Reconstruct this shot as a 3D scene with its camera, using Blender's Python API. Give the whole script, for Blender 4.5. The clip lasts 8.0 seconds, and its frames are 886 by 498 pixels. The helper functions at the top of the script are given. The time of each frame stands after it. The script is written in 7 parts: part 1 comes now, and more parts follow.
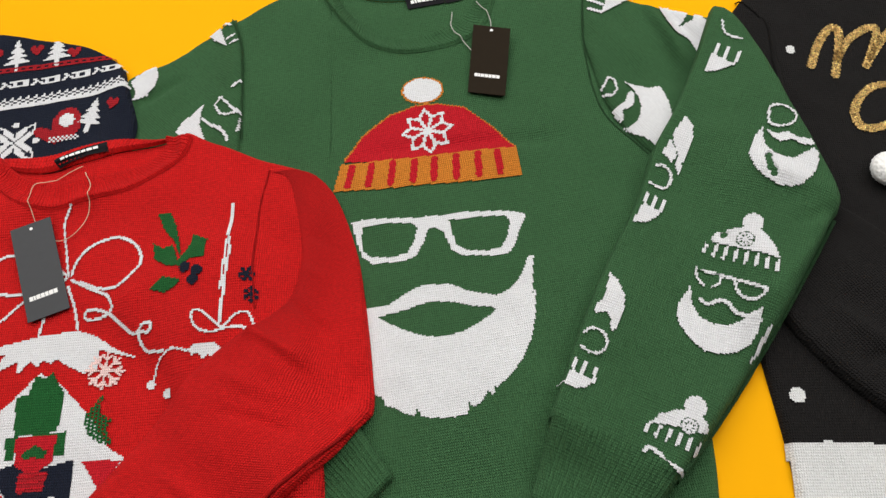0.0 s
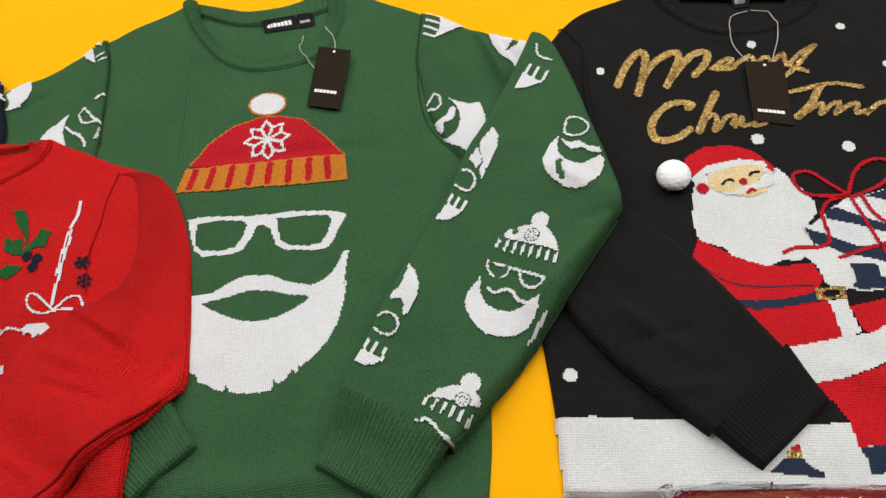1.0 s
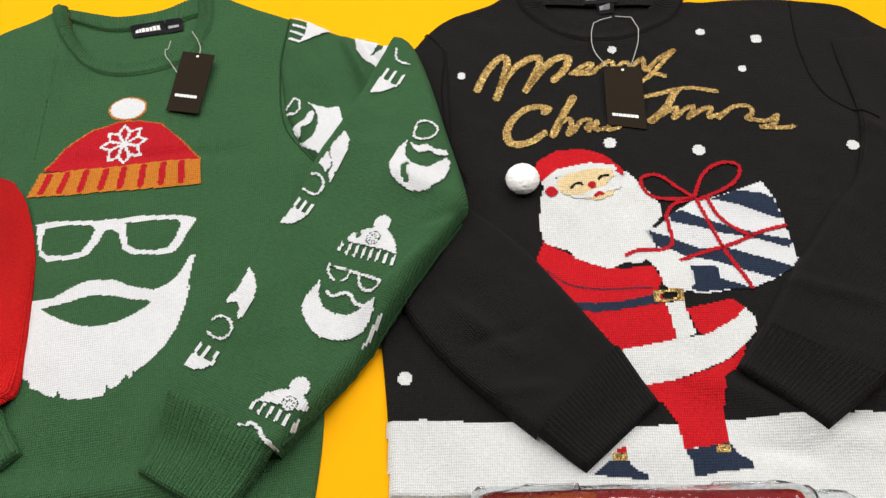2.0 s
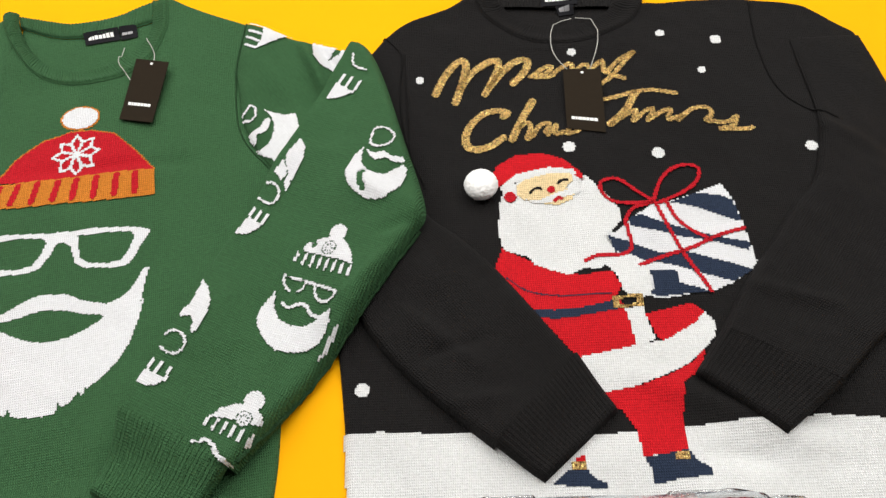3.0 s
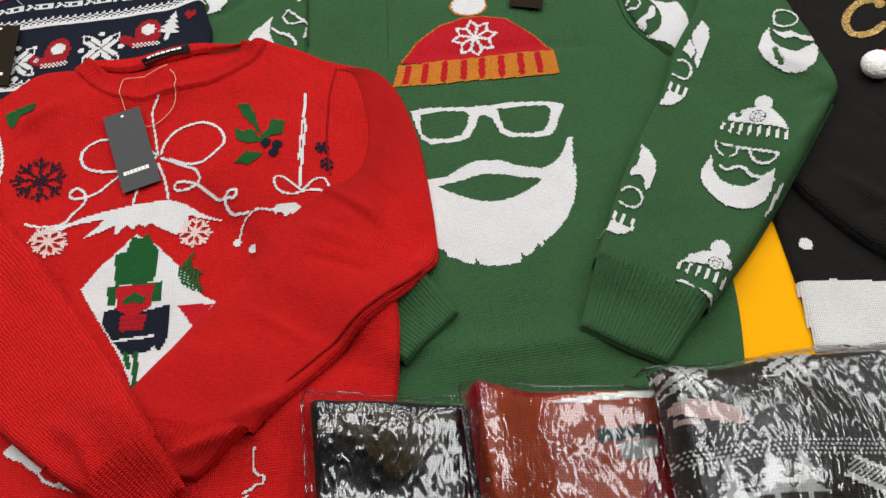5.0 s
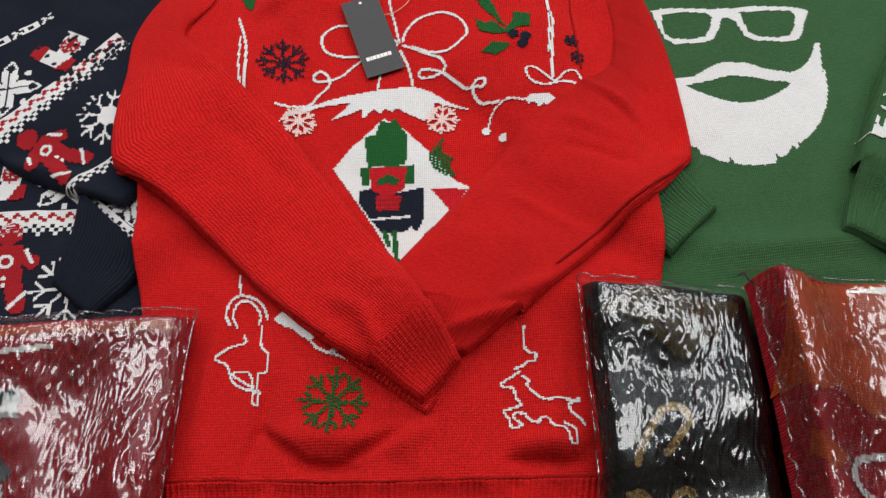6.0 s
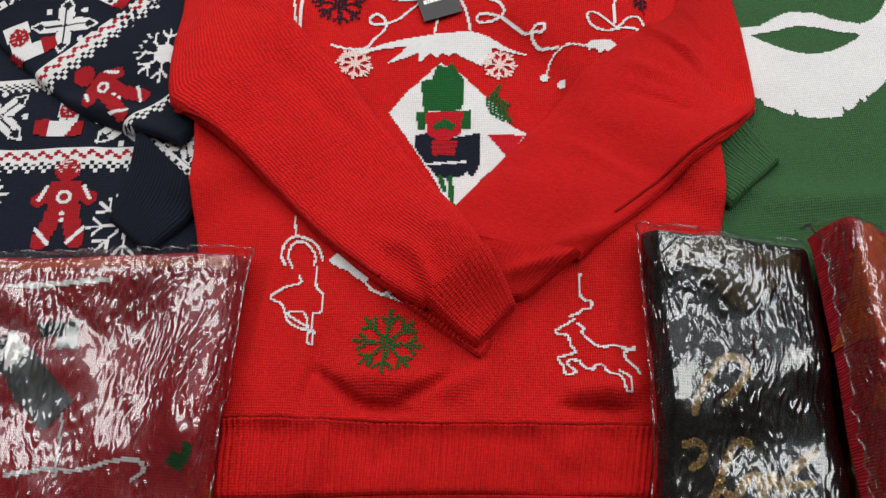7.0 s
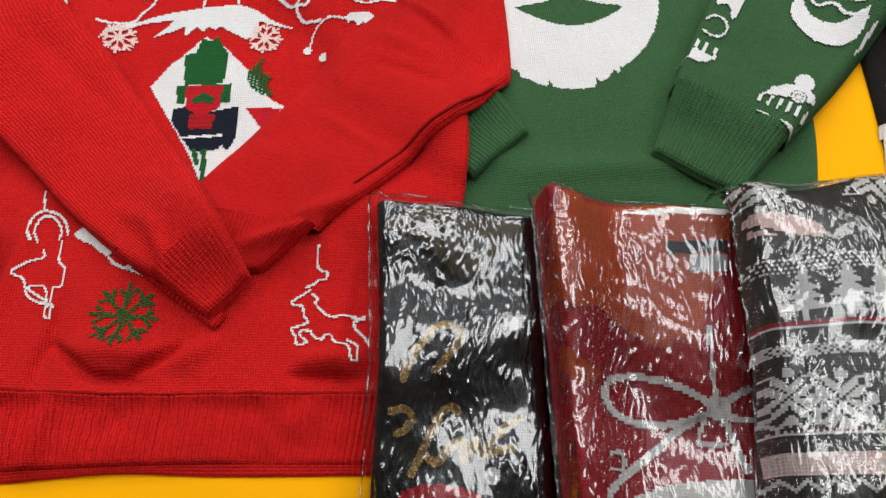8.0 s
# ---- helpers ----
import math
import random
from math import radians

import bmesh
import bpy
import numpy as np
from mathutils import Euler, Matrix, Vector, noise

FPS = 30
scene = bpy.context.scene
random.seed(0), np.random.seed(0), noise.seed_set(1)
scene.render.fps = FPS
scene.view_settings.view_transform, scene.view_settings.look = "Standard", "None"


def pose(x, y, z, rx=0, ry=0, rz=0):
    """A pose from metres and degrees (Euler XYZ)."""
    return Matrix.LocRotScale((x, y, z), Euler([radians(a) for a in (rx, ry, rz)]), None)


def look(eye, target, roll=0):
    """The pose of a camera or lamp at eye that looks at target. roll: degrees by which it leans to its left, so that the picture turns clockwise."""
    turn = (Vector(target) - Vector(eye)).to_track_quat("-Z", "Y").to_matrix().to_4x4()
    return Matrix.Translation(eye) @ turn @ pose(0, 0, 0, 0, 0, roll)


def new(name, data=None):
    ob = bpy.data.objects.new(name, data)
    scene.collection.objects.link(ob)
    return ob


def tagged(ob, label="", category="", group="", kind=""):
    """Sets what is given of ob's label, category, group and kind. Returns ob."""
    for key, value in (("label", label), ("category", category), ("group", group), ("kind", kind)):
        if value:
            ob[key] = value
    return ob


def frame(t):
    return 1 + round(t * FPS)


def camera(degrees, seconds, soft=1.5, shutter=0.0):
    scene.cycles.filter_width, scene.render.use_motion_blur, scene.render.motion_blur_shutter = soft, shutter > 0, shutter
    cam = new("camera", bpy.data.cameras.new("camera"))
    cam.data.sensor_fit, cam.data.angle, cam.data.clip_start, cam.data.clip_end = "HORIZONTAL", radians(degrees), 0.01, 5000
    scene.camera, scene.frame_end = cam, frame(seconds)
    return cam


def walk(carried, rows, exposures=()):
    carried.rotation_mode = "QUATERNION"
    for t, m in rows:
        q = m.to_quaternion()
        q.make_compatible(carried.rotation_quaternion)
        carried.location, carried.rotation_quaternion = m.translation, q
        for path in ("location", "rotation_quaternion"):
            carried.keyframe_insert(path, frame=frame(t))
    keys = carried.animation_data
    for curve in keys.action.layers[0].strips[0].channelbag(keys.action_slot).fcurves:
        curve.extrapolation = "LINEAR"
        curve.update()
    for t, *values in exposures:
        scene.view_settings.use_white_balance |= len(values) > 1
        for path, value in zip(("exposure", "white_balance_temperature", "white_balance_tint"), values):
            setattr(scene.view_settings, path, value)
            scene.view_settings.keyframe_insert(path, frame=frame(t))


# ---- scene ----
cam = camera(56.4, 8.0)
PATH = [
    (0, (0.043, 0.029, 0.691), (-0.1, 0.879, -1.113), -9.8),
    (0.5, (0.115, -0.019, 0.717), (-0.031, 0.893, -1.057), -9.1),
    (1, (0.22, -0.047, 0.717), (0.083, 0.914, -1.031), -7.8),
    (1.5, (0.297, -0.054, 0.711), (0.175, 0.931, -1.025), -6.8),
    (2, (0.354, -0.052, 0.7), (0.254, 0.941, -1.033), -5.9),
    (2.2, (0.369, -0.048, 0.697), (0.279, 0.943, -1.038), -5.5),
    (3.3, (0.379, -0.037, 0.696), (0.329, 0.948, -1.044), -4.6),
    (3.5, (0.361, -0.041, 0.696), (0.318, 0.944, -1.044), -4.3),
    (4, (0.266, -0.071, 0.701), (0.218, 0.913, -1.04), -4.8),
    (4.5, (0.126, -0.115, 0.708), (0.073, 0.854, -1.04), -4.9),
    (5, (-0.032, -0.158, 0.714), (-0.109, 0.775, -1.054), -5.3),
    (5.2, (-0.087, -0.17, 0.718), (-0.173, 0.742, -1.06), -5.4),
    (6.3, (-0.287, -0.236, 0.69), (-0.434, 0.574, -1.134), -6.7),
    (6.5, (-0.299, -0.239, 0.687), (-0.459, 0.55, -1.144), -7.5),
    (7, (-0.277, -0.239, 0.69), (-0.462, 0.515, -1.153), -9.0),
    (7.5, (-0.2, -0.243, 0.685), (-0.375, 0.508, -1.16), -8.5),
    (8, (-0.064, -0.236, 0.673), (-0.212, 0.5, -1.181), -7.3),
]
EXPOSURES = ((0.0, -0.45), (1.0, -0.4), (2.0, -0.2), (3.5, -0.15), (4.5, -0.35), (5.2, -0.4), (6.5, -0.42), (8.0, -0.29))
LAMP_POWER = 24
walk(cam, [(t, look(eye, target, roll)) for t, eye, target, roll in PATH], EXPOSURES)

# ---- exposure, world and lights ----
world = bpy.data.worlds.new("shop_air")
scene.world = world
world.use_nodes = True
world.node_tree.nodes["Background"].inputs[0].default_value = (1.0, 0.97, 0.93, 1)
world.node_tree.nodes["Background"].inputs[1].default_value = 0.02
CEILING = 2.6                      # ceiling height above the table top
LAMP_ROWS = (0.4, 1.4, 2.4, 3.4)
for ly in LAMP_ROWS:
    for lx in (-2.0, 0.0, 2.0):
        tube = bpy.data.lights.new("panel_light", "AREA")
        tube.shape, tube.size, tube.size_y = "RECTANGLE", 1.7, 0.42
        tube.energy, tube.color = LAMP_POWER, (1.0, 0.975, 0.94)
        new("panel_light", tube).matrix_world = pose(lx, ly, CEILING - 0.09)

# ---- materials ----


def nodes_of(name):
    m = bpy.data.materials.new(name)
    m.use_nodes = True
    return m, m.node_tree.nodes, m.node_tree.links, m.node_tree.nodes["Principled BSDF"]


def maths(n, l, op, a, b=None, c=None):
    node = n.new("ShaderNodeMath")
    node.operation = op
    for i, v in enumerate((a, b, c)):
        if v is None:
            continue
        if isinstance(v, (int, float)):
            node.inputs[i].default_value = v
        else:
            l.new(v, node.inputs[i])
    return node.outputs[0]


def knit(name, color, wale=0.0019, course=0.0023, relief=0.0024, fuzz=0.10, spread=0.30, glint=0.0):
    """Stocking-stitch knit: columns of small V stitches in the UV map, which is in metres."""
    m, n, l, b = nodes_of(name)
    uv = n.new("ShaderNodeUVMap")
    uv.uv_map = "UVMap"
    sep = n.new("ShaderNodeSeparateXYZ")
    l.new(uv.outputs[0], sep.inputs[0])
    wob = n.new("ShaderNodeTexNoise")
    wob.inputs["Scale"].default_value = 110
    l.new(uv.outputs[0], wob.inputs["Vector"])
    ux = maths(n, l, "ADD", maths(n, l, "DIVIDE", sep.outputs[0], wale), maths(n, l, "MULTIPLY", wob.outputs[0], 1.3))
    tri = maths(n, l, "PINGPONG", ux, 0.5)
    col = maths(n, l, "POWER", maths(n, l, "MULTIPLY", tri, 2.0), 0.6)
    vy = maths(n, l, "ADD", maths(n, l, "DIVIDE", sep.outputs[1], course), maths(n, l, "MULTIPLY", tri, 1.1))
    row = maths(n, l, "ADD", maths(n, l, "MULTIPLY", maths(n, l, "SINE", maths(n, l, "MULTIPLY", vy, 6.2832)), 0.5), 0.5)
    fine = n.new("ShaderNodeTexNoise")
    fine.inputs["Scale"].default_value = 420
    fine.inputs["Detail"].default_value = 3
    l.new(uv.outputs[0], fine.inputs["Vector"])
    # thick and thin places of the yarn run along the courses
    along = n.new("ShaderNodeMapping")
    along.inputs["Scale"].default_value = (160, 420, 1)
    l.new(uv.outputs[0], along.inputs["Vector"])
    slub = n.new("ShaderNodeTexNoise")
    slub.inputs["Scale"].default_value = 1.0
    slub.inputs["Detail"].default_value = 3
    l.new(along.outputs[0], slub.inputs["Vector"])
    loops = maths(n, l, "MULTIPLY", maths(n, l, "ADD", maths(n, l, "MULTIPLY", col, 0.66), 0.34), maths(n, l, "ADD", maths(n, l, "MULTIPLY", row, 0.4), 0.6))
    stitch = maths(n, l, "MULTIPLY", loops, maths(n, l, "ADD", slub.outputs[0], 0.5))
    high = maths(n, l, "ADD", stitch, maths(n, l, "MULTIPLY", fine.outputs[0], 0.35))
    bump = n.new("ShaderNodeBump")
    bump.inputs["Strength"].default_value = 0.9
    bump.inputs["Distance"].default_value = relief
    l.new(high, bump.inputs["Height"])
    l.new(bump.outputs[0], b.inputs["Normal"])
    big = n.new("ShaderNodeTexNoise")
    big.inputs["Scale"].default_value = 14
    big.inputs["Detail"].default_value = 4
    l.new(uv.outputs[0], big.inputs["Vector"])
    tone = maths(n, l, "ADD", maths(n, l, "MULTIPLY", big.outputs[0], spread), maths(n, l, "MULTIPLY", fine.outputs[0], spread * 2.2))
    # shade in the grooves between stitches, put into the yarn colour
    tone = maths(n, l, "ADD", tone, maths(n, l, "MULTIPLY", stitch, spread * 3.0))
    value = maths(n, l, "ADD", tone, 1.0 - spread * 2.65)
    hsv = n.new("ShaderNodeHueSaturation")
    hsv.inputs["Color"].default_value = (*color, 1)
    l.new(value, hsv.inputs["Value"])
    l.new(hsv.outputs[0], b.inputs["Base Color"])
    b.inputs["Roughness"].default_value = 0.88
    b.inputs["Specular IOR Level"].default_value = 0.1
    b.inputs["Sheen Weight"].default_value = fuzz
    b.inputs["Sheen Roughness"].default_value = 0.5
    b.inputs["Sheen Tint"].default_value = (*[min(1, c * 1.5 + 0.08) for c in color], 1)
    if glint:
        spark = n.new("ShaderNodeTexVoronoi")
        spark.inputs["Scale"].default_value = 700
        l.new(uv.outputs[0], spark.inputs["Vector"])
        # sparkle painted into the gold colour: each cell has its own brightness
        grain = n.new("ShaderNodeSeparateColor")
        l.new(spark.outputs["Color"], grain.inputs[0])
        l.new(maths(n, l, "MULTIPLY", value, maths(n, l, "ADD", maths(n, l, "MULTIPLY", grain.outputs[0], 1.3), 0.35)), hsv.inputs["Value"])
        b.inputs["Metallic"].default_value = glint
        b.inputs["Roughness"].default_value = 0.35
        normal = n.new("ShaderNodeBump")
        normal.inputs["Strength"].default_value = 1.0
        normal.inputs["Distance"].default_value = 0.002
        l.new(spark.outputs["Distance"], normal.inputs["Height"])
        l.new(bump.outputs[0], normal.inputs["Normal"])
        l.new(normal.outputs[0], b.inputs["Normal"])
    return m


def plain(name, color, rough=0.6, metal=0.0, grain=0.08, scale=40, bumps=0.0, spec=0.5):
    m, n, l, b = nodes_of(name)
    co = n.new("ShaderNodeTexCoord")
    tex = n.new("ShaderNodeTexNoise")
    tex.inputs["Scale"].default_value = scale
    tex.inputs["Detail"].default_value = 6
    l.new(co.outputs["Object"], tex.inputs["Vector"])
    hsv = n.new("ShaderNodeHueSaturation")
    hsv.inputs["Color"].default_value = (*color, 1)
    l.new(maths(n, l, "ADD", maths(n, l, "MULTIPLY", tex.outputs[0], grain * 2), 1 - grain), hsv.inputs["Value"])
    l.new(hsv.outputs[0], b.inputs["Base Color"])
    b.inputs["Roughness"].default_value = rough
    b.inputs["Metallic"].default_value = metal
    b.inputs["Specular IOR Level"].default_value = spec
    if bumps:
        bump = n.new("ShaderNodeBump")
        bump.inputs["Strength"].default_value = 0.4
        bump.inputs["Distance"].default_value = bumps
        l.new(tex.outputs[0], bump.inputs["Height"])
        l.new(bump.outputs[0], b.inputs["Normal"])
    return m


def film_material(name, gloss=0.30, creases=0.9):
    """Thin clear packing film: see-through, with creased, glossy skin."""
    m, n, l, b = nodes_of(name)
    n.remove(b)
    out = n["Material Output"]
    co = n.new("ShaderNodeTexCoord")
    warp = n.new("ShaderNodeTexNoise")
    warp.inputs["Scale"].default_value = 9
    warp.inputs["Detail"].default_value = 3
    l.new(co.outputs["Object"], warp.inputs["Vector"])
    mix = n.new("ShaderNodeVectorMath")
    mix.operation = "MULTIPLY_ADD"
    mix.inputs[1].default_value = (0.035, 0.035, 0.035)
    l.new(warp.outputs["Color"], mix.inputs[0])
    l.new(co.outputs["Object"], mix.inputs[2])
    # slack skin: broad smooth waves, with sharp fine crinkles gathered in patches
    wave = n.new("ShaderNodeTexNoise")
    wave.inputs["Scale"].default_value = 11
    wave.inputs["Detail"].default_value = 2
    l.new(mix.outputs[0], wave.inputs["Vector"])
    crumple = n.new("ShaderNodeTexNoise")
    crumple.noise_type = "RIDGED_MULTIFRACTAL"
    crumple.inputs["Scale"].default_value = 210
    crumple.inputs["Detail"].default_value = 8
    crumple.inputs["Roughness"].default_value = 0.6
    stretch = n.new("ShaderNodeMapping")
    stretch.inputs["Rotation"].default_value = (0, 0, 0.6)
    stretch.inputs["Scale"].default_value = (1.0, 0.28, 1.0)
    l.new(mix.outputs[0], stretch.inputs["Vector"])
    l.new(stretch.outputs[0], crumple.inputs["Vector"])
    patch = n.new("ShaderNodeTexNoise")
    patch.inputs["Scale"].default_value = 17
    patch.inputs["Detail"].default_value = 3
    l.new(co.outputs["Object"], patch.inputs["Vector"])
    ease = n.new("ShaderNodeMapRange")
    ease.inputs["From Min"].default_value = 0.40
    ease.inputs["From Max"].default_value = 0.58
    ease.inputs["To Min"].default_value = 0.40
    ease.inputs["To Max"].default_value = 1.0
    l.new(patch.outputs[0], ease.inputs["Value"])
    height = maths(n, l, "ADD", maths(n, l, "MULTIPLY", wave.outputs[0], 0.5), maths(n, l, "MULTIPLY", crumple.outputs[0], ease.outputs[0]))
    bump = n.new("ShaderNodeBump")
    bump.inputs["Strength"].default_value = creases
    bump.inputs["Distance"].default_value = 0.0026
    l.new(height, bump.inputs["Height"])
    fres = n.new("ShaderNodeFresnel")
    fres.inputs["IOR"].default_value = 1.5
    l.new(bump.outputs[0], fres.inputs["Normal"])
    fac = maths(n, l, "MINIMUM", maths(n, l, "ADD", maths(n, l, "MULTIPLY", fres.outputs[0], 1.65), gloss * 0.08), 1.0)
    clear = n.new("ShaderNodeBsdfTransparent")
    clear.inputs[0].default_value = (0.93, 0.93, 0.92, 1)
    sheen = n.new("ShaderNodeBsdfGlossy")
    sheen.inputs["Roughness"].default_value = 0.22
    sheen.inputs["Color"].default_value = (0.80, 0.90, 1.0, 1)
    l.new(bump.outputs[0], sheen.inputs["Normal"])
    spark = n.new("ShaderNodeBsdfGlossy")
    spark.inputs["Roughness"].default_value = 0.05
    l.new(bump.outputs[0], spark.inputs["Normal"])
    shine = n.new("ShaderNodeMixShader")
    shine.inputs[0].default_value = 0.62
    l.new(sheen.outputs[0], shine.inputs[1])
    l.new(spark.outputs[0], shine.inputs[2])
    both = n.new("ShaderNodeMixShader")
    l.new(fac, both.inputs[0])
    l.new(clear.outputs[0], both.inputs[1])
    l.new(shine.outputs[0], both.inputs[2])
    l.new(both.outputs[0], out.inputs["Surface"])
    return m


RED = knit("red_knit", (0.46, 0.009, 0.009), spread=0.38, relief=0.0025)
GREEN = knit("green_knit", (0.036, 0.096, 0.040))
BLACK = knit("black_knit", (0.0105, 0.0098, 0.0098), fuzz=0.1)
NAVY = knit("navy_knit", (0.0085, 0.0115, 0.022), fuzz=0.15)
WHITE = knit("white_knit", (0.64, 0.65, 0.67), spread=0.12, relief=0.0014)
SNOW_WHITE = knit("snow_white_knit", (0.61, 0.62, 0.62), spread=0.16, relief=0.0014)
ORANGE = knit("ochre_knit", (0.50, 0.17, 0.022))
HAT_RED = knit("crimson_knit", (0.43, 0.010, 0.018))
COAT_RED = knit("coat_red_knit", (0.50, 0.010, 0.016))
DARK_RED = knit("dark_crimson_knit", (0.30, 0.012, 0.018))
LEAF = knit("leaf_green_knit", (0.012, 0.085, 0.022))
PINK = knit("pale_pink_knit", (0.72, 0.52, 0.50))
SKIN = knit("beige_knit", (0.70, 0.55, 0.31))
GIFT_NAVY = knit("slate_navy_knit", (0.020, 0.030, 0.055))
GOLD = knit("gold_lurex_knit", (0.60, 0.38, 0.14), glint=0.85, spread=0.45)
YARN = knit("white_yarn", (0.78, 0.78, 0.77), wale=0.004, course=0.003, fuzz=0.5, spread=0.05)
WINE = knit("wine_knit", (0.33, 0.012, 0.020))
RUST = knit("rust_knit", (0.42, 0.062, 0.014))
# black knit with a warm reflection put into its colour
OLIVE_SHEEN = knit("olive_sheen_black_knit", (0.060, 0.042, 0.012))
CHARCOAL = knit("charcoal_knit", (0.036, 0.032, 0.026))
YELLOW = plain("yellow_table_paint", (0.80, 0.365, 0.0), rough=0.6, grain=0.06, scale=5, bumps=0.0006, spec=0.05)
CARD = plain("dark_tag_card", (0.020, 0.015, 0.010), rough=0.85, grain=0.1, scale=200, spec=0.04)
GREY_CARD = plain("grey_tag_card", (0.032, 0.034, 0.038), rough=0.5, grain=0.1, scale=200, spec=0.3)
WOVEN = plain("black_woven_label", (0.010, 0.010, 0.012), spec=0.1, rough=0.8, grain=0.2, scale=900, bumps=0.0003)
INK = plain("white_print", (0.75, 0.75, 0.74), rough=0.6, grain=0.05)
GREY_INK = plain("grey_print", (0.28, 0.28, 0.29), rough=0.6, grain=0.05)
STRING = plain("clear_tag_string", (0.50, 0.50, 0.46), rough=0.3, grain=0.05)
PALE_STRING = plain("cream_tag_string", (0.62, 0.40, 0.28), rough=0.4, grain=0.05)
PAPER = plain("white_paper", (0.75, 0.75, 0.74), rough=0.7, grain=0.05)
FILM = film_material("clear_polybag_film")
WALL = plain("pale_shop_wall", (0.30, 0.29, 0.27), rough=0.8, grain=0.05, scale=3)
FLOOR = plain("grey_shop_floor", (0.32, 0.31, 0.30), rough=0.45, grain=0.1, scale=6)
CEIL = plain("grey_ceiling", (0.35, 0.35, 0.35), rough=0.9, grain=0.04, scale=4)
STEEL = plain("grey_steel", (0.35, 0.35, 0.36), rough=0.35, metal=1.0)
GLOW, gn, gl, gb = nodes_of("lit_diffuser")
gb.inputs["Emission Color"].default_value = (1.0, 0.975, 0.94, 1)
gb.inputs["Emission Strength"].default_value = 0.5

# ---- cloth on a height field ----
CELL, X0, Y0, NX, NY = 0.0025, -1.20, -0.60, 1000, 640
HEIGHT = np.zeros((NY, NX))


def sample(field, x, y):
    gx = np.clip((x - X0) / CELL, 0, NX - 1.001)
    gy = np.clip((y - Y0) / CELL, 0, NY - 1.001)
    i, j = gx.astype(int), gy.astype(int)
    fx, fy = gx - i, gy - j
    return (field[j, i] * (1 - fx) + field[j, i + 1] * fx) * (1 - fy) + (field[j + 1, i] * (1 - fx) + field[j + 1, i + 1] * fx) * fy


def spread_max(field, k):
    out = field.copy()
    for axis in (0, 1):
        best = out.copy()
        for s in range(-k, k + 1):
            best = np.maximum(best, np.roll(out, s, axis))
        out = best
    return out


def soften(field, k, times=2):
    out = field
    for _ in range(times):
        for axis in (0, 1):
            total = np.zeros_like(out)
            for s in range(-k, k + 1):
                total += np.roll(out, s, axis)
            out = total / (2 * k + 1)
    return out


def value_noise(x, y, size, seed):
    """Smooth noise from -1 to 1 with bumps about size metres wide."""
    table = np.random.RandomState(seed).rand(64, 64) * 2 - 1
    gx, gy = x / size + 31.7, y / size + 17.3
    i, j = np.floor(gx).astype(int), np.floor(gy).astype(int)
    fx, fy = gx - i, gy - j
    fx, fy = fx * fx * (3 - 2 * fx), fy * fy * (3 - 2 * fy)
    i, j = i % 64, j % 64
    i1, j1 = (i + 1) % 64, (j + 1) % 64
    return (table[j, i] * (1 - fx) + table[j, i1] * fx) * (1 - fy) + (table[j1, i] * (1 - fx) + table[j1, i1] * fx) * fy


def curve(points, n, smooth=True):
    """n points evenly spaced on a smooth curve through the given ones."""
    p = np.array(points, float)
    if smooth and len(p) > 2:
        q = np.vstack([2 * p[0] - p[1], p, 2 * p[-1] - p[-2]])
        s = np.linspace(0, 1, 14)[:, None]
        parts = []
        for k in range(1, len(q) - 2):
            a, b, c, d = q[k - 1], q[k], q[k + 1], q[k + 2]
            parts.append(0.5 * (2 * b + (c - a) * s + (2 * a - 5 * b + 4 * c - d) * s ** 2 + (3 * b - a - 3 * c + d) * s ** 3))
        p = np.vstack(parts)
    along = np.concatenate([[0], np.cumsum(np.hypot(*np.diff(p, axis=0).T))])
    want = np.linspace(0, along[-1], n)
    return np.stack([np.interp(want, along, p[:, 0]), np.interp(want, along, p[:, 1])], 1)


def grown(points, by):
    """points moved outward from their middle by so many metres."""
    p = np.array(points)
    c = p.mean(0) + np.array([0, 0.03])
    d = p - c
    return [tuple(q) for q in p + d / np.hypot(d[:, 0], d[:, 1])[:, None] * by]


def length(points):
    return float(np.sum(np.hypot(*np.diff(np.array(points, float), axis=0).T)))


def mesh_object(name, verts, faces, uvs, material, parent, label="", smooth=True):
    me = bpy.data.meshes.new(name)
    verts, faces = np.asarray(verts, np.float32), np.asarray(faces, np.int32)
    k = faces.shape[1]
    me.vertices.add(len(verts))
    me.vertices.foreach_set("co", verts.ravel())
    me.loops.add(faces.size)
    me.loops.foreach_set("vertex_index", faces.ravel())
    me.polygons.add(len(faces))
    me.polygons.foreach_set("loop_start", np.arange(0, faces.size, k, dtype=np.int32))
    me.polygons.foreach_set("use_smooth", np.full(len(faces), smooth))
    if uvs is not None:
        layer = me.uv_layers.new(name="UVMap")
        layer.data.foreach_set("uv", np.asarray(uvs, np.float32)[faces.ravel()].ravel())
    me.update()
    me.validate()
    me.materials.append(material)
    ob = new(name, me)
    ob.parent = parent
    if label:
        ob["label"] = label
    return ob


def part(name, bm, material, parent, label=""):
    me = bpy.data.meshes.new(name)
    bm.to_mesh(me)
    bm.free()
    me.materials.append(material)
    ob = new(name, me)
    ob.parent = parent
    if label:
        ob["label"] = label
    return ob


def thing(name, label, category, group=""):
    return tagged(new(name), label, category, group)


def grid_faces(rows, cols):
    a = (np.arange(rows - 1)[:, None] * cols + np.arange(cols - 1)[None, :]).ravel()
    return np.stack([a, a + 1, a + 1 + cols, a + cols], 1)


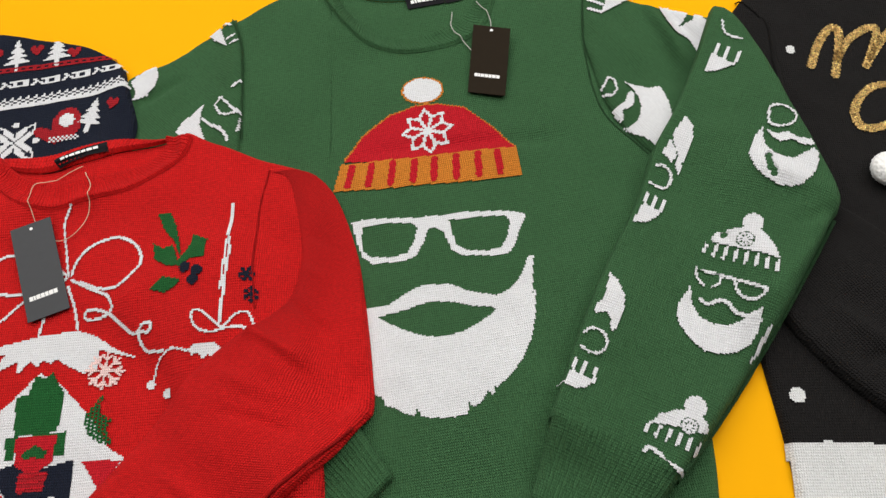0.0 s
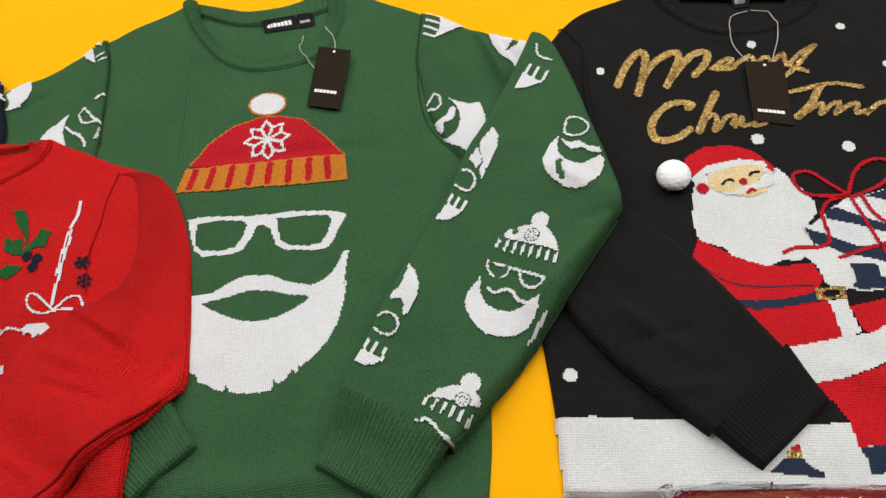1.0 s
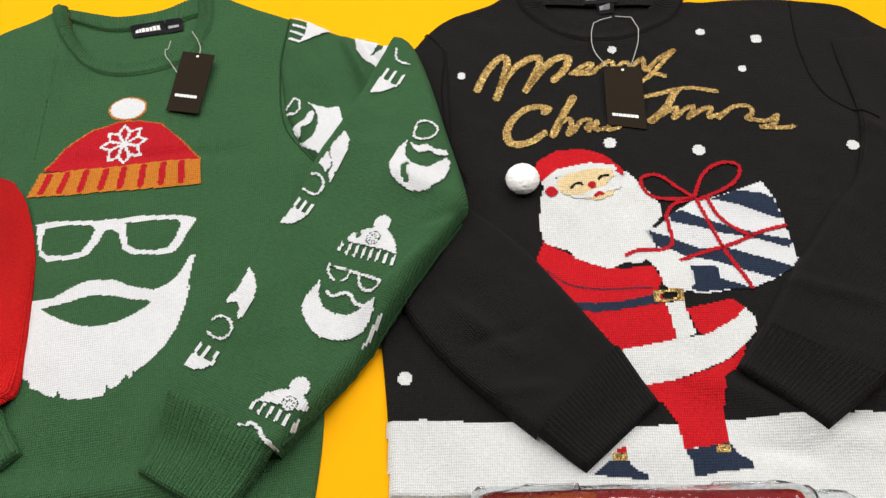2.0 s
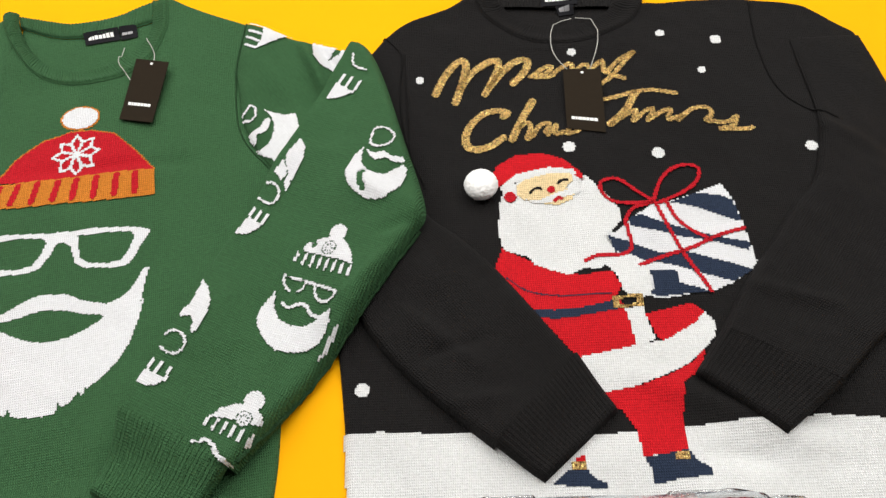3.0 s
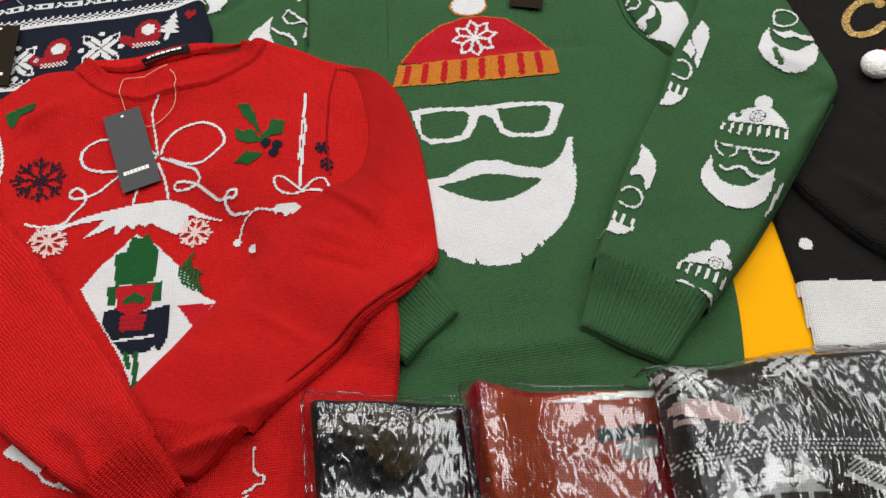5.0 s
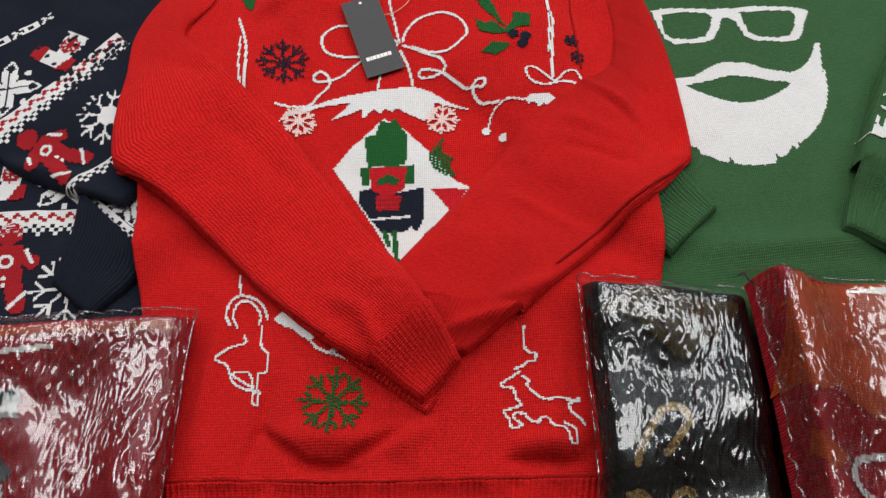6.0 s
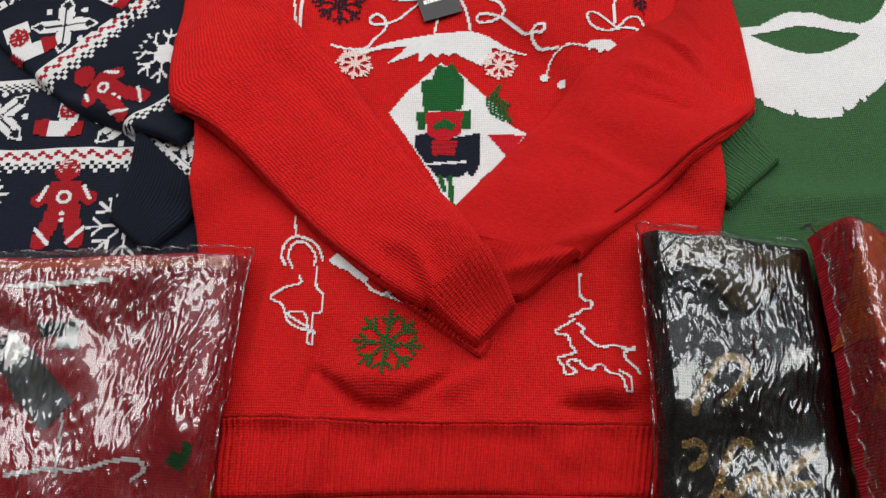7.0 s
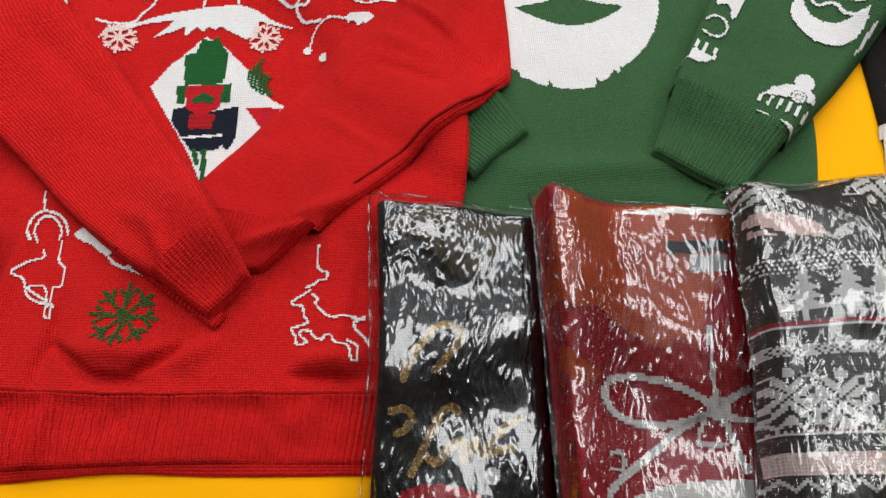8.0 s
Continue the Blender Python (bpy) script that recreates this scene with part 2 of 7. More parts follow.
def ridge(x, y, a, b, width, high):
    """A fold from a to b, fading at its ends."""
    ax, ay = a
    dx, dy = b[0] - ax, b[1] - ay
    ll = math.hypot(dx, dy)
    s = ((x - ax) * dx + (y - ay) * dy) / ll ** 2
    d = ((x - ax) * -dy + (y - ay) * dx) / ll
    fade = np.clip(1 - (2 * s - 1) ** 2, 0, 1) * ((s > 0) & (s < 1))
    return high * fade * np.exp(-(d / width) ** 2)


def sheet(name, parent, material, left, right, bottom=None, top=None, thick=0.008, taper=(0.008, 0.008, 0.0, 0.0), folds=(), rough=(0.0012, 0.05),
          rib=0.0, rib_high=0.0005, step=0.003, turn=None, label="", seed=1, bridge=3, raise_by=0.0006, lie=True, film=0.0, ramp=None):
    """A piece of cloth between four border curves (left and right run from bottom to top), laid on what is already there.
    taper: how far from each border (left, right, bottom, top) it rounds down; ramp: (from, to, least), where along its length it grows thick. Returns the object and the cells that it covers."""
    global HEIGHT
    wide = max(length(bottom) if bottom else 0, length([left[0], right[0]]), length([left[-1], right[-1]]), length(top) if top else 0)
    tall = max(length(left), length(right))
    cols = int(min(560, max(10, wide / (rib / 6 if rib else step))))
    rows = int(max(8, tall / step))
    s = np.linspace(0, 1, cols)
    v = s if rib else 0.5 * s + 0.5 * (0.5 - 0.5 * np.cos(np.pi * s))
    u = np.linspace(0, 1, rows)
    u = 0.6 * u + 0.4 * (0.5 - 0.5 * np.cos(np.pi * u))

    def at(points, t):
        c = curve(points, 400)
        k = np.linspace(0, 1, 400)
        return np.stack([np.interp(t, k, c[:, 0]), np.interp(t, k, c[:, 1])], 1)
    lc, rc = at(left, u), at(right, u)
    bc = at(bottom if bottom else [left[0], right[0]], v)
    tc = at(top if top else [left[-1], right[-1]], v)
    U, V = u[:, None, None], v[None, :, None]
    P = lc[:, None] * (1 - V) + rc[:, None] * V + bc[None] * (1 - U) + tc[None] * U
    P = P - (lc[0] * (1 - U) * (1 - V) + rc[0] * (1 - U) * V + lc[-1] * U * (1 - V) + rc[-1] * U * V)
    x, y = P[..., 0], P[..., 1]
    width_here = np.hypot(*(rc - lc).T)[:, None] + 1e-6
    dl, dr = V[..., 0] * width_here, (1 - V[..., 0]) * width_here
    high_here = np.hypot(*(tc - bc).T)[None, :] + 1e-6
    db, dt = U[..., 0] * high_here, (1 - U[..., 0]) * high_here
    prof = np.ones_like(x)
    for d, r in zip((dl, dr, db, dt), taper):
        if r:
            prof = prof * np.sqrt(np.clip(1 - (1 - np.clip(d / r, 0, 1)) ** 2, 0, 1))
    base = np.maximum(soften(spread_max(HEIGHT, bridge), bridge + 1), HEIGHT)
    grow = np.ones_like(U[..., 0])
    if ramp:
        k = np.clip((U[..., 0] - ramp[0]) / (ramp[1] - ramp[0]), 0, 1)
        grow = ramp[2] + (1 - ramp[2]) * k * k * (3 - 2 * k)
    z = sample(base, x, y) + raise_by + thick * prof * grow
    wr = value_noise(x, y, rough[1], seed) * rough[0] + value_noise(x + y * 0.4, y, rough[1] * 0.45, seed + 7) * rough[0] * 0.5 + (0 if film else value_noise(x, y + 0.3 * x, rough[1] * 0.2, seed + 9) * rough[0] * 0.2)
    for f in folds:
        wr = wr + ridge(x, y, *f)
    if film:
        wr = wr + film * (0.5 * value_noise(x + 0.3 * y, y, 0.085, seed + 3) + 0.35 * (0.5 - np.abs(value_noise(x + 0.6 * y, 0.6 * y, 0.034, seed + 4))) + 0.06 * (0.5 - np.abs(value_noise(x, y - 0.5 * x, 0.014, seed + 5))))
    z = z + wr * np.minimum(1, prof + (0.3 if film else 0.05)) * np.minimum(1, 0.12 + grow * 1.1)
    if rib:
        z = z + rib_high * np.sin(2 * np.pi * V[..., 0] * wide / rib) * prof
    z = np.maximum(z, sample(HEIGHT, x, y) + raise_by * 0.6)
    if turn is None:
        uv = np.stack([np.broadcast_to(V[..., 0] * wide, x.shape), np.broadcast_to(U[..., 0] * tall, x.shape)], -1)
    else:
        c, sn = math.cos(radians(turn)), math.sin(radians(turn))
        uv = np.stack([x * c + y * sn, -x * sn + y * c], -1)
    ob = mesh_object(name, np.stack([x, y, z], -1).reshape(-1, 3), grid_faces(rows, cols), uv.reshape(-1, 2), material, parent, label)
    mask = np.zeros_like(HEIGHT, bool)
    if lie:
        fx = np.linspace(0, cols - 1, cols * 2)
        fy = np.linspace(0, rows - 1, rows * 2)

        def dense(a):
            a = np.stack([np.interp(fx, np.arange(cols), r) for r in a])
            return np.stack([np.interp(fy, np.arange(rows), c2) for c2 in a.T]).T
        X, Y, Z = dense(x), dense(y), dense(z)
        i = np.clip(np.rint((X - X0) / CELL).astype(int), 0, NX - 1).ravel()
        j = np.clip(np.rint((Y - Y0) / CELL).astype(int), 0, NY - 1).ravel()
        np.maximum.at(HEIGHT, (j, i), Z.ravel())
        mask[j, i] = True
    return ob, mask


def tube(name, parent, material, points, radius, label="", lift=0.0006, n=60, z=None):
    """A thin cord laid over the cloth (or at the heights z)."""
    c = curve(points, n)
    h = sample(HEIGHT, c[:, 0], c[:, 1]) + lift if z is None else np.interp(np.linspace(0, 1, n), np.linspace(0, 1, len(z)), z)
    cu = bpy.data.curves.new(name, "CURVE")
    cu.dimensions, cu.bevel_depth, cu.bevel_resolution = "3D", radius, 2
    sp = cu.splines.new("POLY")
    sp.points.add(n - 1)
    for k in range(n):
        sp.points[k].co = (c[k, 0], c[k, 1], h[k], 1)
    cu.materials.append(material)
    ob = new(name, cu)
    ob.parent = parent
    if label:
        ob["label"] = label
    return ob


# ---- stitched motifs: shapes filled stitch by stitch ----


def poly(points, smooth=False):
    p = curve(points + [points[0]], 90) if smooth else np.array(points, float)

    def inside(x, y):
        res = np.zeros(x.shape, bool)
        for k in range(len(p)):
            (ax, ay), (bx, by) = p[k], p[(k + 1) % len(p)]
            if ay == by:
                continue
            res ^= ((ay > y) != (by > y)) & (x < (bx - ax) * (y - ay) / (by - ay) + ax)
        return res
    return (p.min(0), p.max(0)), inside


def line(points, width, smooth=True):
    p = curve(points, max(8, 6 * len(points)), smooth)

    def inside(x, y):
        best = np.full(x.shape, 9.0)
        for (ax, ay), (bx, by) in zip(p[:-1], p[1:]):
            dx, dy = bx - ax, by - ay
            s = np.clip(((x - ax) * dx + (y - ay) * dy) / (dx * dx + dy * dy + 1e-12), 0, 1)
            best = np.minimum(best, np.hypot(x - ax - s * dx, y - ay - s * dy))
        return best < width / 2
    return (p.min(0) - width, p.max(0) + width), inside


def disc(c, r, ry=None):
    ry = ry or r
    return (np.array([c[0] - r, c[1] - ry]), np.array([c[0] + r, c[1] + ry])), lambda x, y: ((x - c[0]) / r) ** 2 + ((y - c[1]) / ry) ** 2 < 1


def flake(c, r, arms=8, turn=0.0, width=0.0035):
    """A snowflake of straight arms with side barbs."""
    out = []
    for k in range(arms):
        a = 2 * math.pi * k / arms + radians(turn)
        e = (c[0] + r * math.cos(a), c[1] + r * math.sin(a))
        out.append(line([c, e], width, False))
        m = (c[0] + 0.6 * r * math.cos(a), c[1] + 0.6 * r * math.sin(a))
        for s in (-1, 1):
            out.append(line([m, (m[0] + 0.34 * r * math.cos(a + s * 0.8), m[1] + 0.34 * r * math.sin(a + s * 0.8))], width, False))
    return out


def stitches(name, parent, material, shapes, covers, turn=0.0, holes=(), lift=0.0008, cell=(0.0024, 0.0019), label=""):
    """Every stitch of the grid (turned by so many degrees) whose middle lies in a shape and on the cloth becomes a small face."""
    shapes = shapes if isinstance(shapes, list) else [shapes]
    c, s = math.cos(radians(turn)), math.sin(radians(turn))
    lo = np.min([b[0] for b, _ in shapes], 0)
    hi = np.max([b[1] for b, _ in shapes], 0)
    corners = np.array([(a, b) for a in (lo[0], hi[0]) for b in (lo[1], hi[1])])
    pu, pv = corners @ np.array([c, s]), corners @ np.array([-s, c])
    i = np.arange(math.floor(pu.min() / cell[0]) - 1, math.ceil(pu.max() / cell[0]) + 2)
    j = np.arange(math.floor(pv.min() / cell[1]) - 1, math.ceil(pv.max() / cell[1]) + 2)
    uu, vv = np.meshgrid((i + 0.5) * cell[0], (j + 0.5) * cell[1])
    x, y = uu * c - vv * s, uu * s + vv * c
    full = np.zeros(x.shape, bool)
    for (b0, b1), f in shapes:
        full |= f(x, y)
    for _, f in holes:
        full &= ~f(x, y)
    return place_stitches(name, parent, material, full, i[0], j[0], cell, turn, covers, lift, label)


def place_stitches(name, parent, material, full, i0, j0, cell, turn, covers, lift, label):
    c, s = math.cos(radians(turn)), math.sin(radians(turn))
    jj, ii = np.nonzero(full)
    u, v = (ii + i0) * cell[0], (jj + j0) * cell[1]
    cx, cy = (u + cell[0] / 2), (v + cell[1] / 2)
    wx, wy = cx * c - cy * s, cx * s + cy * c
    if covers is not None:
        gi = np.clip(np.rint((wx - X0) / CELL).astype(int), 0, NX - 1)
        gj = np.clip(np.rint((wy - Y0) / CELL).astype(int), 0, NY - 1)
        keep = covers[gj, gi]
        ii, jj = ii[keep], jj[keep]
    if not len(ii):
        return None
    key = np.stack([np.stack([jj + b, ii + a], 1) for a, b in ((0, 0), (1, 0), (1, 1), (0, 1))], 1).reshape(-1, 2)
    flat, back = np.unique(key[:, 0] * 100000 + key[:, 1], return_inverse=True)
    vj, vi = flat // 100000, flat % 100000
    u, v = (vi + i0) * cell[0], (vj + j0) * cell[1]
    x, y = u * c - v * s, u * s + v * c
    z = sample(HEIGHT, x, y) + lift
    return mesh_object(name, np.stack([x, y, z], 1), back.reshape(-1, 4), np.stack([u, v], 1), material, parent, label)


def chart(rows, repeat=1):
    """A knitting chart, top row first, as an array of characters."""
    w = max(len(r) for r in rows)
    return np.array([list(r.ljust(w, ".") * repeat) for r in rows[::-1]])


def chart_motif(name, parent, colours, rows, middle, turn, covers, cell=(0.0024, 0.0022), repeat=1, lift=0.0008):
    """A knitting chart round a middle point; colours: character to material."""
    a = chart(rows, repeat)
    c, s = math.cos(radians(turn)), math.sin(radians(turn))
    u, v = middle[0] * c + middle[1] * s, -middle[0] * s + middle[1] * c
    i0, j0 = round(u / cell[0] - a.shape[1] / 2), round(v / cell[1] - a.shape[0] / 2)
    for ch, material in colours.items():
        place_stitches(name, parent, material, a == ch, i0, j0, cell, turn, covers, lift, "")


# ---- outlines on the table, in metres ----
R_BODY_R = [(-0.1420, 0.2990), (-0.1290, 0.2340), (-0.1040, 0.1540), (-0.1020, 0.0750), (-0.1210, -0.0250)]
R_BODY_L = [(-0.5950, 0.2530), (-0.5890, 0.1350), (-0.5730, 0.0410), (-0.5470, -0.0530), (-0.5200, -0.1340)]
R_COL_OUT = [(-0.463, 0.44), (-0.446, 0.424), (-0.419, 0.406), (-0.39, 0.4), (-0.357, 0.405), (-0.321, 0.415), (-0.288, 0.433), (-0.269, 0.451), (-0.263, 0.47)]
R_COL_IN = [(-0.452, 0.456), (-0.439, 0.443), (-0.42, 0.432), (-0.397, 0.425), (-0.36, 0.428), (-0.329, 0.436), (-0.299, 0.45), (-0.288, 0.465), (-0.288, 0.474)]
R_BACK_OUT = [(-0.463, 0.457), (-0.409, 0.46), (-0.365, 0.469), (-0.334, 0.474), (-0.276, 0.476)]
R_BACK_IN = [(-0.437, 0.437), (-0.406, 0.439), (-0.362, 0.447), (-0.332, 0.458), (-0.288, 0.464)]
R_ARM_R = [(-0.179, 0.434), (-0.183, 0.387), (-0.18, 0.335), (-0.173, 0.286)]
G_ARM_R = [(0.133, 0.655), (0.13, 0.579), (0.143, 0.5), (0.183, 0.447), (0.209, 0.391)]
G_ARM_L = [(-0.24, 0.625), (-0.226, 0.588), (-0.219, 0.537), (-0.214, 0.476)]
G_SH_L = [(-0.240, 0.625), (-0.228, 0.633), (-0.197, 0.656), (-0.150, 0.684)]
G_SH_R = [(0.03, 0.699), (0.065, 0.689), (0.1, 0.673), (0.133, 0.657)]
G_COL_OUT = [(-0.153, 0.681), (-0.131, 0.639), (-0.095, 0.596), (-0.053, 0.581), (-0.01, 0.586), (0.022, 0.603), (0.036, 0.649), (0.031, 0.703)]
G_COL_IN = [(-0.141, 0.689), (-0.125, 0.648), (-0.095, 0.613), (-0.054, 0.6), (-0.011, 0.611), (0.015, 0.637), (0.02, 0.672), (0.015, 0.7)]
G_BACK_OUT = [(-0.143, 0.689), (-0.107, 0.68), (-0.072, 0.675), (-0.027, 0.683), (0.016, 0.705)]
G_BACK_IN = [(-0.134, 0.668), (-0.101, 0.655), (-0.067, 0.65), (-0.022, 0.653), (0.02, 0.671)]
G_FR_OUT = [(0.258, 0.609), (0.279, 0.593), (0.296, 0.55), (0.317, 0.473), (0.339, 0.386), (0.326, 0.355), (0.299, 0.311), (0.25, 0.235), (0.213, 0.185), (0.179, 0.145)]
G_FR_IN = [(0.258, 0.609), (0.233, 0.542), (0.207, 0.483), (0.184, 0.442), (0.163, 0.386), (0.136, 0.334), (0.109, 0.274), (0.087, 0.215), (0.077, 0.191)]
G_CUFF = [(0.081, 0.193), (0.129, 0.17), (0.179, 0.146), (0.136, 0.091), (0.098, 0.106), (0.06, 0.126)]
B_SH_L = [(0.3950, 0.6800), (0.3610, 0.6710), (0.3090, 0.6460), (0.2590, 0.6100)]
B_SH_R = [(0.5870, 0.6640), (0.6830, 0.6660), (0.7560, 0.6540), (0.8240, 0.6230)]
B_SIDE_L = [(0.246, 0.317), (0.255, 0.237), (0.262, 0.174), (0.267, 0.10700000000000001)]
B_SNOW = [(0.2610, 0.1730), (0.3010, 0.1740), (0.3490, 0.1710), (0.3910, 0.1710), (0.4400, 0.1650), (0.4970, 0.1680), (0.5400, 0.1710), (0.5880, 0.1750), (0.6360, 0.1780), (0.6740, 0.1800), (0.7150, 0.1760), (0.7470, 0.1710)]
B_HEM = [(0.273, 0.108), (0.347, 0.108), (0.439, 0.107), (0.531, 0.106), (0.622, 0.104), (0.697, 0.102)]
B_COL_OUT = [(0.3980, 0.6750), (0.4120, 0.6480), (0.4430, 0.6210), (0.4790, 0.6110), (0.5230, 0.6160), (0.5610, 0.6350), (0.5800, 0.6640)]
B_COL_IN = [(0.4200, 0.6790), (0.4380, 0.6540), (0.4690, 0.6390), (0.5070, 0.6390), (0.5400, 0.6530), (0.5560, 0.6710)]
B_FL_LO = [(0.2680, 0.2940), (0.3000, 0.2450), (0.3440, 0.1990), (0.3950, 0.1550), (0.4350, 0.1270)]
B_FL_UP = [(0.3410, 0.3860), (0.3750, 0.3560), (0.4060, 0.3240), (0.4380, 0.2790), (0.4700, 0.2360), (0.5020, 0.1870)]
B_FR_UP = [(0.6790, 0.3710), (0.6530, 0.3340), (0.6270, 0.3000), (0.5980, 0.2540), (0.5710, 0.2180)]
B_FR_LO = [(0.7590, 0.2610), (0.7320, 0.2400), (0.6890, 0.2000), (0.6370, 0.1620)]
B_ARM_L = [(0.2900, 0.6300), (0.3120, 0.5950), (0.3110, 0.5390), (0.3180, 0.4770), (0.3380, 0.4200)]
B_ARM_R = [(0.7010, 0.6570), (0.6990, 0.5890), (0.7140, 0.5250), (0.7570, 0.4850)]
B_ROUT = [(0.8150, 0.6100), (0.8270, 0.5290), (0.8280, 0.4350), (0.8200, 0.3450), (0.7900, 0.2990), (0.7530, 0.2560)]
HAT_TOP = [(-0.109, 0.447), (-0.092, 0.474), (-0.065, 0.498), (-0.04, 0.509), (-0.018, 0.51), (0.008, 0.504), (0.035, 0.48), (0.059, 0.456), (0.018, 0.453), (-0.025, 0.449), (-0.069, 0.446)]
BRIM_HI = [(-0.112, 0.444), (-0.069, 0.447), (-0.025, 0.45), (0.018, 0.454), (0.059, 0.457)]
BRIM_LO = [(-0.117, 0.413), (-0.073, 0.414), (-0.025, 0.418), (0.018, 0.42), (0.063, 0.426)]
BOBBLE = [(-0.034, 0.528), (-0.014, 0.527)]
HAT_STAR = [(-0.028, 0.479), (-0.004, 0.48)]
GLASSES = [(-0.097, 0.378), (-0.087, 0.381), (-0.035, 0.383), (-0.027, 0.385), (-0.008, 0.385), (0.007, 0.388), (0.049, 0.389), (0.065, 0.386), (0.064, 0.38), (0.06, 0.372), (0.055, 0.354), (0.05, 0.346), (0.032, 0.343), (0.007, 0.344), (-0.003, 0.35), (-0.011, 0.368), (-0.019, 0.373), (-0.025, 0.371), (-0.029, 0.357), (-0.036, 0.343), (-0.047, 0.338), (-0.075, 0.336), (-0.085, 0.343), (-0.091, 0.359)]
LENS_L = [(-0.087, 0.373), (-0.061, 0.377), (-0.04, 0.377), (-0.035, 0.372), (-0.038, 0.357), (-0.044, 0.346), (-0.059, 0.342), (-0.078, 0.343), (-0.085, 0.35)]
LENS_R = [(-0.006, 0.38), (0.023, 0.383), (0.046, 0.384), (0.051, 0.378), (0.048, 0.363), (0.043, 0.352), (0.03, 0.348), (0.01, 0.349), (0.001, 0.355), (-0.004, 0.371)]
BEARD_UP = [(-0.103, 0.287), (-0.078, 0.292), (-0.058, 0.296), (-0.043, 0.307), (-0.028, 0.315), (-0.003, 0.316), (0.012, 0.309), (0.037, 0.304), (0.049, 0.31), (0.06, 0.324), (0.066, 0.342), (0.071, 0.343), (0.069, 0.305)]
BEARD_LO = [(0.072, 0.311), (0.071, 0.286), (0.067, 0.264), (0.059, 0.246), (0.05, 0.233), (0.037, 0.22), (0.034, 0.222), (0.034, 0.212), (0.029, 0.218), (0.023, 0.207), (0.016, 0.203), (0.013, 0.209), (0.012, 0.198), (0.001, 0.195), (-0.019, 0.194), (-0.027, 0.196), (-0.031, 0.202), (-0.033, 0.196), (-0.041, 0.198), (-0.051, 0.203), (-0.057, 0.204), (-0.061, 0.212), (-0.067, 0.214), (-0.086, 0.227), (-0.113, 0.244)]
MOUTH = [(-0.068, 0.284), (-0.043, 0.291), (-0.023, 0.298), (-0.003, 0.299), (0.017, 0.295), (0.036, 0.292), (0.021, 0.279), (0.002, 0.269), (-0.023, 0.266), (-0.047, 0.273)]
CAP = [(0.2221, 0.3433), (0.2286, 0.3508), (0.2394, 0.3515), (0.2500, 0.3512), (0.2578, 0.3493), (0.2640, 0.3463), (0.2694, 0.3380), (0.2726, 0.3291), (0.2736, 0.3180), (0.2621, 0.3245), (0.2494, 0.3305), (0.2364, 0.3374)]
CAP_BOBBLE = [(0.2585, 0.3550), (0.2653, 0.3539)]
FRINGE_HI = [(0.2210, 0.3422), (0.2725, 0.3159)]
FRINGE_LO = [(0.2166, 0.3336), (0.2696, 0.3074)]
CAP_STAR = [(0.2501, 0.3398), (0.2548, 0.3388)]
SPEC_BAR = [(0.2085, 0.3186), (0.2175, 0.3155), (0.2306, 0.3101), (0.2485, 0.2993), (0.2603, 0.2918)]
SPEC_L = [(0.2090, 0.3186), (0.2084, 0.3112), (0.2121, 0.3043), (0.2184, 0.3019), (0.2253, 0.3033), (0.2290, 0.3098)]
SPEC_R = [(0.2383, 0.3041), (0.2392, 0.2951), (0.2441, 0.2878), (0.2521, 0.2853), (0.2572, 0.2883), (0.2593, 0.2921)]
WHISKER = [(0.2084, 0.2897), (0.2146, 0.2857), (0.2251, 0.2883), (0.2317, 0.2849), (0.2352, 0.2776), (0.2428, 0.2728)]
CRESCENT = [(0.2026, 0.3040), (0.2016, 0.2934), (0.2015, 0.2852), (0.2067, 0.2746), (0.2170, 0.2682), (0.2299, 0.2666), (0.2402, 0.2691), (0.2479, 0.2751), (0.2528, 0.2758), (0.2554, 0.2772), (0.2537, 0.2663), (0.2500, 0.2574), (0.2448, 0.2497), (0.2346, 0.2443), (0.2219, 0.2416), (0.2067, 0.2435), (0.1965, 0.2524), (0.1887, 0.2668), (0.1871, 0.2756), (0.1911, 0.2874), (0.1979, 0.2961)]
LET_M1 = [(0.3490, 0.5410), (0.3590, 0.5650), (0.3740, 0.5860), (0.3820, 0.5820), (0.3790, 0.5610), (0.3700, 0.5290)]
LET_M2 = [(0.3750, 0.5480), (0.3900, 0.5710), (0.4120, 0.5840), (0.4180, 0.5780), (0.4110, 0.5590), (0.4020, 0.5400)]
LET_M3 = [(0.4070, 0.5490), (0.4230, 0.5710), (0.4390, 0.5830), (0.4500, 0.5820), (0.4440, 0.5670), (0.4320, 0.5530)]
LET_E = [(0.4510, 0.5610), (0.4670, 0.5740), (0.4750, 0.5750), (0.4690, 0.5660), (0.4550, 0.5610), (0.4720, 0.5610), (0.4810, 0.5700)]
LET_R1 = [(0.4810, 0.5700), (0.4940, 0.5770), (0.4970, 0.5710), (0.4920, 0.5600)]
LET_R2 = [(0.4960, 0.5640), (0.5100, 0.5750), (0.5150, 0.5700), (0.5110, 0.5600)]
LET_Y1 = [(0.5110, 0.5620), (0.5280, 0.5790), (0.5310, 0.5740), (0.5320, 0.5640), (0.5470, 0.5780), (0.5640, 0.5880)]
LET_Y2 = [(0.5640, 0.5880), (0.5490, 0.5710), (0.5390, 0.5600), (0.5260, 0.5480)]
LET_Y3 = [(0.5370, 0.5610), (0.5510, 0.5540)]
LET_C = [(0.4200, 0.5070), (0.4240, 0.5120), (0.4140, 0.5160), (0.3990, 0.5120), (0.3850, 0.4980), (0.3790, 0.4800), (0.3850, 0.4670), (0.4030, 0.4680), (0.4180, 0.4780)]
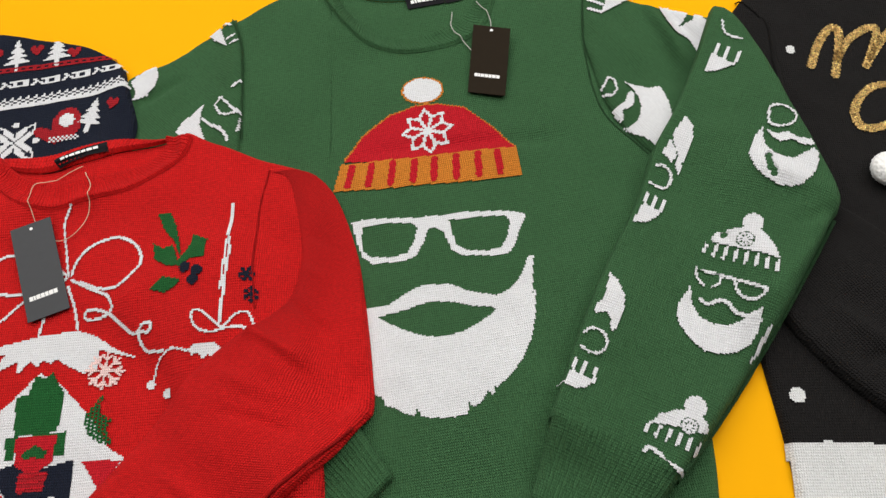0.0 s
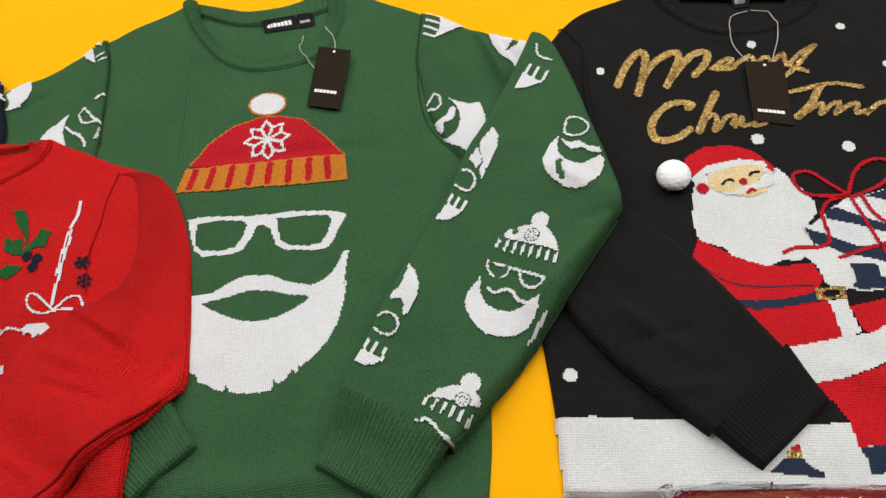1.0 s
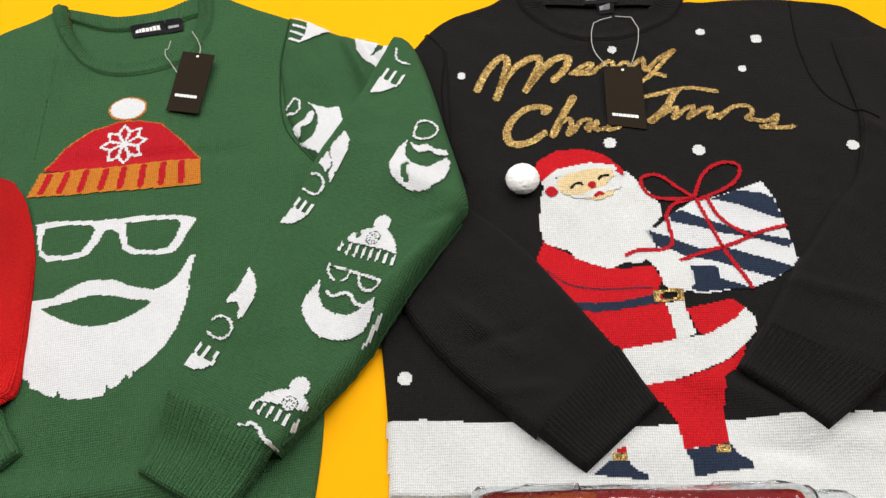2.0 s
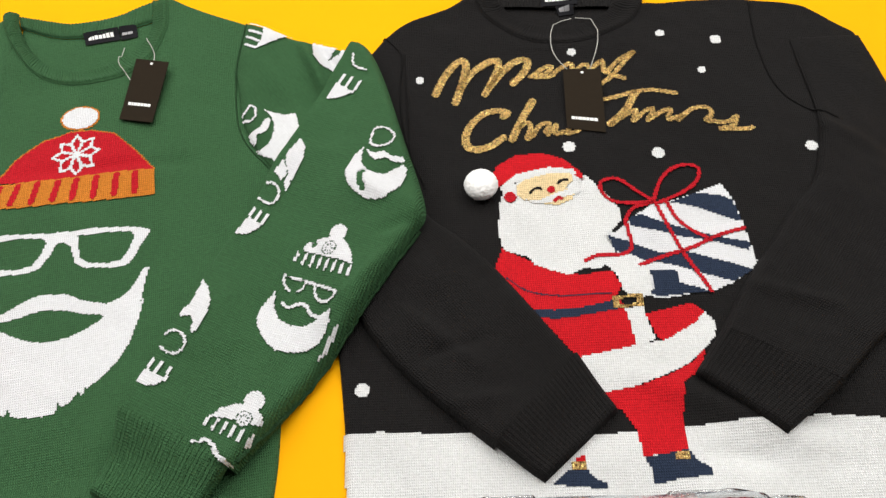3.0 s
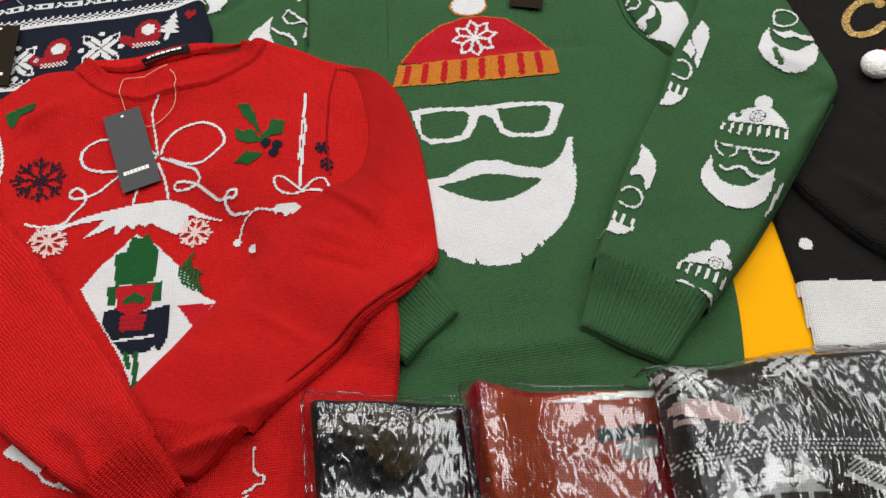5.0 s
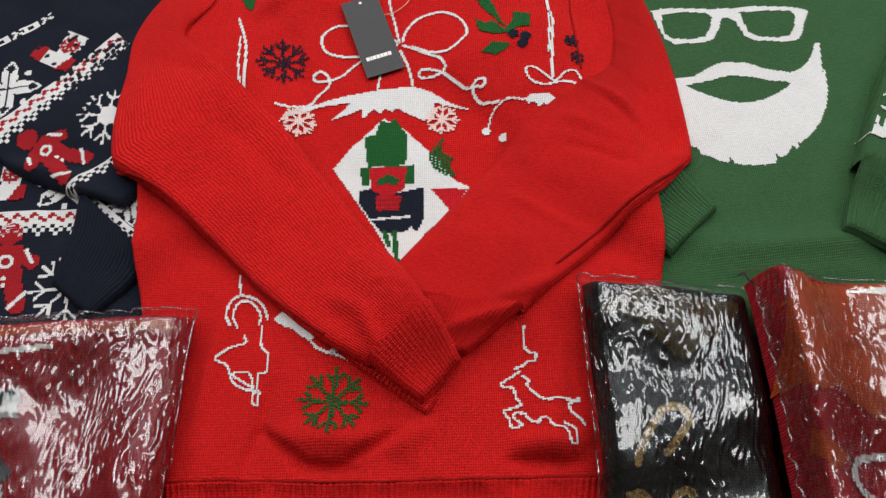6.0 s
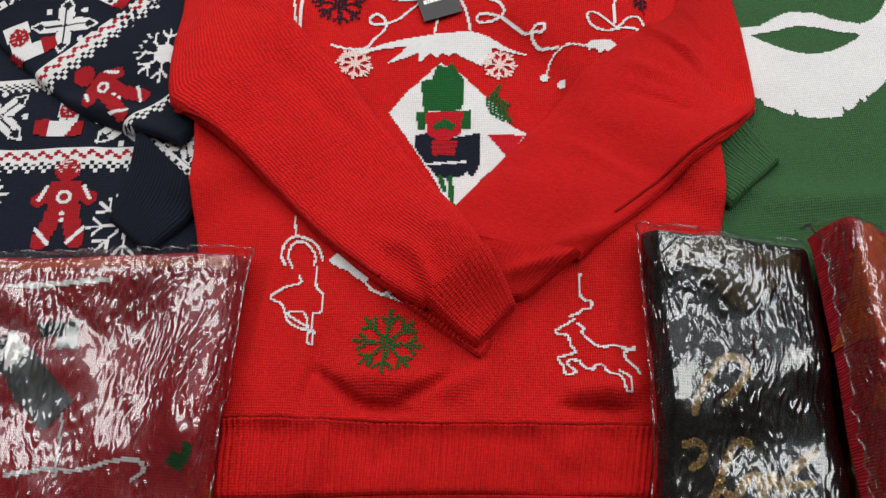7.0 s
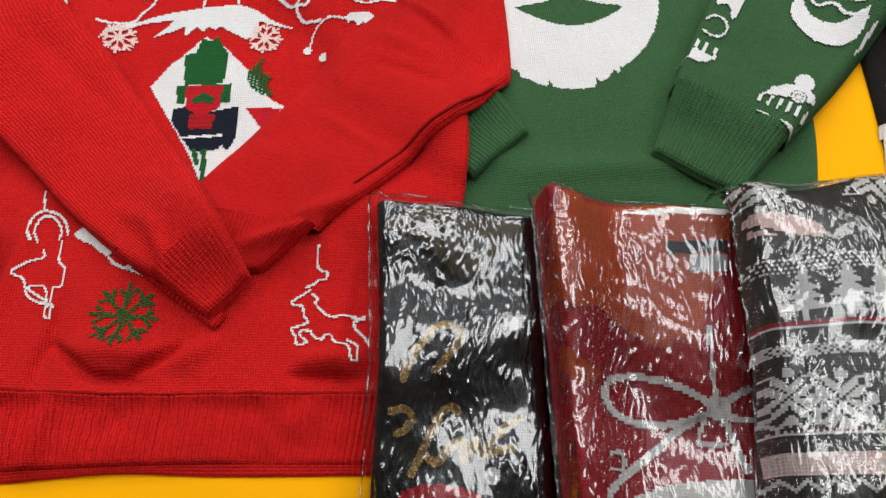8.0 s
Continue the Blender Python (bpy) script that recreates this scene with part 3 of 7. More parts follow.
LET_H = [(0.4510, 0.5270), (0.4410, 0.5070), (0.4270, 0.4750)]
LET_H2 = [(0.4320, 0.4870), (0.4430, 0.4970), (0.4470, 0.4900), (0.4420, 0.4760), (0.4490, 0.4800)]
LET_RR = [(0.4480, 0.4800), (0.4580, 0.4940), (0.4670, 0.4960), (0.4620, 0.4840)]
LET_I = [(0.4640, 0.4810), (0.4740, 0.4940), (0.4710, 0.4820), (0.4820, 0.4840)]
LET_S = [(0.4820, 0.4820), (0.4940, 0.4970), (0.4970, 0.4860), (0.4850, 0.4810)]
LET_T = [(0.5240, 0.5270), (0.5410, 0.5300), (0.5680, 0.5350), (0.6010, 0.5290)]
LET_T2 = [(0.5600, 0.5330), (0.5460, 0.5090), (0.5290, 0.4910)]
LET_MM = [(0.5300, 0.4910), (0.5490, 0.5050), (0.5580, 0.5100), (0.5530, 0.4950), (0.5670, 0.5080), (0.5750, 0.5090), (0.5680, 0.4950)]
LET_A = [(0.5690, 0.4960), (0.5850, 0.5060), (0.5930, 0.5070), (0.5890, 0.4960), (0.6020, 0.4990)]
LET_A2 = [(0.5990, 0.4940), (0.6140, 0.5070), (0.6300, 0.5090), (0.6340, 0.5010), (0.6270, 0.4930)]
LET_SS = [(0.6300, 0.4910), (0.6490, 0.4910), (0.6590, 0.4980), (0.6540, 0.4860), (0.6400, 0.4820), (0.6730, 0.4830)]
S_HAT = [(0.4000, 0.4250), (0.4100, 0.4430), (0.4300, 0.4560), (0.4570, 0.4570), (0.4760, 0.4500), (0.4920, 0.4340), (0.4960, 0.4240), (0.4900, 0.4190), (0.4850, 0.4320), (0.4640, 0.4380), (0.4290, 0.4310), (0.4140, 0.4200), (0.4070, 0.4160)]
S_FUR = [(0.4110, 0.4160), (0.4290, 0.4310), (0.4610, 0.4400), (0.4860, 0.4360), (0.4920, 0.4200), (0.4820, 0.4250), (0.4600, 0.4300), (0.4280, 0.4220), (0.4150, 0.4090)]
S_SKIN = [(0.4271, 0.4174), (0.4358, 0.4243), (0.4589, 0.4311), (0.4827, 0.4323), (0.4844, 0.4238), (0.4754, 0.4136), (0.4849, 0.4095), (0.4813, 0.3996), (0.4671, 0.3944), (0.4456, 0.3983), (0.4319, 0.4026), (0.4281, 0.4076)]
S_CHEEK = [(0.4212, 0.4043), (0.4293, 0.4057)]
S_BEARD = [(0.4110, 0.4000), (0.4090, 0.3800), (0.4090, 0.3610), (0.4120, 0.3480), (0.4360, 0.3400), (0.4410, 0.3320), (0.4560, 0.3250), (0.4720, 0.3190), (0.4880, 0.3250), (0.4980, 0.3220), (0.5150, 0.3310), (0.5160, 0.3400), (0.5120, 0.3590), (0.5250, 0.3740), (0.5260, 0.3870), (0.5180, 0.4010), (0.5080, 0.4140), (0.4980, 0.4280), (0.4850, 0.4320), (0.4360, 0.4260), (0.4160, 0.4140)]
S_COAT = [(0.4120, 0.3520), (0.4230, 0.3430), (0.4510, 0.3300), (0.4810, 0.3180), (0.5110, 0.3200), (0.5180, 0.3050), (0.5120, 0.2930), (0.5240, 0.2810), (0.5310, 0.2770), (0.5250, 0.2470), (0.5010, 0.2410), (0.4730, 0.2360), (0.4660, 0.2440), (0.4420, 0.2750), (0.4200, 0.3070), (0.4020, 0.3270)]
S_COAT2 = [(0.5340, 0.2760), (0.5660, 0.2840), (0.5800, 0.2880), (0.5920, 0.2780), (0.5740, 0.2620), (0.5490, 0.2480), (0.5430, 0.2570), (0.5390, 0.2710)]
S_BELT = [(0.4310, 0.2840), (0.4550, 0.2830), (0.4860, 0.2850), (0.5110, 0.2910), (0.5120, 0.2810), (0.4850, 0.2770), (0.4540, 0.2740), (0.4380, 0.2760)]
S_BUCKLE = [(0.5090, 0.2940), (0.5370, 0.2960), (0.5350, 0.2840), (0.5090, 0.2820)]
S_BUCKLE_IN = [(0.5140, 0.2910), (0.5310, 0.2930), (0.5310, 0.2870), (0.5140, 0.2850)]
S_FUR2 = [(0.5180, 0.2820), (0.5350, 0.2840), (0.5380, 0.2690), (0.5420, 0.2520), (0.5270, 0.2450), (0.5240, 0.2470), (0.5220, 0.2670)]
S_FUR3 = [(0.4690, 0.2360), (0.5010, 0.2420), (0.5270, 0.2470), (0.5520, 0.2510), (0.5800, 0.2680), (0.5910, 0.2790), (0.5990, 0.2670), (0.5950, 0.2540), (0.5860, 0.2440), (0.5690, 0.2290), (0.5420, 0.2160), (0.5220, 0.2090), (0.4870, 0.2030), (0.4800, 0.2160)]
S_LEG = [(0.4880, 0.2030), (0.5220, 0.2090), (0.5460, 0.2160), (0.5710, 0.2300), (0.5850, 0.2430), (0.5790, 0.2240), (0.5610, 0.2110), (0.5560, 0.1790), (0.5560, 0.1520), (0.5190, 0.1480), (0.5150, 0.1710), (0.5060, 0.1880), (0.4940, 0.1880)]
S_BOOT = [(0.5190, 0.1470), (0.5560, 0.1530), (0.5610, 0.1440), (0.5730, 0.1370), (0.5730, 0.1310), (0.5460, 0.1290), (0.5250, 0.1250), (0.5240, 0.1370)]
S_BOOT2 = [(0.4410, 0.1260), (0.4550, 0.1370), (0.4710, 0.1370), (0.4770, 0.1310), (0.4870, 0.1260), (0.4850, 0.1220)]
S_LEG2 = [(0.4630, 0.1480), (0.4710, 0.1500), (0.4710, 0.1370), (0.4600, 0.1370)]
S_BUCK2 = [(0.5430, 0.1500), (0.5570, 0.1520), (0.5560, 0.1450), (0.5440, 0.1440)]
S_BUCK3 = [(0.4580, 0.1440), (0.4700, 0.1440), (0.4690, 0.1370), (0.4570, 0.1370)]
S_MITT = [(0.5040, 0.3290), (0.5180, 0.3380), (0.5320, 0.3380), (0.5440, 0.3300), (0.5470, 0.3180), (0.5470, 0.3030), (0.5430, 0.2940), (0.5280, 0.2920), (0.5190, 0.2990), (0.5150, 0.3150)]
GIFT = [(0.5073, 0.3603), (0.5215, 0.3635), (0.5423, 0.3814), (0.5577, 0.3926), (0.5770, 0.3955), (0.5996, 0.4024), (0.6280, 0.4148), (0.6365, 0.3971), (0.6421, 0.3659), (0.6472, 0.3282), (0.6410, 0.3194), (0.6208, 0.3058), (0.6013, 0.2982), (0.5785, 0.2965), (0.5540, 0.2914), (0.5388, 0.2952), (0.5344, 0.3203), (0.5161, 0.3421)]
GIFT_S1 = [(0.5755, 0.3938), (0.5996, 0.4024), (0.6245, 0.4018), (0.6358, 0.3950), (0.6407, 0.3709), (0.6231, 0.3774), (0.6026, 0.3868)]
GIFT_S2 = [(0.5347, 0.3774), (0.5450, 0.3814), (0.5627, 0.3727), (0.5936, 0.3622), (0.6192, 0.3545), (0.6449, 0.3486), (0.6419, 0.3400), (0.6132, 0.3503), (0.5821, 0.3563), (0.5560, 0.3633), (0.5343, 0.3690)]
GIFT_S3 = [(0.5072, 0.3597), (0.5283, 0.3532), (0.5586, 0.3397), (0.5850, 0.3395), (0.6147, 0.3297), (0.6415, 0.3194), (0.6218, 0.3071), (0.5967, 0.3160), (0.5726, 0.3264), (0.5418, 0.3325), (0.5162, 0.3420)]
GIFT_S4 = [(0.5464, 0.3212), (0.5717, 0.3204), (0.5724, 0.3084), (0.5988, 0.2982), (0.5786, 0.2971), (0.5518, 0.2941), (0.5391, 0.2975), (0.5488, 0.3027)]
RIB1 = [(0.4875, 0.3321), (0.4993, 0.3365), (0.5207, 0.3372), (0.5325, 0.3454), (0.5314, 0.3635), (0.5306, 0.3759), (0.5403, 0.3887), (0.5575, 0.3940)]
RIB2 = [(0.5575, 0.3940), (0.5329, 0.3942), (0.5169, 0.3989), (0.5095, 0.4122), (0.5140, 0.4216), (0.5284, 0.4236), (0.5456, 0.4075), (0.5578, 0.3965)]
RIB3 = [(0.5592, 0.3952), (0.5693, 0.4188), (0.5814, 0.4326), (0.5973, 0.4380), (0.6092, 0.4342), (0.6048, 0.4177), (0.5887, 0.4040), (0.5655, 0.3936)]
RIB4 = [(0.5612, 0.3938), (0.5679, 0.3722), (0.5789, 0.3422), (0.5875, 0.3237), (0.5998, 0.2982)]
RIB5 = [(0.5719, 0.3933), (0.5784, 0.3770), (0.5911, 0.3634), (0.6079, 0.3521)]
RIB6 = [(0.5381, 0.3268), (0.5633, 0.3364), (0.5907, 0.3447), (0.6138, 0.3557), (0.6418, 0.3640)]
S_ARM = [(0.4140, 0.3180), (0.4350, 0.3030), (0.4660, 0.2970), (0.5080, 0.2970)]
DOTS = [(0.3320, 0.5610), (0.4980, 0.5920), (0.5970, 0.6150), (0.6550, 0.6020), (0.6330, 0.5590), (0.4840, 0.4640), (0.5730, 0.4540), (0.7250, 0.4550), (0.2820, 0.2120)]
BALL = [(0.3960, 0.4200), (0.4120, 0.4190)]
BOW_CORD = [(-0.3662, 0.3974), (-0.3722, 0.3807), (-0.3645, 0.3515), (-0.3575, 0.3266)]
BOW_R = [(-0.3545, 0.3280), (-0.3500, 0.3419), (-0.3368, 0.3562), (-0.3169, 0.3637), (-0.2977, 0.3566), (-0.2886, 0.3418), (-0.2910, 0.3293), (-0.3062, 0.3133), (-0.3247, 0.3128), (-0.3436, 0.3194)]
BOW_L = [(-0.3596, 0.3279), (-0.3928, 0.3484), (-0.4178, 0.3517), (-0.4317, 0.3465), (-0.4396, 0.3345), (-0.4373, 0.3203), (-0.4270, 0.3128), (-0.4043, 0.3112), (-0.3813, 0.3164), (-0.3601, 0.3253)]
TAIL_R = [(-0.3537, 0.3226), (-0.3306, 0.3119), (-0.3145, 0.3050), (-0.3082, 0.2943), (-0.3134, 0.2874), (-0.3280, 0.2837), (-0.3354, 0.2877), (-0.3297, 0.2930), (-0.3131, 0.2895), (-0.2970, 0.2776), (-0.2832, 0.2685), (-0.2752, 0.2762), (-0.2675, 0.2770), (-0.2688, 0.2695), (-0.2781, 0.2692), (-0.2770, 0.2608), (-0.2687, 0.2529), (-0.2528, 0.2519)]
TAIL_L = [(-0.3609, 0.3235), (-0.3868, 0.3133), (-0.4024, 0.3004), (-0.4137, 0.2860), (-0.4268, 0.2794), (-0.4386, 0.2787), (-0.4434, 0.2832), (-0.4373, 0.2892), (-0.4293, 0.2860), (-0.4258, 0.2741), (-0.4350, 0.2614), (-0.4437, 0.2474), (-0.4600, 0.2406), (-0.4743, 0.2429)]
KNOT1 = [(-0.3742, 0.2923), (-0.3760, 0.2706)]
KNOT2 = [(-0.3561, 0.3165), (-0.3461, 0.2961), (-0.3403, 0.2761)]
FROST = [(-0.4693, 0.2211), (-0.4633, 0.2320), (-0.4474, 0.2445), (-0.4222, 0.2563), (-0.4028, 0.2619), (-0.3730, 0.2704), (-0.3390, 0.2748), (-0.3210, 0.2693), (-0.3026, 0.2578), (-0.2798, 0.2490), (-0.3025, 0.2535), (-0.3180, 0.2581), (-0.3156, 0.2485), (-0.3170, 0.2389), (-0.3275, 0.2354), (-0.3430, 0.2424), (-0.3533, 0.2485), (-0.3589, 0.2450), (-0.3662, 0.2474), (-0.3710, 0.2409), (-0.3772, 0.2467), (-0.3869, 0.2347), (-0.3895, 0.2456), (-0.3994, 0.2403), (-0.4208, 0.2315), (-0.4080, 0.2430), (-0.4012, 0.2534), (-0.4324, 0.2475), (-0.4491, 0.2358)]
CORD_L = [(-0.529, 0.35), (-0.517, 0.319), (-0.51, 0.284), (-0.508, 0.253)]
CORD_R = [(-0.2080, 0.3935), (-0.2064, 0.3653), (-0.2019, 0.3433), (-0.2020, 0.3115), (-0.2016, 0.2718)]
SMALL1 = [(-0.2003, 0.2687), (-0.2162, 0.2814), (-0.2261, 0.2840), (-0.2264, 0.2755), (-0.2178, 0.2657), (-0.2013, 0.2657), (-0.1888, 0.2797), (-0.1781, 0.2818), (-0.1703, 0.2636), (-0.1827, 0.2692), (-0.1986, 0.2669)]
SMALL_FROST = [(-0.2284, 0.2498), (-0.2201, 0.2546), (-0.2063, 0.2555), (-0.1933, 0.2482), (-0.1899, 0.2414), (-0.1952, 0.2382), (-0.2007, 0.2364), (-0.2086, 0.2453), (-0.2139, 0.2408), (-0.2184, 0.2464), (-0.2239, 0.2445)]
GARLAND = [(-0.2284, 0.2487), (-0.2435, 0.2525), (-0.2527, 0.2481), (-0.2591, 0.2405), (-0.2618, 0.2303)]
BEADS = [(-0.2643, 0.2247), (-0.2477, 0.2161)]
HOLLY1 = [(-0.2803, 0.3566), (-0.2707, 0.3517), (-0.2612, 0.3549), (-0.2491, 0.3330), (-0.2419, 0.3498), (-0.2411, 0.3633), (-0.2240, 0.3542), (-0.2244, 0.3351), (-0.2363, 0.3353), (-0.2457, 0.3278), (-0.2599, 0.3303), (-0.2758, 0.3400)]
HOLLY2 = [(-0.2669, 0.3131), (-0.2611, 0.3182), (-0.2429, 0.3148), (-0.2483, 0.3078), (-0.2568, 0.3027), (-0.2722, 0.3071)]
HOLLY3 = [(-0.2822, 0.3896), (-0.2698, 0.3906), (-0.2618, 0.3757), (-0.2472, 0.3366), (-0.2612, 0.3595), (-0.2742, 0.3742)]
BERRIES = [(-0.2406, 0.3256), (-0.2285, 0.3220), (-0.2312, 0.3137)]
FLK_NAVY = [(-0.4758, 0.2993), (-0.4607, 0.3005)]
HOLLY4 = [(-0.5332, 0.3829), (-0.5235, 0.3911), (-0.5021, 0.3983), (-0.5018, 0.3872), (-0.5168, 0.3815), (-0.5166, 0.3611), (-0.5251, 0.3681)]
PINK_FLK = [(-0.4491, 0.2251), (-0.4422, 0.2265), (-0.3084, 0.2380)]
NAVY_BITS = [(-0.1794, 0.3086), (-0.1830, 0.3179), (-0.1772, 0.2989)]
DIAMOND = [(-0.3663, 0.2356), (-0.3459, 0.2257), (-0.3133, 0.1957), (-0.2926, 0.1698), (-0.2777, 0.1624), (-0.2931, 0.1332), (-0.3177, 0.1128), (-0.3350, 0.0641), (-0.3590, 0.1066), (-0.3838, 0.1404), (-0.4111, 0.1771), (-0.3936, 0.2033)]
NUT_HAT = [(-0.3836, 0.2134), (-0.3727, 0.2168), (-0.3689, 0.2339), (-0.3602, 0.2306), (-0.3551, 0.2363), (-0.3475, 0.2253), (-0.3414, 0.2180), (-0.3406, 0.1842), (-0.3772, 0.1795)]
NUT_BRIM = [(-0.3836, 0.1778), (-0.3325, 0.1846), (-0.3309, 0.1650), (-0.3388, 0.1631), (-0.3416, 0.1773), (-0.3740, 0.1751), (-0.3742, 0.1602), (-0.3816, 0.1592)]
NUT_FACE = [(-0.3759, 0.1781), (-0.3393, 0.1821), (-0.3401, 0.1597), (-0.3550, 0.1462), (-0.3709, 0.1552)]
NUT_MASK = [(-0.3674, 0.1634), (-0.3575, 0.1729), (-0.3445, 0.1667), (-0.3484, 0.1618), (-0.3565, 0.1623), (-0.3644, 0.1604)]
NUT_COAT = [(-0.3825, 0.1527), (-0.3695, 0.1571), (-0.3476, 0.1532), (-0.3215, 0.1613), (-0.3190, 0.1288), (-0.3256, 0.1134), (-0.3316, 0.1215), (-0.3325, 0.1144), (-0.3567, 0.1097), (-0.3685, 0.1229), (-0.3808, 0.1387)]
NUT_RED = [(-0.3659, 0.1484), (-0.3432, 0.1516), (-0.3428, 0.1355), (-0.3637, 0.1322)]
NUT_BELT = [(-0.3674, 0.1224), (-0.3332, 0.1290)]
NUT_LEG1 = [(-0.3459, 0.1114), (-0.3386, 0.0691)]
NUT_LEG2 = [(-0.3546, 0.1102), (-0.3498, 0.0983)]
PINE = [(-0.3190, 0.1991), (-0.3141, 0.2064), (-0.3065, 0.2161), (-0.3054, 0.1993), (-0.2942, 0.1950), (-0.2991, 0.1871), (-0.2901, 0.1732), (-0.3010, 0.1748), (-0.3121, 0.1801), (-0.3172, 0.1892)]
STAR = [(-0.3149, 0.1599), (-0.2798, 0.1603), (-0.2931, 0.1332), (-0.3045, 0.1479)]
GIRL1 = [(-0.4848, 0.0135), (-0.4893, 0.0217), (-0.4884, 0.0334), (-0.4823, 0.0409), (-0.4742, 0.0417), (-0.4639, 0.0378), (-0.4562, 0.0302), (-0.4515, 0.0203)]
GIRL2 = [(-0.4778, 0.0111), (-0.4838, 0.0228), (-0.4798, 0.0357), (-0.4681, 0.0354), (-0.4589, 0.0240), (-0.4587, 0.0152)]
GIRL3 = [(-0.4707, 0.0040), (-0.4681, -0.0024), (-0.4803, -0.0070), (-0.4882, -0.0139), (-0.4909, -0.0205), (-0.4818, -0.0233), (-0.4776, -0.0310), (-0.4729, -0.0389), (-0.4619, -0.0445), (-0.4541, -0.0442)]
GIRL4 = [(-0.4557, 0.0137), (-0.4534, -0.0053), (-0.4473, -0.0112), (-0.4461, -0.0284), (-0.4523, -0.0300), (-0.4519, -0.0446), (-0.4482, -0.0467)]
GIRL5 = [(-0.4541, -0.0442), (-0.4531, -0.0565), (-0.4491, -0.0558), (-0.4510, -0.0445)]
GIRL6 = [(-0.4582, -0.0414), (-0.4749, -0.0318), (-0.4628, -0.0287), (-0.4575, -0.0346), (-0.4551, -0.0443)]
STOCK2 = [(-0.4099, 0.0009), (-0.4028, -0.0050), (-0.3895, -0.0092), (-0.3782, -0.0123), (-0.3694, -0.0164)]
STOCK3 = [(-0.3877, -0.0032), (-0.3897, -0.0081)]
HANG1 = [(-0.523, 0.324), (-0.518, 0.294), (-0.511, 0.254)]
HANG2 = [(-0.4836, 0.0606), (-0.4799, 0.0418)]
HANG3 = [(-0.205, 0.358), (-0.205, 0.304)]
HANG4 = [(-0.2242, 0.0223), (-0.2230, 0.0043)]
STOCK = [(-0.4460, 0.0193), (-0.4392, 0.0274), (-0.4303, 0.0264), (-0.4189, 0.0196), (-0.4065, 0.0099), (-0.4099, 0.0009), (-0.4173, 0.0047), (-0.4287, 0.0118), (-0.4372, 0.0143)]
DEER1 = [(-0.2272, -0.0179), (-0.2342, -0.0229), (-0.2425, -0.0286), (-0.2408, -0.0311), (-0.2319, -0.0326), (-0.2294, -0.0406), (-0.2251, -0.0465), (-0.2321, -0.0494), (-0.2391, -0.0524), (-0.2347, -0.0588), (-0.2322, -0.0655), (-0.2261, -0.0651), (-0.2239, -0.0625), (-0.2299, -0.0587), (-0.2303, -0.0538), (-0.2221, -0.0542), (-0.2185, -0.0586), (-0.2098, -0.0614), (-0.2091, -0.0580), (-0.2030, -0.0579), (-0.1980, -0.0644), (-0.1885, -0.0653), (-0.1850, -0.0713), (-0.1832, -0.0780), (-0.1787, -0.0764), (-0.1805, -0.0654), (-0.1887, -0.0611)]
DEER2 = [(-0.2245, -0.0221), (-0.2188, -0.0262), (-0.2206, -0.0293), (-0.2153, -0.0358), (-0.2049, -0.0419), (-0.1923, -0.0409), (-0.1804, -0.0412), (-0.1771, -0.0397), (-0.1779, -0.0425), (-0.1848, -0.0445), (-0.1831, -0.0508), (-0.1763, -0.0562), (-0.1723, -0.0621)]
DEER3 = [(-0.2228, 0.0028), (-0.2186, -0.0014), (-0.2137, -0.0024), (-0.2143, -0.0083), (-0.2201, -0.0089), (-0.2247, -0.0129), (-0.2313, -0.0157)]
SNOWFLK = [(-0.3845, -0.0513), (-0.3735, -0.0502)]
TAG_G = [(0.018, 0.601), (0.056, 0.593), (0.049, 0.513), (0.012, 0.52)]
TAG_R = [(-0.4240, 0.3740), (-0.3870, 0.3880), (-0.3500, 0.2960), (-0.3870, 0.2820)]
TAG_B = [(0.486, 0.566), (0.526, 0.563), (0.523, 0.48), (0.484, 0.488)]
TAG_N = [(-0.592, 0.513), (-0.548, 0.511), (-0.543, 0.427), (-0.592, 0.432)]
LAB_G = [(-0.057, 0.652), (-0.017, 0.659), (-0.013, 0.644), (-0.052, 0.637)]
LAB_G2 = [(-0.016, 0.659), (0.003, 0.663), (0.007, 0.647), (-0.012, 0.643)]
LAB_R = [(-0.395, 0.449), (-0.343, 0.467), (-0.339, 0.456), (-0.388, 0.44)]
LAB_B = [(0.4700, 0.6790), (0.5120, 0.6820), (0.5110, 0.6650), (0.4700, 0.6640)]
LAB_B2 = [(0.4860, 0.6650), (0.5060, 0.6680), (0.5070, 0.6550), (0.4900, 0.6530)]
CORD_G = [(0.0210, 0.6370), (0.0350, 0.6110), (0.0340, 0.5900), (0.0270, 0.5900), (0.0210, 0.5670)]
CORD_G2 = [(-0.0050, 0.6290), (-0.0050, 0.6040), (0.0090, 0.5820), (0.0210, 0.5650)]
CORD_B = [(0.5030, 0.6470), (0.4840, 0.6380), (0.4760, 0.6080), (0.4820, 0.5830), (0.5060, 0.5550), (0.5220, 0.5850), (0.5280, 0.6140), (0.5220, 0.6430), (0.5070, 0.6480)]
CORD_RR = [(-0.359, 0.433), (-0.349, 0.417), (-0.347, 0.39), (-0.356, 0.37), (-0.373, 0.363), (-0.396, 0.371)]
CORD_R2 = [(-0.363, 0.44), (-0.392, 0.426), (-0.41, 0.419), (-0.403, 0.387), (-0.396, 0.371)]
P0_NECK = [(-0.7670, -0.0170), (-0.6620, -0.0060), (-0.5250, 0.0040), (-0.5230, -0.0050), (-0.6600, -0.0140), (-0.7640, -0.0250)]
P0_STRIP = [(-0.7220, -0.0340), (-0.7020, -0.0300), (-0.6260, -0.0200), (-0.6240, -0.0240), (-0.7000, -0.0350)]
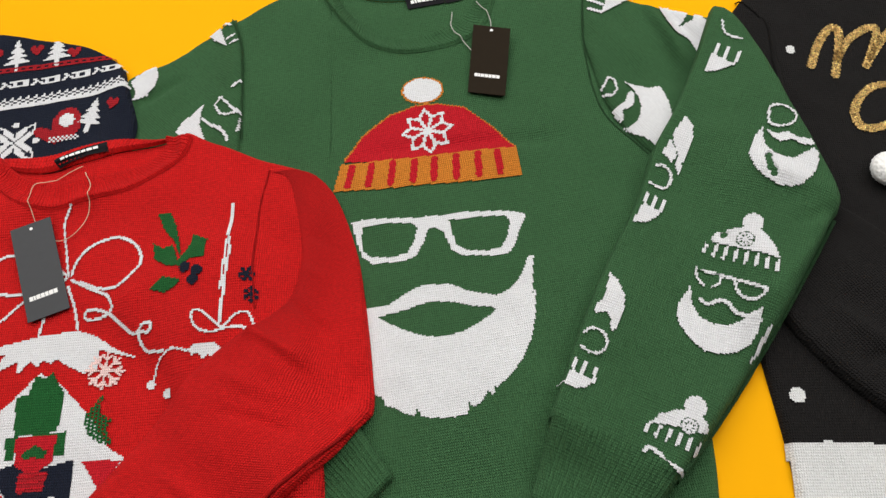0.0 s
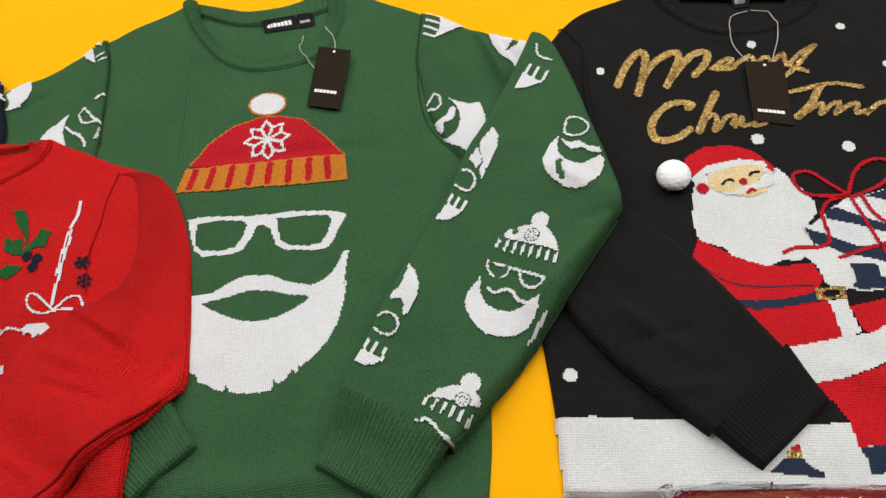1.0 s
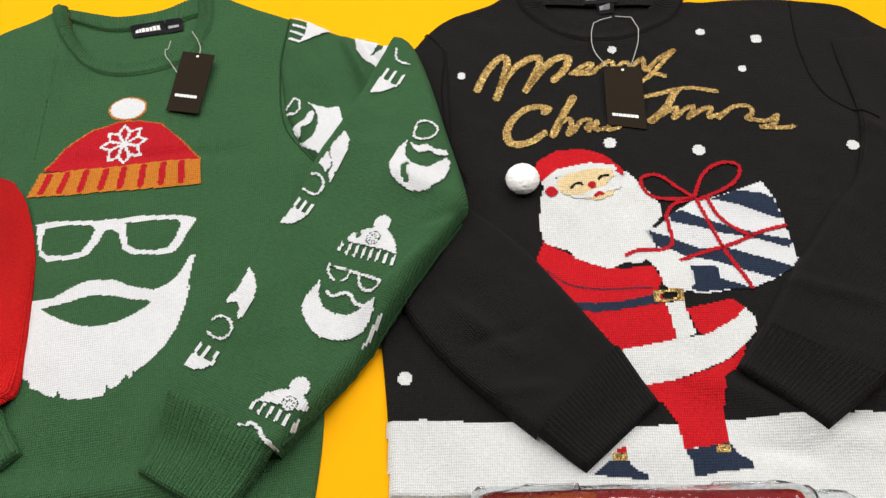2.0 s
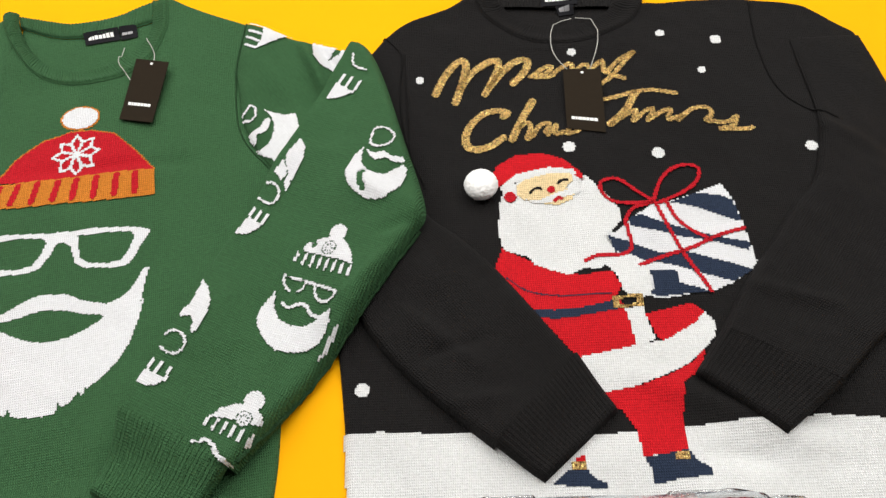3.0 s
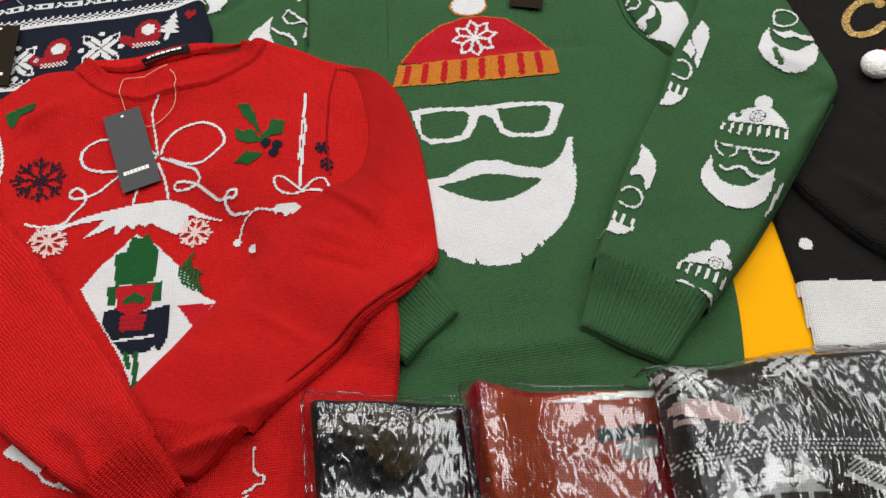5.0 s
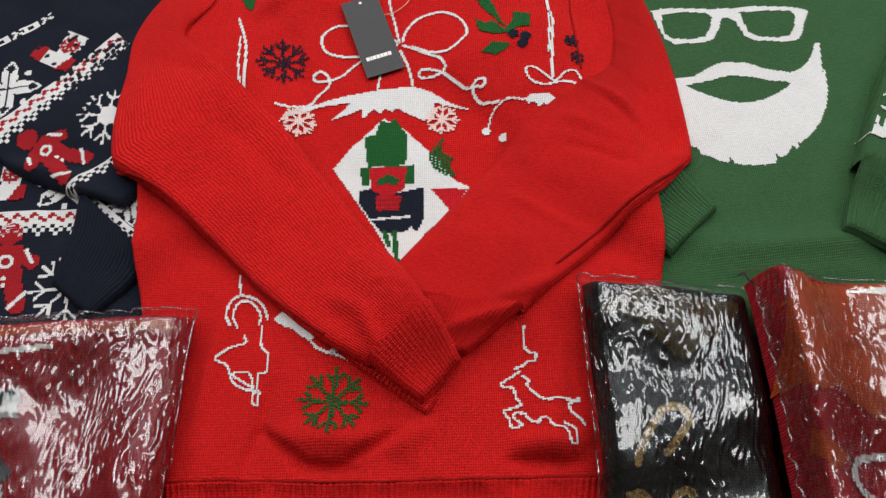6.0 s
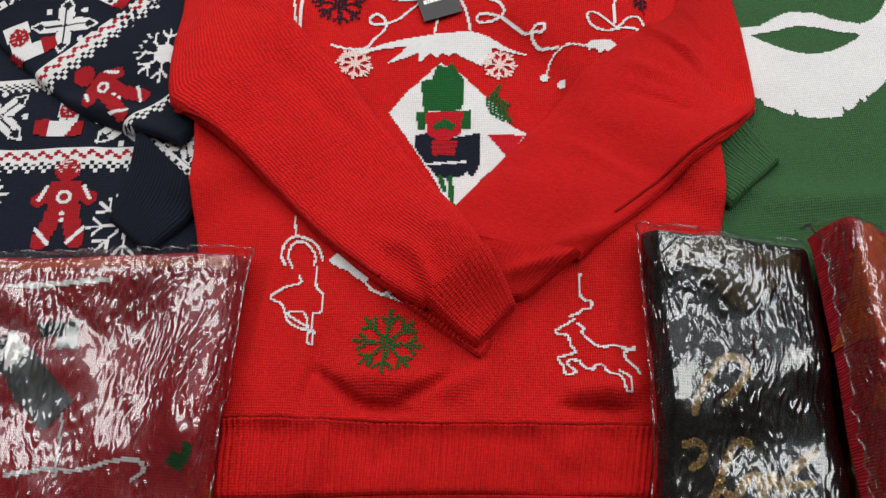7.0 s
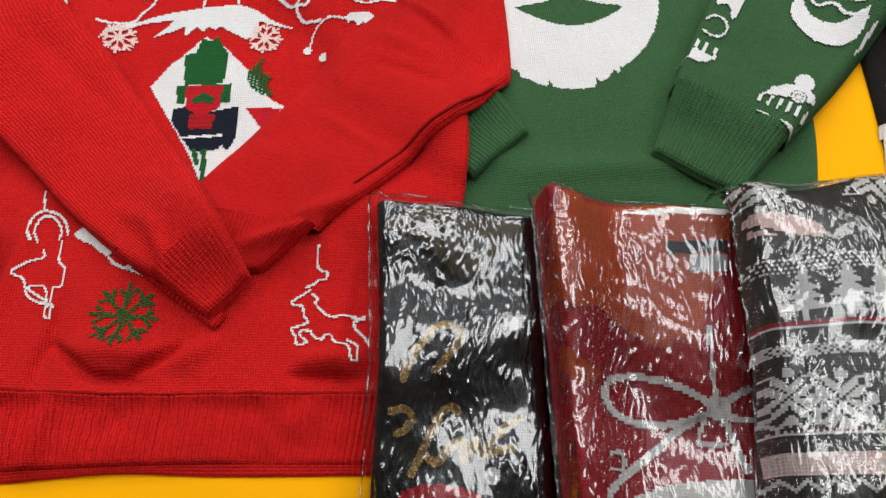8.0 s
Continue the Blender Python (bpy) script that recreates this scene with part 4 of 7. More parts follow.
P0_LAB = [(-0.6840, -0.0630), (-0.6480, -0.0590), (-0.6420, -0.0710), (-0.6770, -0.0760)]
P0_LAB2 = [(-0.6650, -0.0750), (-0.6450, -0.0720), (-0.6410, -0.0830), (-0.6600, -0.0850)]
P0_STICK = [(-0.7120, -0.0940), (-0.7000, -0.0800), (-0.6790, -0.0890), (-0.6350, -0.1270), (-0.6540, -0.1530), (-0.6870, -0.1290)]
P0_CODE = [(-0.7150, -0.0840), (-0.7020, -0.0710), (-0.6840, -0.0860), (-0.6990, -0.1070), (-0.7080, -0.1070)]
P0_BOW = [(-0.6730, -0.1900), (-0.6390, -0.1820), (-0.6160, -0.1810), (-0.5910, -0.1720), (-0.5700, -0.1690), (-0.5630, -0.1760), (-0.5700, -0.1840)]
P0_CORD = [(-0.6410, -0.1390), (-0.6330, -0.1870)]
P0_HOLLY = [(-0.5470, -0.1680), (-0.5400, -0.1590), (-0.5320, -0.1620), (-0.5320, -0.1510), (-0.5240, -0.1550), (-0.5250, -0.1660), (-0.5320, -0.1750)]
P0_COLLAR = [(-0.7600, -0.0370), (-0.7280, -0.0460), (-0.7030, -0.0590), (-0.6710, -0.0650), (-0.6380, -0.0600), (-0.6130, -0.0430), (-0.5950, -0.0170)]
P1_NECK = [(-0.1660, 0.0230), (-0.1550, 0.0360), (-0.1320, 0.0460), (-0.1090, 0.0450), (-0.0940, 0.0400), (-0.0620, 0.0410), (-0.0480, 0.0380), (-0.0500, 0.0270), (-0.0740, 0.0060), (-0.0960, -0.0130), (-0.1100, -0.0030), (-0.1250, 0.0100), (-0.1350, 0.0200), (-0.1540, 0.0230)]
P1_G1 = [(-0.1360, -0.0970), (-0.1320, -0.0840), (-0.1240, -0.0680), (-0.1150, -0.0550), (-0.1020, -0.0510), (-0.0940, -0.0590), (-0.1000, -0.0710), (-0.1120, -0.0870)]
P1_G2 = [(-0.1430, -0.1220), (-0.1330, -0.1190), (-0.1270, -0.1250), (-0.1310, -0.1340), (-0.1370, -0.1380)]
P1_G3 = [(-0.1170, -0.1490), (-0.1120, -0.1350), (-0.1050, -0.1190), (-0.0970, -0.1130), (-0.0930, -0.1170)]
P1_G4 = [(-0.0730, -0.1480), (-0.0670, -0.1400), (-0.0580, -0.1290), (-0.0450, -0.1190)]
P1_G5 = [(-0.1240, -0.1660), (-0.1170, -0.1520), (-0.1060, -0.1570), (-0.0980, -0.1460), (-0.0880, -0.1390), (-0.0850, -0.1530), (-0.0780, -0.1380), (-0.0730, -0.1480), (-0.0630, -0.1450), (-0.0490, -0.1420)]
P1_DOTS = [(-0.0550, -0.0460), (-0.0630, -0.1630)]
P1_RED = [(-0.1340, -0.1850), (-0.1250, -0.1770), (-0.1050, -0.1720), (-0.0840, -0.1740), (-0.0710, -0.1800)]
P2_TOP = [(-0.0320, 0.0180), (-0.0190, 0.0340), (-0.0010, 0.0410), (0.1090, 0.0550), (0.1100, 0.0310), (0.1030, 0.0030), (0.0820, -0.0600), (0.0580, -0.0580), (0.0330, -0.0460), (0.0120, -0.0390), (-0.0120, -0.0490), (-0.0300, -0.0420)]
P2_COLLAR = [(-0.0140, 0.0320), (-0.0090, 0.0100), (0.0040, -0.0130), (0.0210, -0.0340), (0.0370, -0.0460), (0.0540, -0.0540)]
P2_SHOULDER = [(-0.0210, -0.0760), (-0.0030, -0.0830), (0.0150, -0.0900), (-0.0070, -0.1040), (-0.0190, -0.0930)]
P2_STRIP = [(0.0210, 0.0380), (0.0470, 0.0430), (0.1100, 0.0500), (0.1090, 0.0430), (0.0460, 0.0380)]
P2_LAB = [(0.0590, 0.0160), (0.1060, 0.0220), (0.1060, 0.0120), (0.0610, 0.0060)]
P2_LAB2 = [(0.0780, 0.0070), (0.1060, 0.0100), (0.1050, -0.0040), (0.0770, -0.0060)]
P2_BOW1 = [(0.0960, -0.1070), (0.0770, -0.0980), (0.0570, -0.0910), (0.0330, -0.0890), (0.0190, -0.0930), (0.0140, -0.1030), (0.0190, -0.1140), (0.0330, -0.1210), (0.0560, -0.1220), (0.0800, -0.1160), (0.0960, -0.1080)]
P2_BOW2 = [(0.0960, -0.1070), (0.1080, -0.0980), (0.1180, -0.0920)]
P2_BOW3 = [(0.0980, -0.1090), (0.1110, -0.1140), (0.1190, -0.1140)]
P2_T1 = [(0.0900, -0.1110), (0.0680, -0.1250), (0.0480, -0.1440), (0.0290, -0.1600), (0.0170, -0.1740)]
P2_T2 = [(0.1000, -0.1120), (0.1060, -0.1280), (0.1150, -0.1500)]
P2_T3 = [(0.0860, -0.1160), (0.0830, -0.1320), (0.1020, -0.1320)]
P2_CORD = [(0.0900, -0.0490), (0.0920, -0.0770), (0.0950, -0.1030)]
P2_SNOW = [(0.0330, -0.1750), (0.0520, -0.1660), (0.0750, -0.1600), (0.1180, -0.1550), (0.1200, -0.1690)]
P2_SQ = [(0.0190, -0.1460), (0.0270, -0.1450), (0.0280, -0.1550), (0.0200, -0.1570)]
P3_FLK = [(0.1240, 0.0460), (0.1320, 0.0460)]
P3_PINK = [(0.1100, 0.0250), (0.1250, 0.0290), (0.1410, 0.0270), (0.1560, 0.0210), (0.1610, 0.0100), (0.1550, 0.0060), (0.1390, 0.0090), (0.1120, 0.0100)]
P3_ROWS = [(0.1530, -0.0100), (0.1510, -0.0330), (0.1500, -0.0540), (0.1480, -0.0710), (0.1470, -0.0860), (0.1440, -0.1210), (0.1440, -0.1270), (0.1420, -0.1460), (0.1410, -0.1610)]
P3_TREES = [(0.1440, -0.0340), (0.1900, -0.0310), (0.1690, -0.0320)]
P3_STARS = [(0.1600, -0.1080), (0.1310, -0.1060)]
P3_FLK2 = [(0.2910, 0.0580), (0.2990, 0.0580)]
P4_STRIP = [(0.3400, 0.0540), (0.3660, 0.0600), (0.3980, 0.0610), (0.3950, 0.0550), (0.3660, 0.0430), (0.3370, 0.0390)]
P4_NECK = [(0.3410, 0.0390), (0.3690, 0.0420), (0.3920, 0.0510), (0.4060, 0.0590)]
P4_TOP = [(0.3420, 0.0850), (0.4300, 0.0900), (0.4240, 0.0660), (0.3390, 0.0610)]
P3_STICK = [(0.2270, -0.0160), (0.2500, -0.0250), (0.2460, -0.0420), (0.2180, -0.0320)]
U_HAT = [(0.1487, 0.6110), (0.1547, 0.6264), (0.1553, 0.6464), (0.1640, 0.6652), (0.1841, 0.6554), (0.1953, 0.6443), (0.1781, 0.6332), (0.1625, 0.6187)]
U_BAR0 = [(0.1399, 0.6522), (0.1547, 0.6455)]
U_BAR1 = [(0.1393, 0.6403), (0.1539, 0.6333)]
U_BAR2 = [(0.1376, 0.6312), (0.1515, 0.6233)]
U_BAR3 = [(0.1373, 0.6198), (0.1486, 0.6129)]
U_SPEC = [(0.1409, 0.5131), (0.1460, 0.5225), (0.1507, 0.5321), (0.1569, 0.5295), (0.1585, 0.5173), (0.1537, 0.5102), (0.1409, 0.5131)]
U_BEARD = [(0.1661, 0.5269), (0.1766, 0.5226), (0.1888, 0.5183), (0.2010, 0.5199), (0.2059, 0.5003), (0.2086, 0.4704), (0.2028, 0.4585), (0.1931, 0.4491), (0.1803, 0.4624), (0.1681, 0.4682), (0.1559, 0.4757), (0.1683, 0.4742), (0.1772, 0.4831), (0.1801, 0.4962), (0.1780, 0.5103), (0.1723, 0.5207)]
U_MOUST = [(0.1689, 0.5136), (0.1742, 0.5149), (0.1744, 0.5045), (0.1710, 0.4956), (0.1620, 0.4925), (0.1620, 0.4824), (0.1558, 0.4803), (0.1516, 0.4817), (0.1527, 0.4931), (0.1589, 0.4986), (0.1649, 0.5018)]
U_BLOB = [(0.2124, 0.6366), (0.2267, 0.6334), (0.2428, 0.6284), (0.2359, 0.6086), (0.2282, 0.6004), (0.2358, 0.6017), (0.2422, 0.6038), (0.2472, 0.6214), (0.2599, 0.5884), (0.2535, 0.5778), (0.2490, 0.5689), (0.2468, 0.5539), (0.2485, 0.5481), (0.2355, 0.5828), (0.2230, 0.5876), (0.2149, 0.5982), (0.2111, 0.6192)]
F_SPEC_T = [(0.2627, 0.5796), (0.2624, 0.5689), (0.2652, 0.5625), (0.2768, 0.5546)]
F_BAR0 = [(0.2482, 0.5356), (0.2545, 0.5492)]
F_BAR1 = [(0.2556, 0.5283), (0.2632, 0.5439)]
F_BAR2 = [(0.2648, 0.5225), (0.2729, 0.5362)]
F_BAR3 = [(0.1701, 0.3797), (0.1737, 0.3910)]
F_BAR4 = [(0.1758, 0.3741), (0.1805, 0.3864)]
F_BAR5 = [(0.1824, 0.3713), (0.1878, 0.3822)]
F_BAR6 = [(0.0987, 0.2271), (0.1014, 0.2364)]
F_BAR7 = [(0.1040, 0.2224), (0.1091, 0.2334)]
F_BAR8 = [(0.1142, 0.2176), (0.1175, 0.2288)]
F_TRI0 = [(0.2365, 0.5172), (0.2421, 0.5292), (0.2470, 0.5380), (0.2540, 0.5316), (0.2637, 0.5242), (0.2607, 0.5211), (0.2489, 0.5171)]
F_TRI1 = [(0.1583, 0.3624), (0.1631, 0.3718), (0.1695, 0.3816), (0.1769, 0.3754), (0.1841, 0.3712), (0.1797, 0.3666), (0.1715, 0.3621)]
F_TRI2 = [(0.0840, 0.2204), (0.0928, 0.2187), (0.0961, 0.2264), (0.1040, 0.2230), (0.1156, 0.2188), (0.1094, 0.2133), (0.0998, 0.2111)]
F_CRES1 = [(0.2149, 0.4679), (0.2200, 0.4577), (0.2187, 0.4451), (0.2130, 0.4317), (0.2072, 0.4203), (0.2027, 0.4093), (0.2005, 0.4202), (0.2044, 0.4272), (0.2028, 0.4353), (0.2005, 0.4441), (0.2046, 0.4544)]
F_CRES2 = [(0.1346, 0.3138), (0.1410, 0.3056), (0.1453, 0.2904), (0.1437, 0.2790), (0.1389, 0.2678), (0.1326, 0.2582), (0.1308, 0.2647), (0.1321, 0.2704), (0.1292, 0.2761), (0.1255, 0.2788), (0.1260, 0.2879), (0.1307, 0.2994)]
F_BLOB1 = [(0.1903, 0.4299), (0.1948, 0.4393), (0.1988, 0.4442), (0.2033, 0.4322), (0.2016, 0.4253), (0.1971, 0.4214), (0.1948, 0.4265)]
F_BLOB2 = [(0.1187, 0.2763), (0.1220, 0.2849), (0.1260, 0.2879), (0.1293, 0.2769)]
F_RING1 = [(0.1836, 0.4188), (0.1903, 0.4185), (0.1960, 0.4106), (0.1948, 0.4015), (0.1876, 0.3963), (0.1763, 0.4028)]
F_RING2 = [(0.1085, 0.2586), (0.1146, 0.2622), (0.1214, 0.2610), (0.1267, 0.2558), (0.1270, 0.2480), (0.1215, 0.2419), (0.1128, 0.2429), (0.1059, 0.2481)]
F_TAIL = [(0.1482, 0.1606), (0.1543, 0.1656), (0.1622, 0.1601), (0.1701, 0.1485), (0.1772, 0.1436)]
F_EDGE = [(0.2430, 0.2338), (0.2498, 0.2405), (0.2576, 0.2532), (0.2633, 0.2633), (0.2602, 0.2629), (0.2514, 0.2504)]
N_RING = [(0.2869, 0.4631), (0.2901, 0.4712), (0.2985, 0.4716), (0.3065, 0.4655), (0.3099, 0.4580), (0.3055, 0.4507), (0.2961, 0.4486), (0.2863, 0.4527), (0.2869, 0.4631)]
N_MOUST = [(0.2821, 0.4458), (0.2901, 0.4409), (0.2994, 0.4410), (0.3073, 0.4347), (0.3182, 0.4327), (0.3206, 0.4261), (0.3097, 0.4274), (0.3017, 0.4328), (0.2908, 0.4318), (0.2856, 0.4374)]
N_BEARD = [(0.2795, 0.4496), (0.2777, 0.4356), (0.2784, 0.4273), (0.2845, 0.4189), (0.2925, 0.4150), (0.3007, 0.4143), (0.3119, 0.4204), (0.3192, 0.4233), (0.3228, 0.4178), (0.3199, 0.4081), (0.3128, 0.3947), (0.3015, 0.3860), (0.2909, 0.3849), (0.2805, 0.3888), (0.2700, 0.3983), (0.2649, 0.4077), (0.2627, 0.4192), (0.2677, 0.4337), (0.2737, 0.4426)]
L_CAP = [(0.1567, 0.1848), (0.1649, 0.1912), (0.1772, 0.1943), (0.1860, 0.1942), (0.1944, 0.1915), (0.2017, 0.1837), (0.2025, 0.1765), (0.1945, 0.1756), (0.1834, 0.1790), (0.1725, 0.1824)]
L_BOBBLE = [(0.1934, 0.1966), (0.2007, 0.1969)]
L_STAR = [(0.1867, 0.1810), (0.1921, 0.1811)]
L_FR_HI = [(0.1567, 0.1848), (0.1949, 0.1678)]
L_FR_LO = [(0.1529, 0.1779), (0.1900, 0.1596)]
W_BEARD = [(-0.2826, 0.4860), (-0.2789, 0.4955), (-0.2725, 0.5031), (-0.2647, 0.5108), (-0.2576, 0.5204), (-0.2593, 0.5104), (-0.2592, 0.4947), (-0.2547, 0.4835), (-0.2518, 0.4773), (-0.2541, 0.4693), (-0.2607, 0.4696)]
W_SPEC = [(-0.2402, 0.5249), (-0.2459, 0.5168), (-0.2393, 0.5060), (-0.2304, 0.5012), (-0.2208, 0.5038), (-0.2402, 0.5249)]
W_SPEC2 = [(-0.2249, 0.5088), (-0.2158, 0.5027), (-0.2165, 0.4913), (-0.2178, 0.4830)]
W_WHISK = [(-0.2564, 0.5009), (-0.2476, 0.4930), (-0.2363, 0.4860), (-0.2289, 0.4777), (-0.2265, 0.4720)]
W_CAP = [(-0.2744, 0.6152), (-0.2652, 0.6201), (-0.2582, 0.6287), (-0.2414, 0.5887), (-0.2565, 0.5999)]
W_BAR0 = [(-0.2568, 0.6225), (-0.2405, 0.6150)]
W_BAR1 = [(-0.2420, 0.5985), (-0.2345, 0.6025)]
W_BAR2 = [(-0.2377, 0.5896), (-0.2307, 0.5953)]
W_BAR3 = [(-0.2283, 0.5352), (-0.2204, 0.5416)]
W_BLOB = [(-0.3211, 0.5798), (-0.3274, 0.5672), (-0.3369, 0.5587), (-0.3413, 0.5506), (-0.3336, 0.5380), (-0.3365, 0.5276), (-0.3230, 0.5345), (-0.3149, 0.5462), (-0.3128, 0.5595)]
S_TACHE = [(0.4294, 0.4070), (0.4389, 0.4007), (0.4540, 0.4022), (0.4626, 0.4070), (0.4768, 0.4112), (0.4904, 0.4185), (0.4905, 0.4085), (0.4801, 0.4044), (0.4677, 0.4019), (0.4592, 0.3976), (0.4428, 0.3983)]
S_EYE1 = [(0.4411, 0.4092), (0.4447, 0.4133), (0.4503, 0.4146), (0.4519, 0.4132)]
S_EYE2 = [(0.4691, 0.4196), (0.4728, 0.4229), (0.4785, 0.4236)]
S_NOSE = [(0.4619, 0.4123), (0.4652, 0.4122)]
S_LIP = [(0.4642, 0.3995), (0.4683, 0.4025), (0.4709, 0.4010)]
S_EAR = [(0.4858, 0.4295), (0.4917, 0.4324), (0.4951, 0.4270), (0.4932, 0.4241)]
GINGER_AT = [(-0.7087, 0.0602), (-0.7185, 0.0965)]
TWIG_AT = [(-0.6443, 0.0444), (-0.6375, 0.0450)]


# ---- the shop round the table ----


def box(bm, lo, hi, bevel=0.0):
    made = bmesh.ops.create_cube(bm, size=1.0)
    for vert in made["verts"]:
        vert.co = Vector([lo[k] + (vert.co[k] + 0.5) * (hi[k] - lo[k]) for k in range(3)])
    if bevel:
        edges = list({e for vert in made["verts"] for e in vert.link_edges})
        bmesh.ops.bevel(bm, geom=edges, offset=bevel, segments=3, affect="EDGES")
    return bm


def slab(name, lo, hi, material, label):
    ob = part(name, box(bmesh.new(), lo, hi), material, None)
    return tagged(ob, label, name.split("_")[0], kind="structure")


TABLE = 0.78
slab("floor", (-5, -4, -TABLE - 0.1), (5, 6, -TABLE), FLOOR, "grey polished shop floor below the table")
slab("ceiling", (-5, -4, CEILING), (5, 6, CEILING + 0.1), CEIL, "plain grey shop ceiling with tube lights")
slab("wall_south", (-5, -4.1, -TABLE), (5, -4, CEILING), WALL, "plain pale shop wall")
slab("wall_north", (-5, 6, -TABLE), (5, 6.1, CEILING), WALL, "plain pale shop wall")
slab("wall_west", (-5.1, -4, -TABLE), (-5, 6, CEILING), WALL, "plain pale shop wall")
slab("wall_east", (5, -4, -TABLE), (5.1, 6, CEILING), WALL, "plain pale shop wall")
for ly in LAMP_ROWS:
    for lx in (-2.0, 0.0, 2.0):
        lamp = thing("ceiling_light", "wide white ceiling panel light with a lit diffuser", "lamp", "ceiling lights")
        part("housing", box(bmesh.new(), (lx - 0.88, ly - 0.24, CEILING - 0.06), (lx + 0.88, ly + 0.24, CEILING)), CEIL, lamp)
        part("diffuser", box(bmesh.new(), (lx - 0.85, ly - 0.21, CEILING - 0.08), (lx + 0.85, ly + 0.21, CEILING - 0.062)), GLOW, lamp)
table = thing("display_table", "bright yellow painted display table with a smooth top", "table")
part("tabletop", box(bmesh.new(), (-1.25, -0.62, -0.03), (1.3, 0.98, 0.0), 0.006), YELLOW, table)
for tx in (-1.15, 1.2):
    for ty in (-0.52, 0.88):
        part("leg", box(bmesh.new(), (tx - 0.025, ty - 0.025, -TABLE), (tx + 0.025, ty + 0.025, -0.03), 0.003), STEEL, table)




def moved(points, start, to, turn):
    """points carried from start to another spot and turned anticlockwise by so many degrees."""
    c, s = math.cos(radians(turn)), math.sin(radians(turn))
    return [(to[0] + (x - start[0]) * c - (y - start[1]) * s, to[1] + (x - start[0]) * s + (y - start[1]) * c) for x, y in points]


def local(points, at, turn, scale=1.0):
    return moved([(x * scale, y * scale) for x, y in points], (0, 0), at, turn)


def between(a, b, f):
    return (a[0] + (b[0] - a[0]) * f, a[1] + (b[1] - a[1]) * f)


SMALL = (0.0017, 0.0014)


TINY = (0.0016, 0.0014)


def bearded_cap(sweater, covers, start, to, turn, pieces="csb"):
    """The small white print of the sleeves: bobble cap, spectacles, whiskers and a crescent beard."""
    def go(pts):
        return moved(pts, start, to, turn)
    grid = turn - 14
    star = go(CAP_STAR)
    holes = [disc(star[0], 0.0072)]
    cap = [poly(go(CAP)), disc(go(CAP_BOBBLE)[0], 0.0084)]
    for k in range(8):
        cap.append(line(go([between(*FRINGE_HI, k / 7), between(*FRINGE_LO, k / 7)]), 0.0028, False))
    if "c" in pieces:
        stitches("cap_print", sweater, WHITE, cap, covers, grid, holes, lift=0.0016, cell=TINY, label="white knitted cap print")
        stitches("cap_print", sweater, WHITE, flake(star[0], 0.0064, 8, turn, 0.0013), covers, grid, lift=0.0016, cell=(0.0011, 0.0010), label="white knitted cap print")
    if "s" in pieces:
        stitches("spectacles_print", sweater, WHITE, [line(go(SPEC_BAR), 0.0024), line(go(SPEC_L), 0.0022), line(go(SPEC_R), 0.0022)], covers, grid, lift=0.0016, cell=TINY, label="white knitted spectacles print")
    if "b" in pieces:
        stitches("beard_print", sweater, WHITE, [poly(go(CRESCENT)), line(go(WHISKER), 0.003)], covers, grid, lift=0.0016, cell=TINY, label="white knitted beard print")


def hang_tag(sweater, corners, card, string, cords, bar=0.72, lift=0.004):
    """A card tag lying on the cloth, with a printed name bar, an eyelet and its cord."""
    mid = np.mean(corners, 0)
    base = sample(HEIGHT, mid[:1], mid[1:])[0] + lift
    zs = [max(base + d, float(sample(HEIGHT, np.array([c[0]]), np.array([c[1]]))[0]) + 0.0015) for c, d in zip(corners, (0.003, 0.004, 0.0, -0.001))]
    bm = bmesh.new()
    low = [bm.verts.new((c[0], c[1], z)) for c, z in zip(corners, zs)]
    face = bm.faces.new(low[::-1])
    made = bmesh.ops.extrude_face_region(bm, geom=[face])
    for vert in [g for g in made["geom"] if isinstance(g, bmesh.types.BMVert)]:
        vert.co.z += 0.0007
    bmesh.ops.recalc_face_normals(bm, faces=bm.faces)
    tag = part("hang_tag", bm, card, sweater, "dark card hang tag")

    def on(f, g, up=0.00095):
        a, b, c, d = [np.array([*p, z]) for p, z in zip(corners, zs)]
        q = (a * (1 - f) + b * f) * (1 - g) + (d * (1 - f) + c * f) * g
        return (q[0], q[1], q[2] + up)
    bm = bmesh.new()
    # a plain bar with ragged height stands for the printed name
    f = 0.14
    for w in (0.09, 0.05, 0.10, 0.09, 0.08, 0.10, 0.09):
        g0, g1 = bar, bar + 0.045
        bm.faces.new([bm.verts.new(on(f, g1)), bm.verts.new(on(f + w, g1)), bm.verts.new(on(f + w, g0)), bm.verts.new(on(f, g0))])
        f += w + 0.012
    part("name_bar", bm, INK, tag, "white printed bar")
    bm = bmesh.new()
    bmesh.ops.create_circle(bm, cap_ends=True, segments=16, radius=0.0016, matrix=Matrix.Translation(on(0.5, 0.06, 0.0010)))
    part("eyelet", bm, INK, tag)
    for cord in cords:
        tube("cord", sweater, string, cord, 0.00045, "thin clear tag cord", lift=0.003)
    return tag


